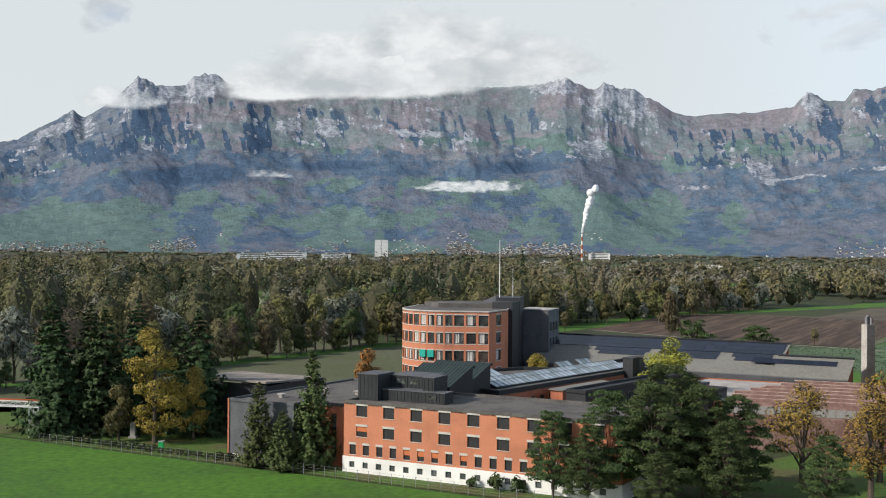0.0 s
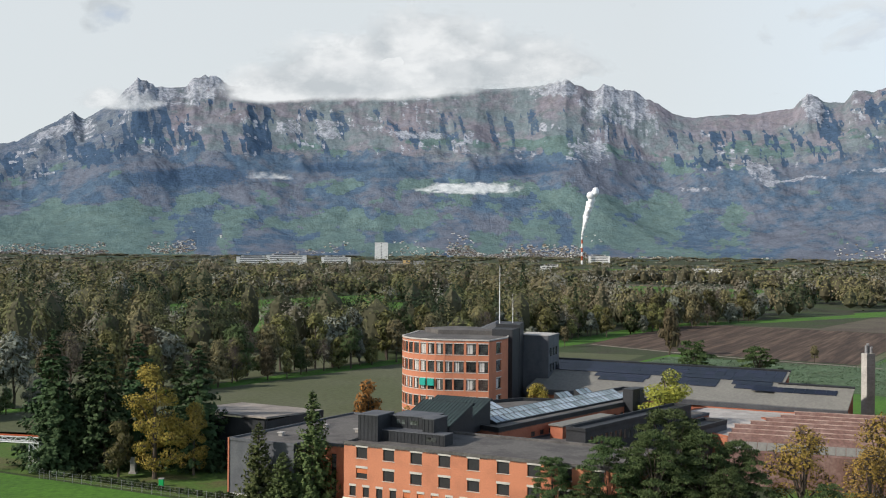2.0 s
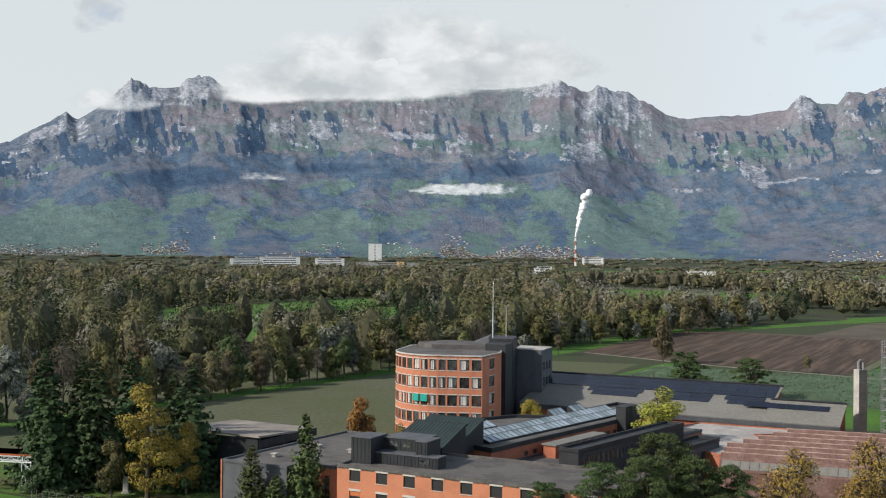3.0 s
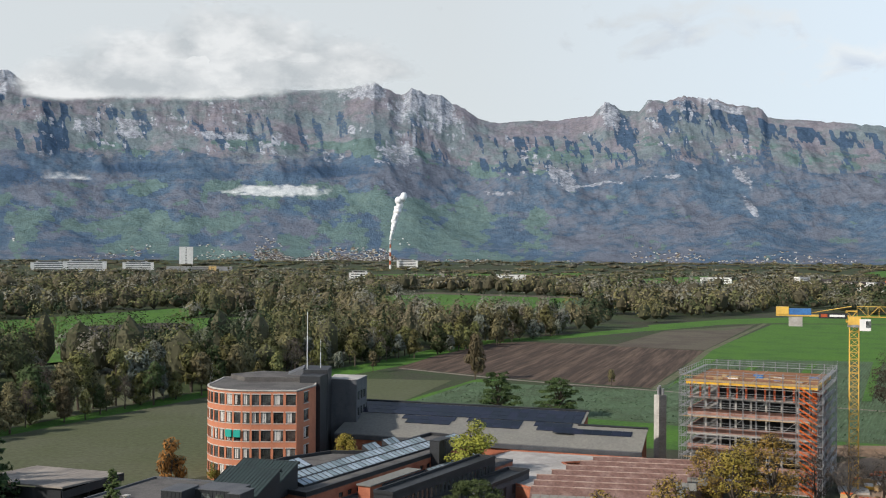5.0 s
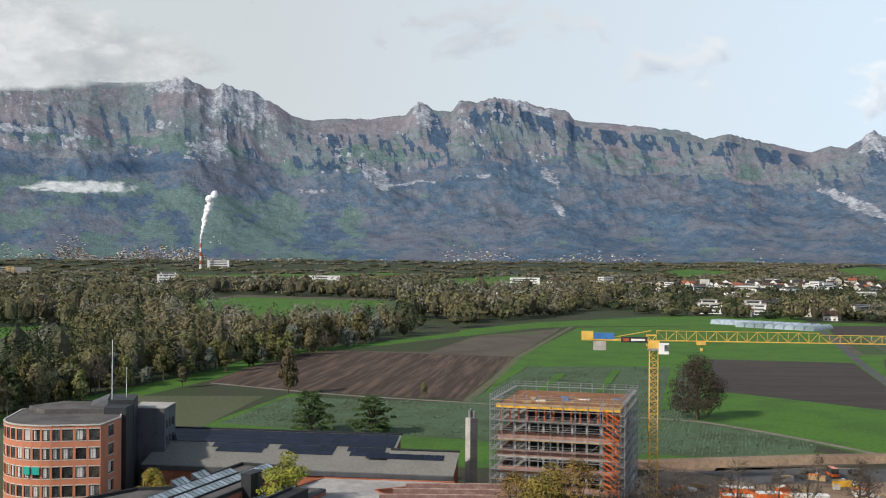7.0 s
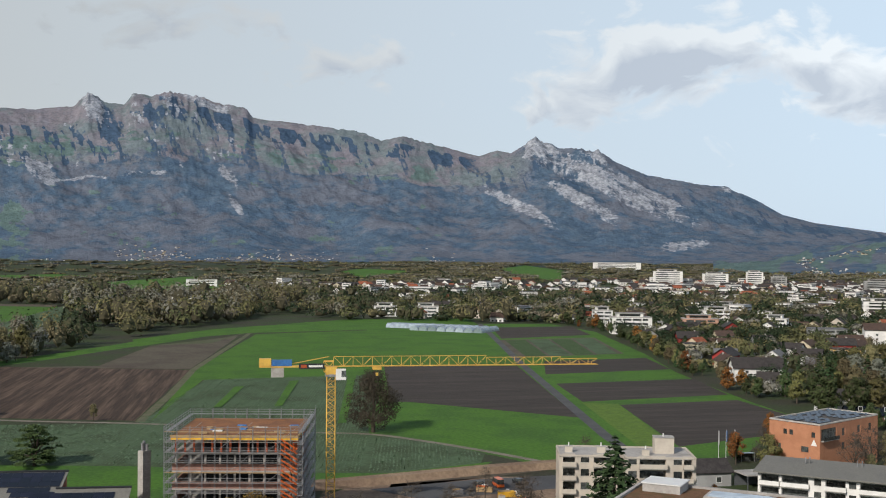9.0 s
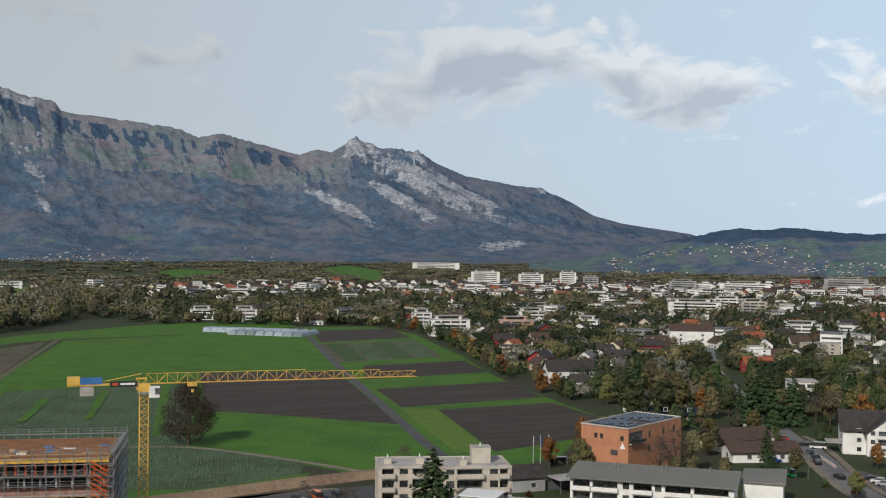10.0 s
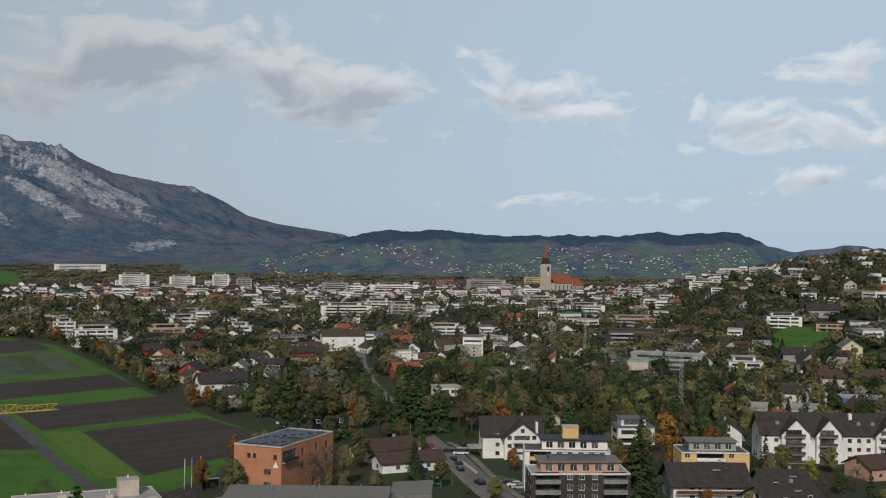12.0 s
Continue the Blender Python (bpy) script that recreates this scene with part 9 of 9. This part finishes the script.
# far houses of the town and of the villages below the mountains
def far_houses(name, P, S, rot, wall, roof, label, seed, flat=False):
    """Many far houses: walls with dark windows in one mesh, roofs in another."""
    rng = np.random.default_rng(seed)
    V, F, MI = [], [], []
    VR, FR = [], []
    for (x, y, z), s, a in zip(P, S, rot):
        c, n = math.cos(a), math.sin(a)
        if flat:
            l, w, h, g = rng.uniform(7, 12) * s, 6.0 * s, int(rng.integers(2, 5)) * 2.9 * max(s, 0.8), 0.0
        else:
            l, w, h, g = rng.uniform(5.2, 7.6) * s, 5.0 * s, rng.uniform(4.2, 6.4) * s, rng.uniform(2.4, 3.8) * s

        def tr(u, v, q):
            return (x + c * u - n * v, y + n * u + c * v, z + q)

        b = len(V)
        V += [tr(*p) for p in ((-l, -w, 0), (l, -w, 0), (l, w, 0), (-l, w, 0), (-l, -w, h), (l, -w, h), (l, w, h), (-l, w, h), (-l, 0, h + g), (l, 0, h + g))]
        F += [[b + i for i in f] for f in ((0, 1, 5, 4), (1, 2, 6, 9, 5), (2, 3, 7, 6), (3, 0, 4, 8, 7))]
        MI += [0] * 4
        if s > 0.5:
            for k in range(max(1, int(h / 2.8))):
                z0, z1 = 2.8 * k + 0.9, 2.8 * k + 2.2
                for e0, e1 in (((-0.85, 0.85),) if flat else ((-0.7, -0.4), (-0.1, 0.15), (0.45, 0.75))):
                    for sg in (-1, 1):
                        b = len(V)
                        V += [tr(*p) for p in ((l * e0, sg * (w + 0.05), z0), (l * e1, sg * (w + 0.05), z0), (l * e1, sg * (w + 0.05), z1), (l * e0, sg * (w + 0.05), z1), (sg * (l + 0.05), w * e0, z0), (sg * (l + 0.05), w * e1, z0), (sg * (l + 0.05), w * e1, z1), (sg * (l + 0.05), w * e0, z1))]
                        F += [[b, b + 1, b + 2, b + 3], [b + 4, b + 5, b + 6, b + 7]]
                        MI += [1, 1]
        b = len(VR)
        o = 0.7
        if flat:
            VR += [tr(*p) for p in ((-l - 0.3, -w - 0.3, h + 0.35), (l + 0.3, -w - 0.3, h + 0.35), (l + 0.3, w + 0.3, h + 0.35), (-l - 0.3, w + 0.3, h + 0.35), (-l - 0.3, -w - 0.3, h - 0.1), (l + 0.3, -w - 0.3, h - 0.1), (l + 0.3, w + 0.3, h - 0.1), (-l - 0.3, w + 0.3, h - 0.1))]
            FR += [[b + i for i in f] for f in ((0, 1, 2, 3), (4, 5, 1, 0), (5, 6, 2, 1), (6, 7, 3, 2), (7, 4, 0, 3))]
        else:
            VR += [tr(*p) for p in ((-l - o, -w - o, h - 0.4), (l + o, -w - o, h - 0.4), (l + o, 0, h + g + 0.15), (-l - o, 0, h + g + 0.15), (l + o, w + o, h - 0.4), (-l - o, w + o, h - 0.4))]
            FR += [[b + i for i in f] for f in ((0, 1, 2, 3), (3, 2, 4, 5))]
    ob = from_data(name, V, F, M["w_" + wall])
    ob.data.materials.append(M["glass"])
    ob.data.polygons.foreach_set("material_index", np.array(MI, np.int32))
    tagged(ob, label + ", walls", "far houses", kind="stuff")
    tagged(from_data(name.replace("houses", "roofs"), VR, FR, M["r_" + roof]), label + ", roofs", "far roofs", kind="stuff")


rng = np.random.default_rng(91)
town = []
while len(town) < 1750:
    a, d = rng.uniform(34, 90), math.sqrt(rng.uniform(705 ** 2, 1960 ** 2))
    x, y = d * math.sin(math.radians(a)), d * math.cos(math.radians(a))
    if not in_poly(x, y, EDGE) or any(in_poly(x, y, c) for c in CLEAR) or d < 1300 and any(math.hypot(x - u, y - v) < 8 + w for u, v, w in TAKEN) or math.hypot(x - 1687, y - 667) < 70 or d < 1100 and any(math.hypot(x - q[0], y - q[1]) < 17 for q in town) or any(in_poly(x, y, o) for o in OPEN):
        continue
    if a < 45 and rng.uniform() < 0.6 or a > 76 and rng.uniform() < 0.45:
        continue
    town.append((x, y, gz(x, y) - 0.5))
while len(town) < 1830:
    a, d = rng.uniform(22, 37), math.sqrt(rng.uniform(1010 ** 2, 1700 ** 2))
    x, y = d * math.sin(math.radians(a)), d * math.cos(math.radians(a))
    if vnoise(np.float64(x * 0.008), np.float64(y * 0.008), 27) > 0.1 and not any(in_poly(x, y, c) for c in CLEAR):
        town.append((x, y, gz(x, y) - 0.5))
town = np.array(town)
for i, (w, r) in enumerate((("white", "dark"), ("white", "brown"), ("beige", "red"), ("white", "brown"), ("white", "dark"), ("cream", "brown"), ("beige", "dark"), ("white", "pale"), ("brown", "dark"), ("white", "grey"))):
    s = town[i::10]
    far_houses("far_houses", s, rng.uniform(0.75, 1.15, len(s)), rng.choice([0.5, 2.07, 1.0, 2.6, 0.2], len(s)) + rng.normal(0, 0.12, len(s)), w, r, "distant town houses", i, i in (7, 9))
slope = []
while len(slope) < 2700:
    if len(slope) < 560:
        a, d = rng.uniform(53, 80), rng.uniform(2370, 2960)
        x, y = d * math.sin(math.radians(a)), d * math.cos(math.radians(a))
        if vnoise(np.float64(x * 0.006), np.float64(y * 0.006), 7) < 0.0 + (0.3 if d > 2620 else 0) or d > 2800:
            continue
        z = float(hill_height(np.float64(x), np.float64(y)))
    else:
        a, d = rng.choice([rng.uniform(-23, 36), rng.uniform(-23, -11), rng.uniform(0, 8)]), 3370 + abs(rng.normal(0, 95))
        x, y = d * math.sin(math.radians(a)), d * math.cos(math.radians(a))
        if vnoise(np.float64(a * 0.5), np.float64(d * 0.006), 17) < -0.35 + 0.0016 * (d - 3370) + (0.3 if a > 12 else 0):
            continue
        z = float(mountain_height(np.float64(x), np.float64(y)))
        if a < -14 and z > 120 and rng.uniform() < 0.6:
            continue
    slope.append((x, y, max(z, gz(x, y)) - 1))
slope = np.array(slope)
for i, (w, r) in enumerate((("white", "grey"), ("white", "dark"), ("cream", "brown"))):
    s = slope[i::3]
    far_houses("far_houses", s, np.where(s[:, 0] > 1500, 0.8, 1.0) * rng.uniform(0.36, 0.6, len(s)), rng.uniform(0, 6.3, len(s)), w, r, "tiny village houses on the slope", 10 + i)

# ---------------------------------------------------------------- clouds on the ridge
def cloud_material(name, scale, cut, soft, seed):
    m = bpy.data.materials.new(name)
    m.use_nodes = True
    nt = m.node_tree
    N, L = nt.nodes.new, nt.links.new
    out = nt.nodes["Material Output"]
    # emission replaces sunlight on the vapour
    glow, clear, mixs = N("ShaderNodeEmission"), N("ShaderNodeBsdfTransparent"), N("ShaderNodeMixShader")
    L(clear.outputs[0], mixs.inputs[1])
    L(glow.outputs[0], mixs.inputs[2])
    L(mixs.outputs[0], out.inputs["Surface"])
    pos = N("ShaderNodeNewGeometry").outputs["Position"]
    mp = N("ShaderNodeMapping")
    mp.inputs["Location"].default_value, mp.inputs["Scale"].default_value = (seed * 913.0, 0, 0), (1, 1, 1.7)
    L(pos, mp.inputs[0])
    n = N("ShaderNodeTexNoise")
    n.inputs["Scale"].default_value, n.inputs["Detail"].default_value, n.inputs["Roughness"].default_value = scale, 8, 0.58
    L(mp.outputs[0], n.inputs["Vector"])
    at = N("ShaderNodeAttribute")
    at.attribute_name = "thick"
    ad = N("ShaderNodeMath")
    ad.operation = "ADD"
    L(n.outputs["Fac"], ad.inputs[0])
    L(at.outputs["Fac"], ad.inputs[1])
    r = N("ShaderNodeMapRange")
    r.interpolation_type = "SMOOTHSTEP"
    r.inputs[1].default_value, r.inputs[2].default_value = cut, cut + soft
    r.inputs[4].default_value = 0.9
    L(ad.outputs[0], r.inputs[0])
    L(r.outputs[0], mixs.inputs[0])
    # grey-to-white noise paints the cloud's shading into its glow
    tone = N("ShaderNodeMix")
    tone.data_type = "RGBA"
    tone.inputs[6].default_value, tone.inputs[7].default_value = (0.50, 0.54, 0.57, 1), (0.80, 0.82, 0.83, 1)
    rt = N("ShaderNodeMapRange")
    rt.inputs[1].default_value, rt.inputs[2].default_value = 0.38, 0.62
    L(n.outputs["Fac"], rt.inputs[0])
    L(rt.outputs[0], tone.inputs[0])
    L(tone.outputs[2], glow.inputs["Color"])
    return m


def cloud(name, az0, az1, d, z0, z1, tilt, label, scale, seed, cut=0.80, soft=0.36, peak=0.85, low=0.25):
    """A bank of vapour: a curved, uneven sheet, thick inside and ragged at its rim. tilt: metres by which its right end lies higher."""
    n, k = 60, 24
    U, V = np.meshgrid(np.linspace(0, 1, n), np.linspace(0, 1, k))
    A = np.radians(az0 + (az1 - az0) * U)
    bulge = 60 * np.sin(math.pi * V) + 25 * fbm(U * 6, V * 4, 3, seed=seed)
    D = d - bulge
    Z = z0 + (z1 - z0) * V + tilt * U
    verts = np.stack([(D * np.sin(A)).ravel(), (D * np.cos(A)).ravel(), Z.ravel()], 1)
    i = np.arange(k - 1)[:, None] * n + np.arange(n - 1)[None, :]
    F = np.stack([i, i + 1, i + n + 1, i + n], -1).reshape(-1, 4)
    ob = from_data(name, verts, F, cloud_material("vapour", scale, cut, soft, seed), smooth=True)
    e = np.sin(math.pi * np.clip(U, 0, 1)) ** 0.6
    v = np.where(V < low, smoothstep(0, 1, V / low), 1 - smoothstep(0, 1, (V - low) / (1 - low)))
    set_attr(ob, "thick", (peak * e * v).ravel())
    ob.visible_shadow = False
    return tagged(ob, label, "cloud", kind="structure")


for i, (a0, a1, d, z0, z1, t) in enumerate(((-13.5, 8, 4330, 540, 860, 85), (-12.5, 3, 4280, 535, 960, 75), (-8, 8.5, 4380, 600, 1040, 60), (-4, 10, 4340, 630, 900, 40), (-6, 3, 4240, 680, 1080, 30), (-12.5, -1, 4230, 545, 760, 60))):
    cloud("backdrop_cloud", a0, a1, d, z0, z1, t, "white cloud bank lying on the mountain ridge", 0.0042, i + 1)
cloud("backdrop_cloud", -2.4, 4.6, 3800, 215, 290, 0, "small flat cloud before the slope", 0.026, 11, peak=0.75, low=0.4)
cloud("backdrop_cloud", -19.5, -13.5, 4250, 510, 720, -10, "thin cloud wisp by the peak", 0.006, 12, peak=0.62)
cloud("backdrop_cloud", -10.5, -7.5, 3900, 270, 330, 0, "thin mist patch on the slope", 0.012, 13, peak=0.5)

# smoke from the stack
bm = bmesh.new()
rng = np.random.default_rng(5)
for k in range(26):
    f = k / 25
    c = Vector((290 + 26 * f ** 1.4 + rng.uniform(-1, 1) * 4 * f, 2420 + rng.uniform(-2, 2), gz(290, 2420) + 55 + 106 * f + rng.uniform(-2, 2)))
    r = 2.0 + 7.5 * f ** 0.9 * rng.uniform(0.75, 1.1) * (1 if f < 0.93 else 0.8)
    b0 = len(bm.verts)
    bmesh.ops.create_icosphere(bm, subdivisions=2, radius=r, matrix=Matrix.Translation(c))
    bm.verts.ensure_lookup_table()
    for v in bm.verts[b0:]:
        v.co += (v.co - c) * 0.4 * noise.noise(v.co * 0.22)
M["vapour"] = mat("white_vapour", (0.82, 0.83, 0.84), 0.05, 0.05, 0.2, 1.0, 0.0, spec=0.0)
plume = part("smoke_plume", bm, M["vapour"])
plume.data.shade_smooth()
tagged(plume, "white steam plume rising from the smoke stack", "smoke")

# cabbage rows on the field
rng = np.random.default_rng(15)
CAB = [(77, 390), (132, 360), (202, 464), (268, 444), (186, 303), (182, 297), (192, 278), (195, 254), (186, 245), (158, 247), (140, 259), (106, 292), (77, 313), (48, 339), (63, 364)]
pts = []
ca, sa_ = math.cos(math.radians(56)), math.sin(math.radians(56))
for i in range(-140, 240):
    for j in range(0, 330):
        u, v = j * 1.05 + rng.uniform(-0.2, 0.2), i * 1.0 + rng.uniform(-0.12, 0.12)
        x, y = 60 + ca * u - sa_ * v, 240 + sa_ * u + ca * v
        if i % 24 < 2 or rng.uniform() < 0.12:
            continue
        if in_poly(x, y, CAB):
            pts.append((x, y, 0.2))
V, F = quads(np.array(pts), 0.27, rng, 0.8)
tagged(from_data("cabbage_plants", V, F, LEAF["cabbage"]), "rows of blue-green cabbage plants on the field", "crop", kind="stuff")

# fence, hedge and frame by the lawn
fp = mesh_of("post", tube(bmesh.new(), (0, 0, 0), (0, 0, 1.5), 0.04, 5), M["steel"])
line = curve_line([(-64, 175.5), (-42, 164.5), (-21, 153.2), (1, 141.2), (26, 128.5)], 14)
fen = empty("wire_fence", pose(0, 0, 0), "low wire mesh fence along the meadow", "fence")
for p, q in zip(line, line[1:]):
    piece("post", fp, fen, pose(p.x, p.y, 0))
    bm = bmesh.new()
    for z in (0.3, 0.65, 1.0, 1.4):
        tube(bm, (p.x, p.y, z), (q.x, q.y, z), 0.012, 3)
    part("wire", bm, M["steel"], fen)
for i in range(26):
    f = i / 25
    plant("bush", -61 + 41 * f, 177.3 - 22 * f, random.uniform(0.9, 1.5), 0, "hedge bushes", "in the low hedge by the fence", 1.1)
for x, y, h in ((6.5, 142.6, 2.2), (9.0, 141.4, 2.0), (3.5, 144.5, 1.4)):
    plant("bush", x, y, h, 1, "round shrubs", "clipped before the factory")
bn = empty("waste_bin", pose(-43.5, 170.5, 0.05), "bright green waste bin on the lawn", "bin")
part("body", boxm(-0.35, 0.35, -0.35, 0.35, 0, 1.1), mat("green_plastic", (0.02, 0.42, 0.12), 0.05, 1, 4, 0.5), bn)
part("lid", boxm(-0.4, 0.4, -0.4, 0.4, 1.1, 1.2), M["w_grey"], bn)
gan = empty("steel_gantry", pose(-74, 181.5, 0, 0, 0, -12), "white lattice gantry with red rail", "gantry")
for x in (0, 8.0):
    part("leg", lattice(bmesh.new(), (x, 0, 0), (x, 0, 5.0), 1.6, 1.2, 1.3, 0.09), M["wframe"], gan)
part("beam", lattice(bmesh.new(), (-6, 0, 5.4), (9.0, 0, 5.4), 1.4, 0.9, 1.2, 0.09), M["wframe"], gan)
part("rail", boxm(-6, 9.0, -0.8, -0.7, 6.0, 6.25), M["redpaint"], gan)
for x, y in ((-58, 183.5), (-50.5, 180)):
    sq = empty("stone_pillar", pose(x, y, 0.05), "pale stone pillar on the lawn", "pillar", "lawn pillars")
    part("shaft", boxm(-0.4, 0.4, -0.4, 0.4, 0.3, 2.6), M["concrete"], sq)
    part("plinth", boxm(-0.6, 0.6, -0.6, 0.6, 0, 0.3), M["concrete"], sq)
# green cranes in the village
for x, y, h, rot, ln in ((428, 121, 27, 150, 34), (640, 240, 30, 80, 20)):
    gc = empty("small_tower_crane", pose(x, y, 0, 0, 0, rot), "slim grey-green tower crane in the village", "crane", "village cranes")
    part("mast", lattice(bmesh.new(), (0, 0, 0), (0, 0, h), 1.1, 1.1, 1.3, 0.06), M["w_grey"], gc)
    part("jib", lattice(bmesh.new(), (-8, 0, h), (ln, 0, h), 0.9, 1.0, 1.6, 0.05, True), mat("green_crane_paint", (0.10, 0.28, 0.22), 0.1, 1, 4, 0.6), gc)
    part("ballast", boxm(-8, -5.5, -0.6, 0.6, h - 1.2, h), M["concrete"], gc)
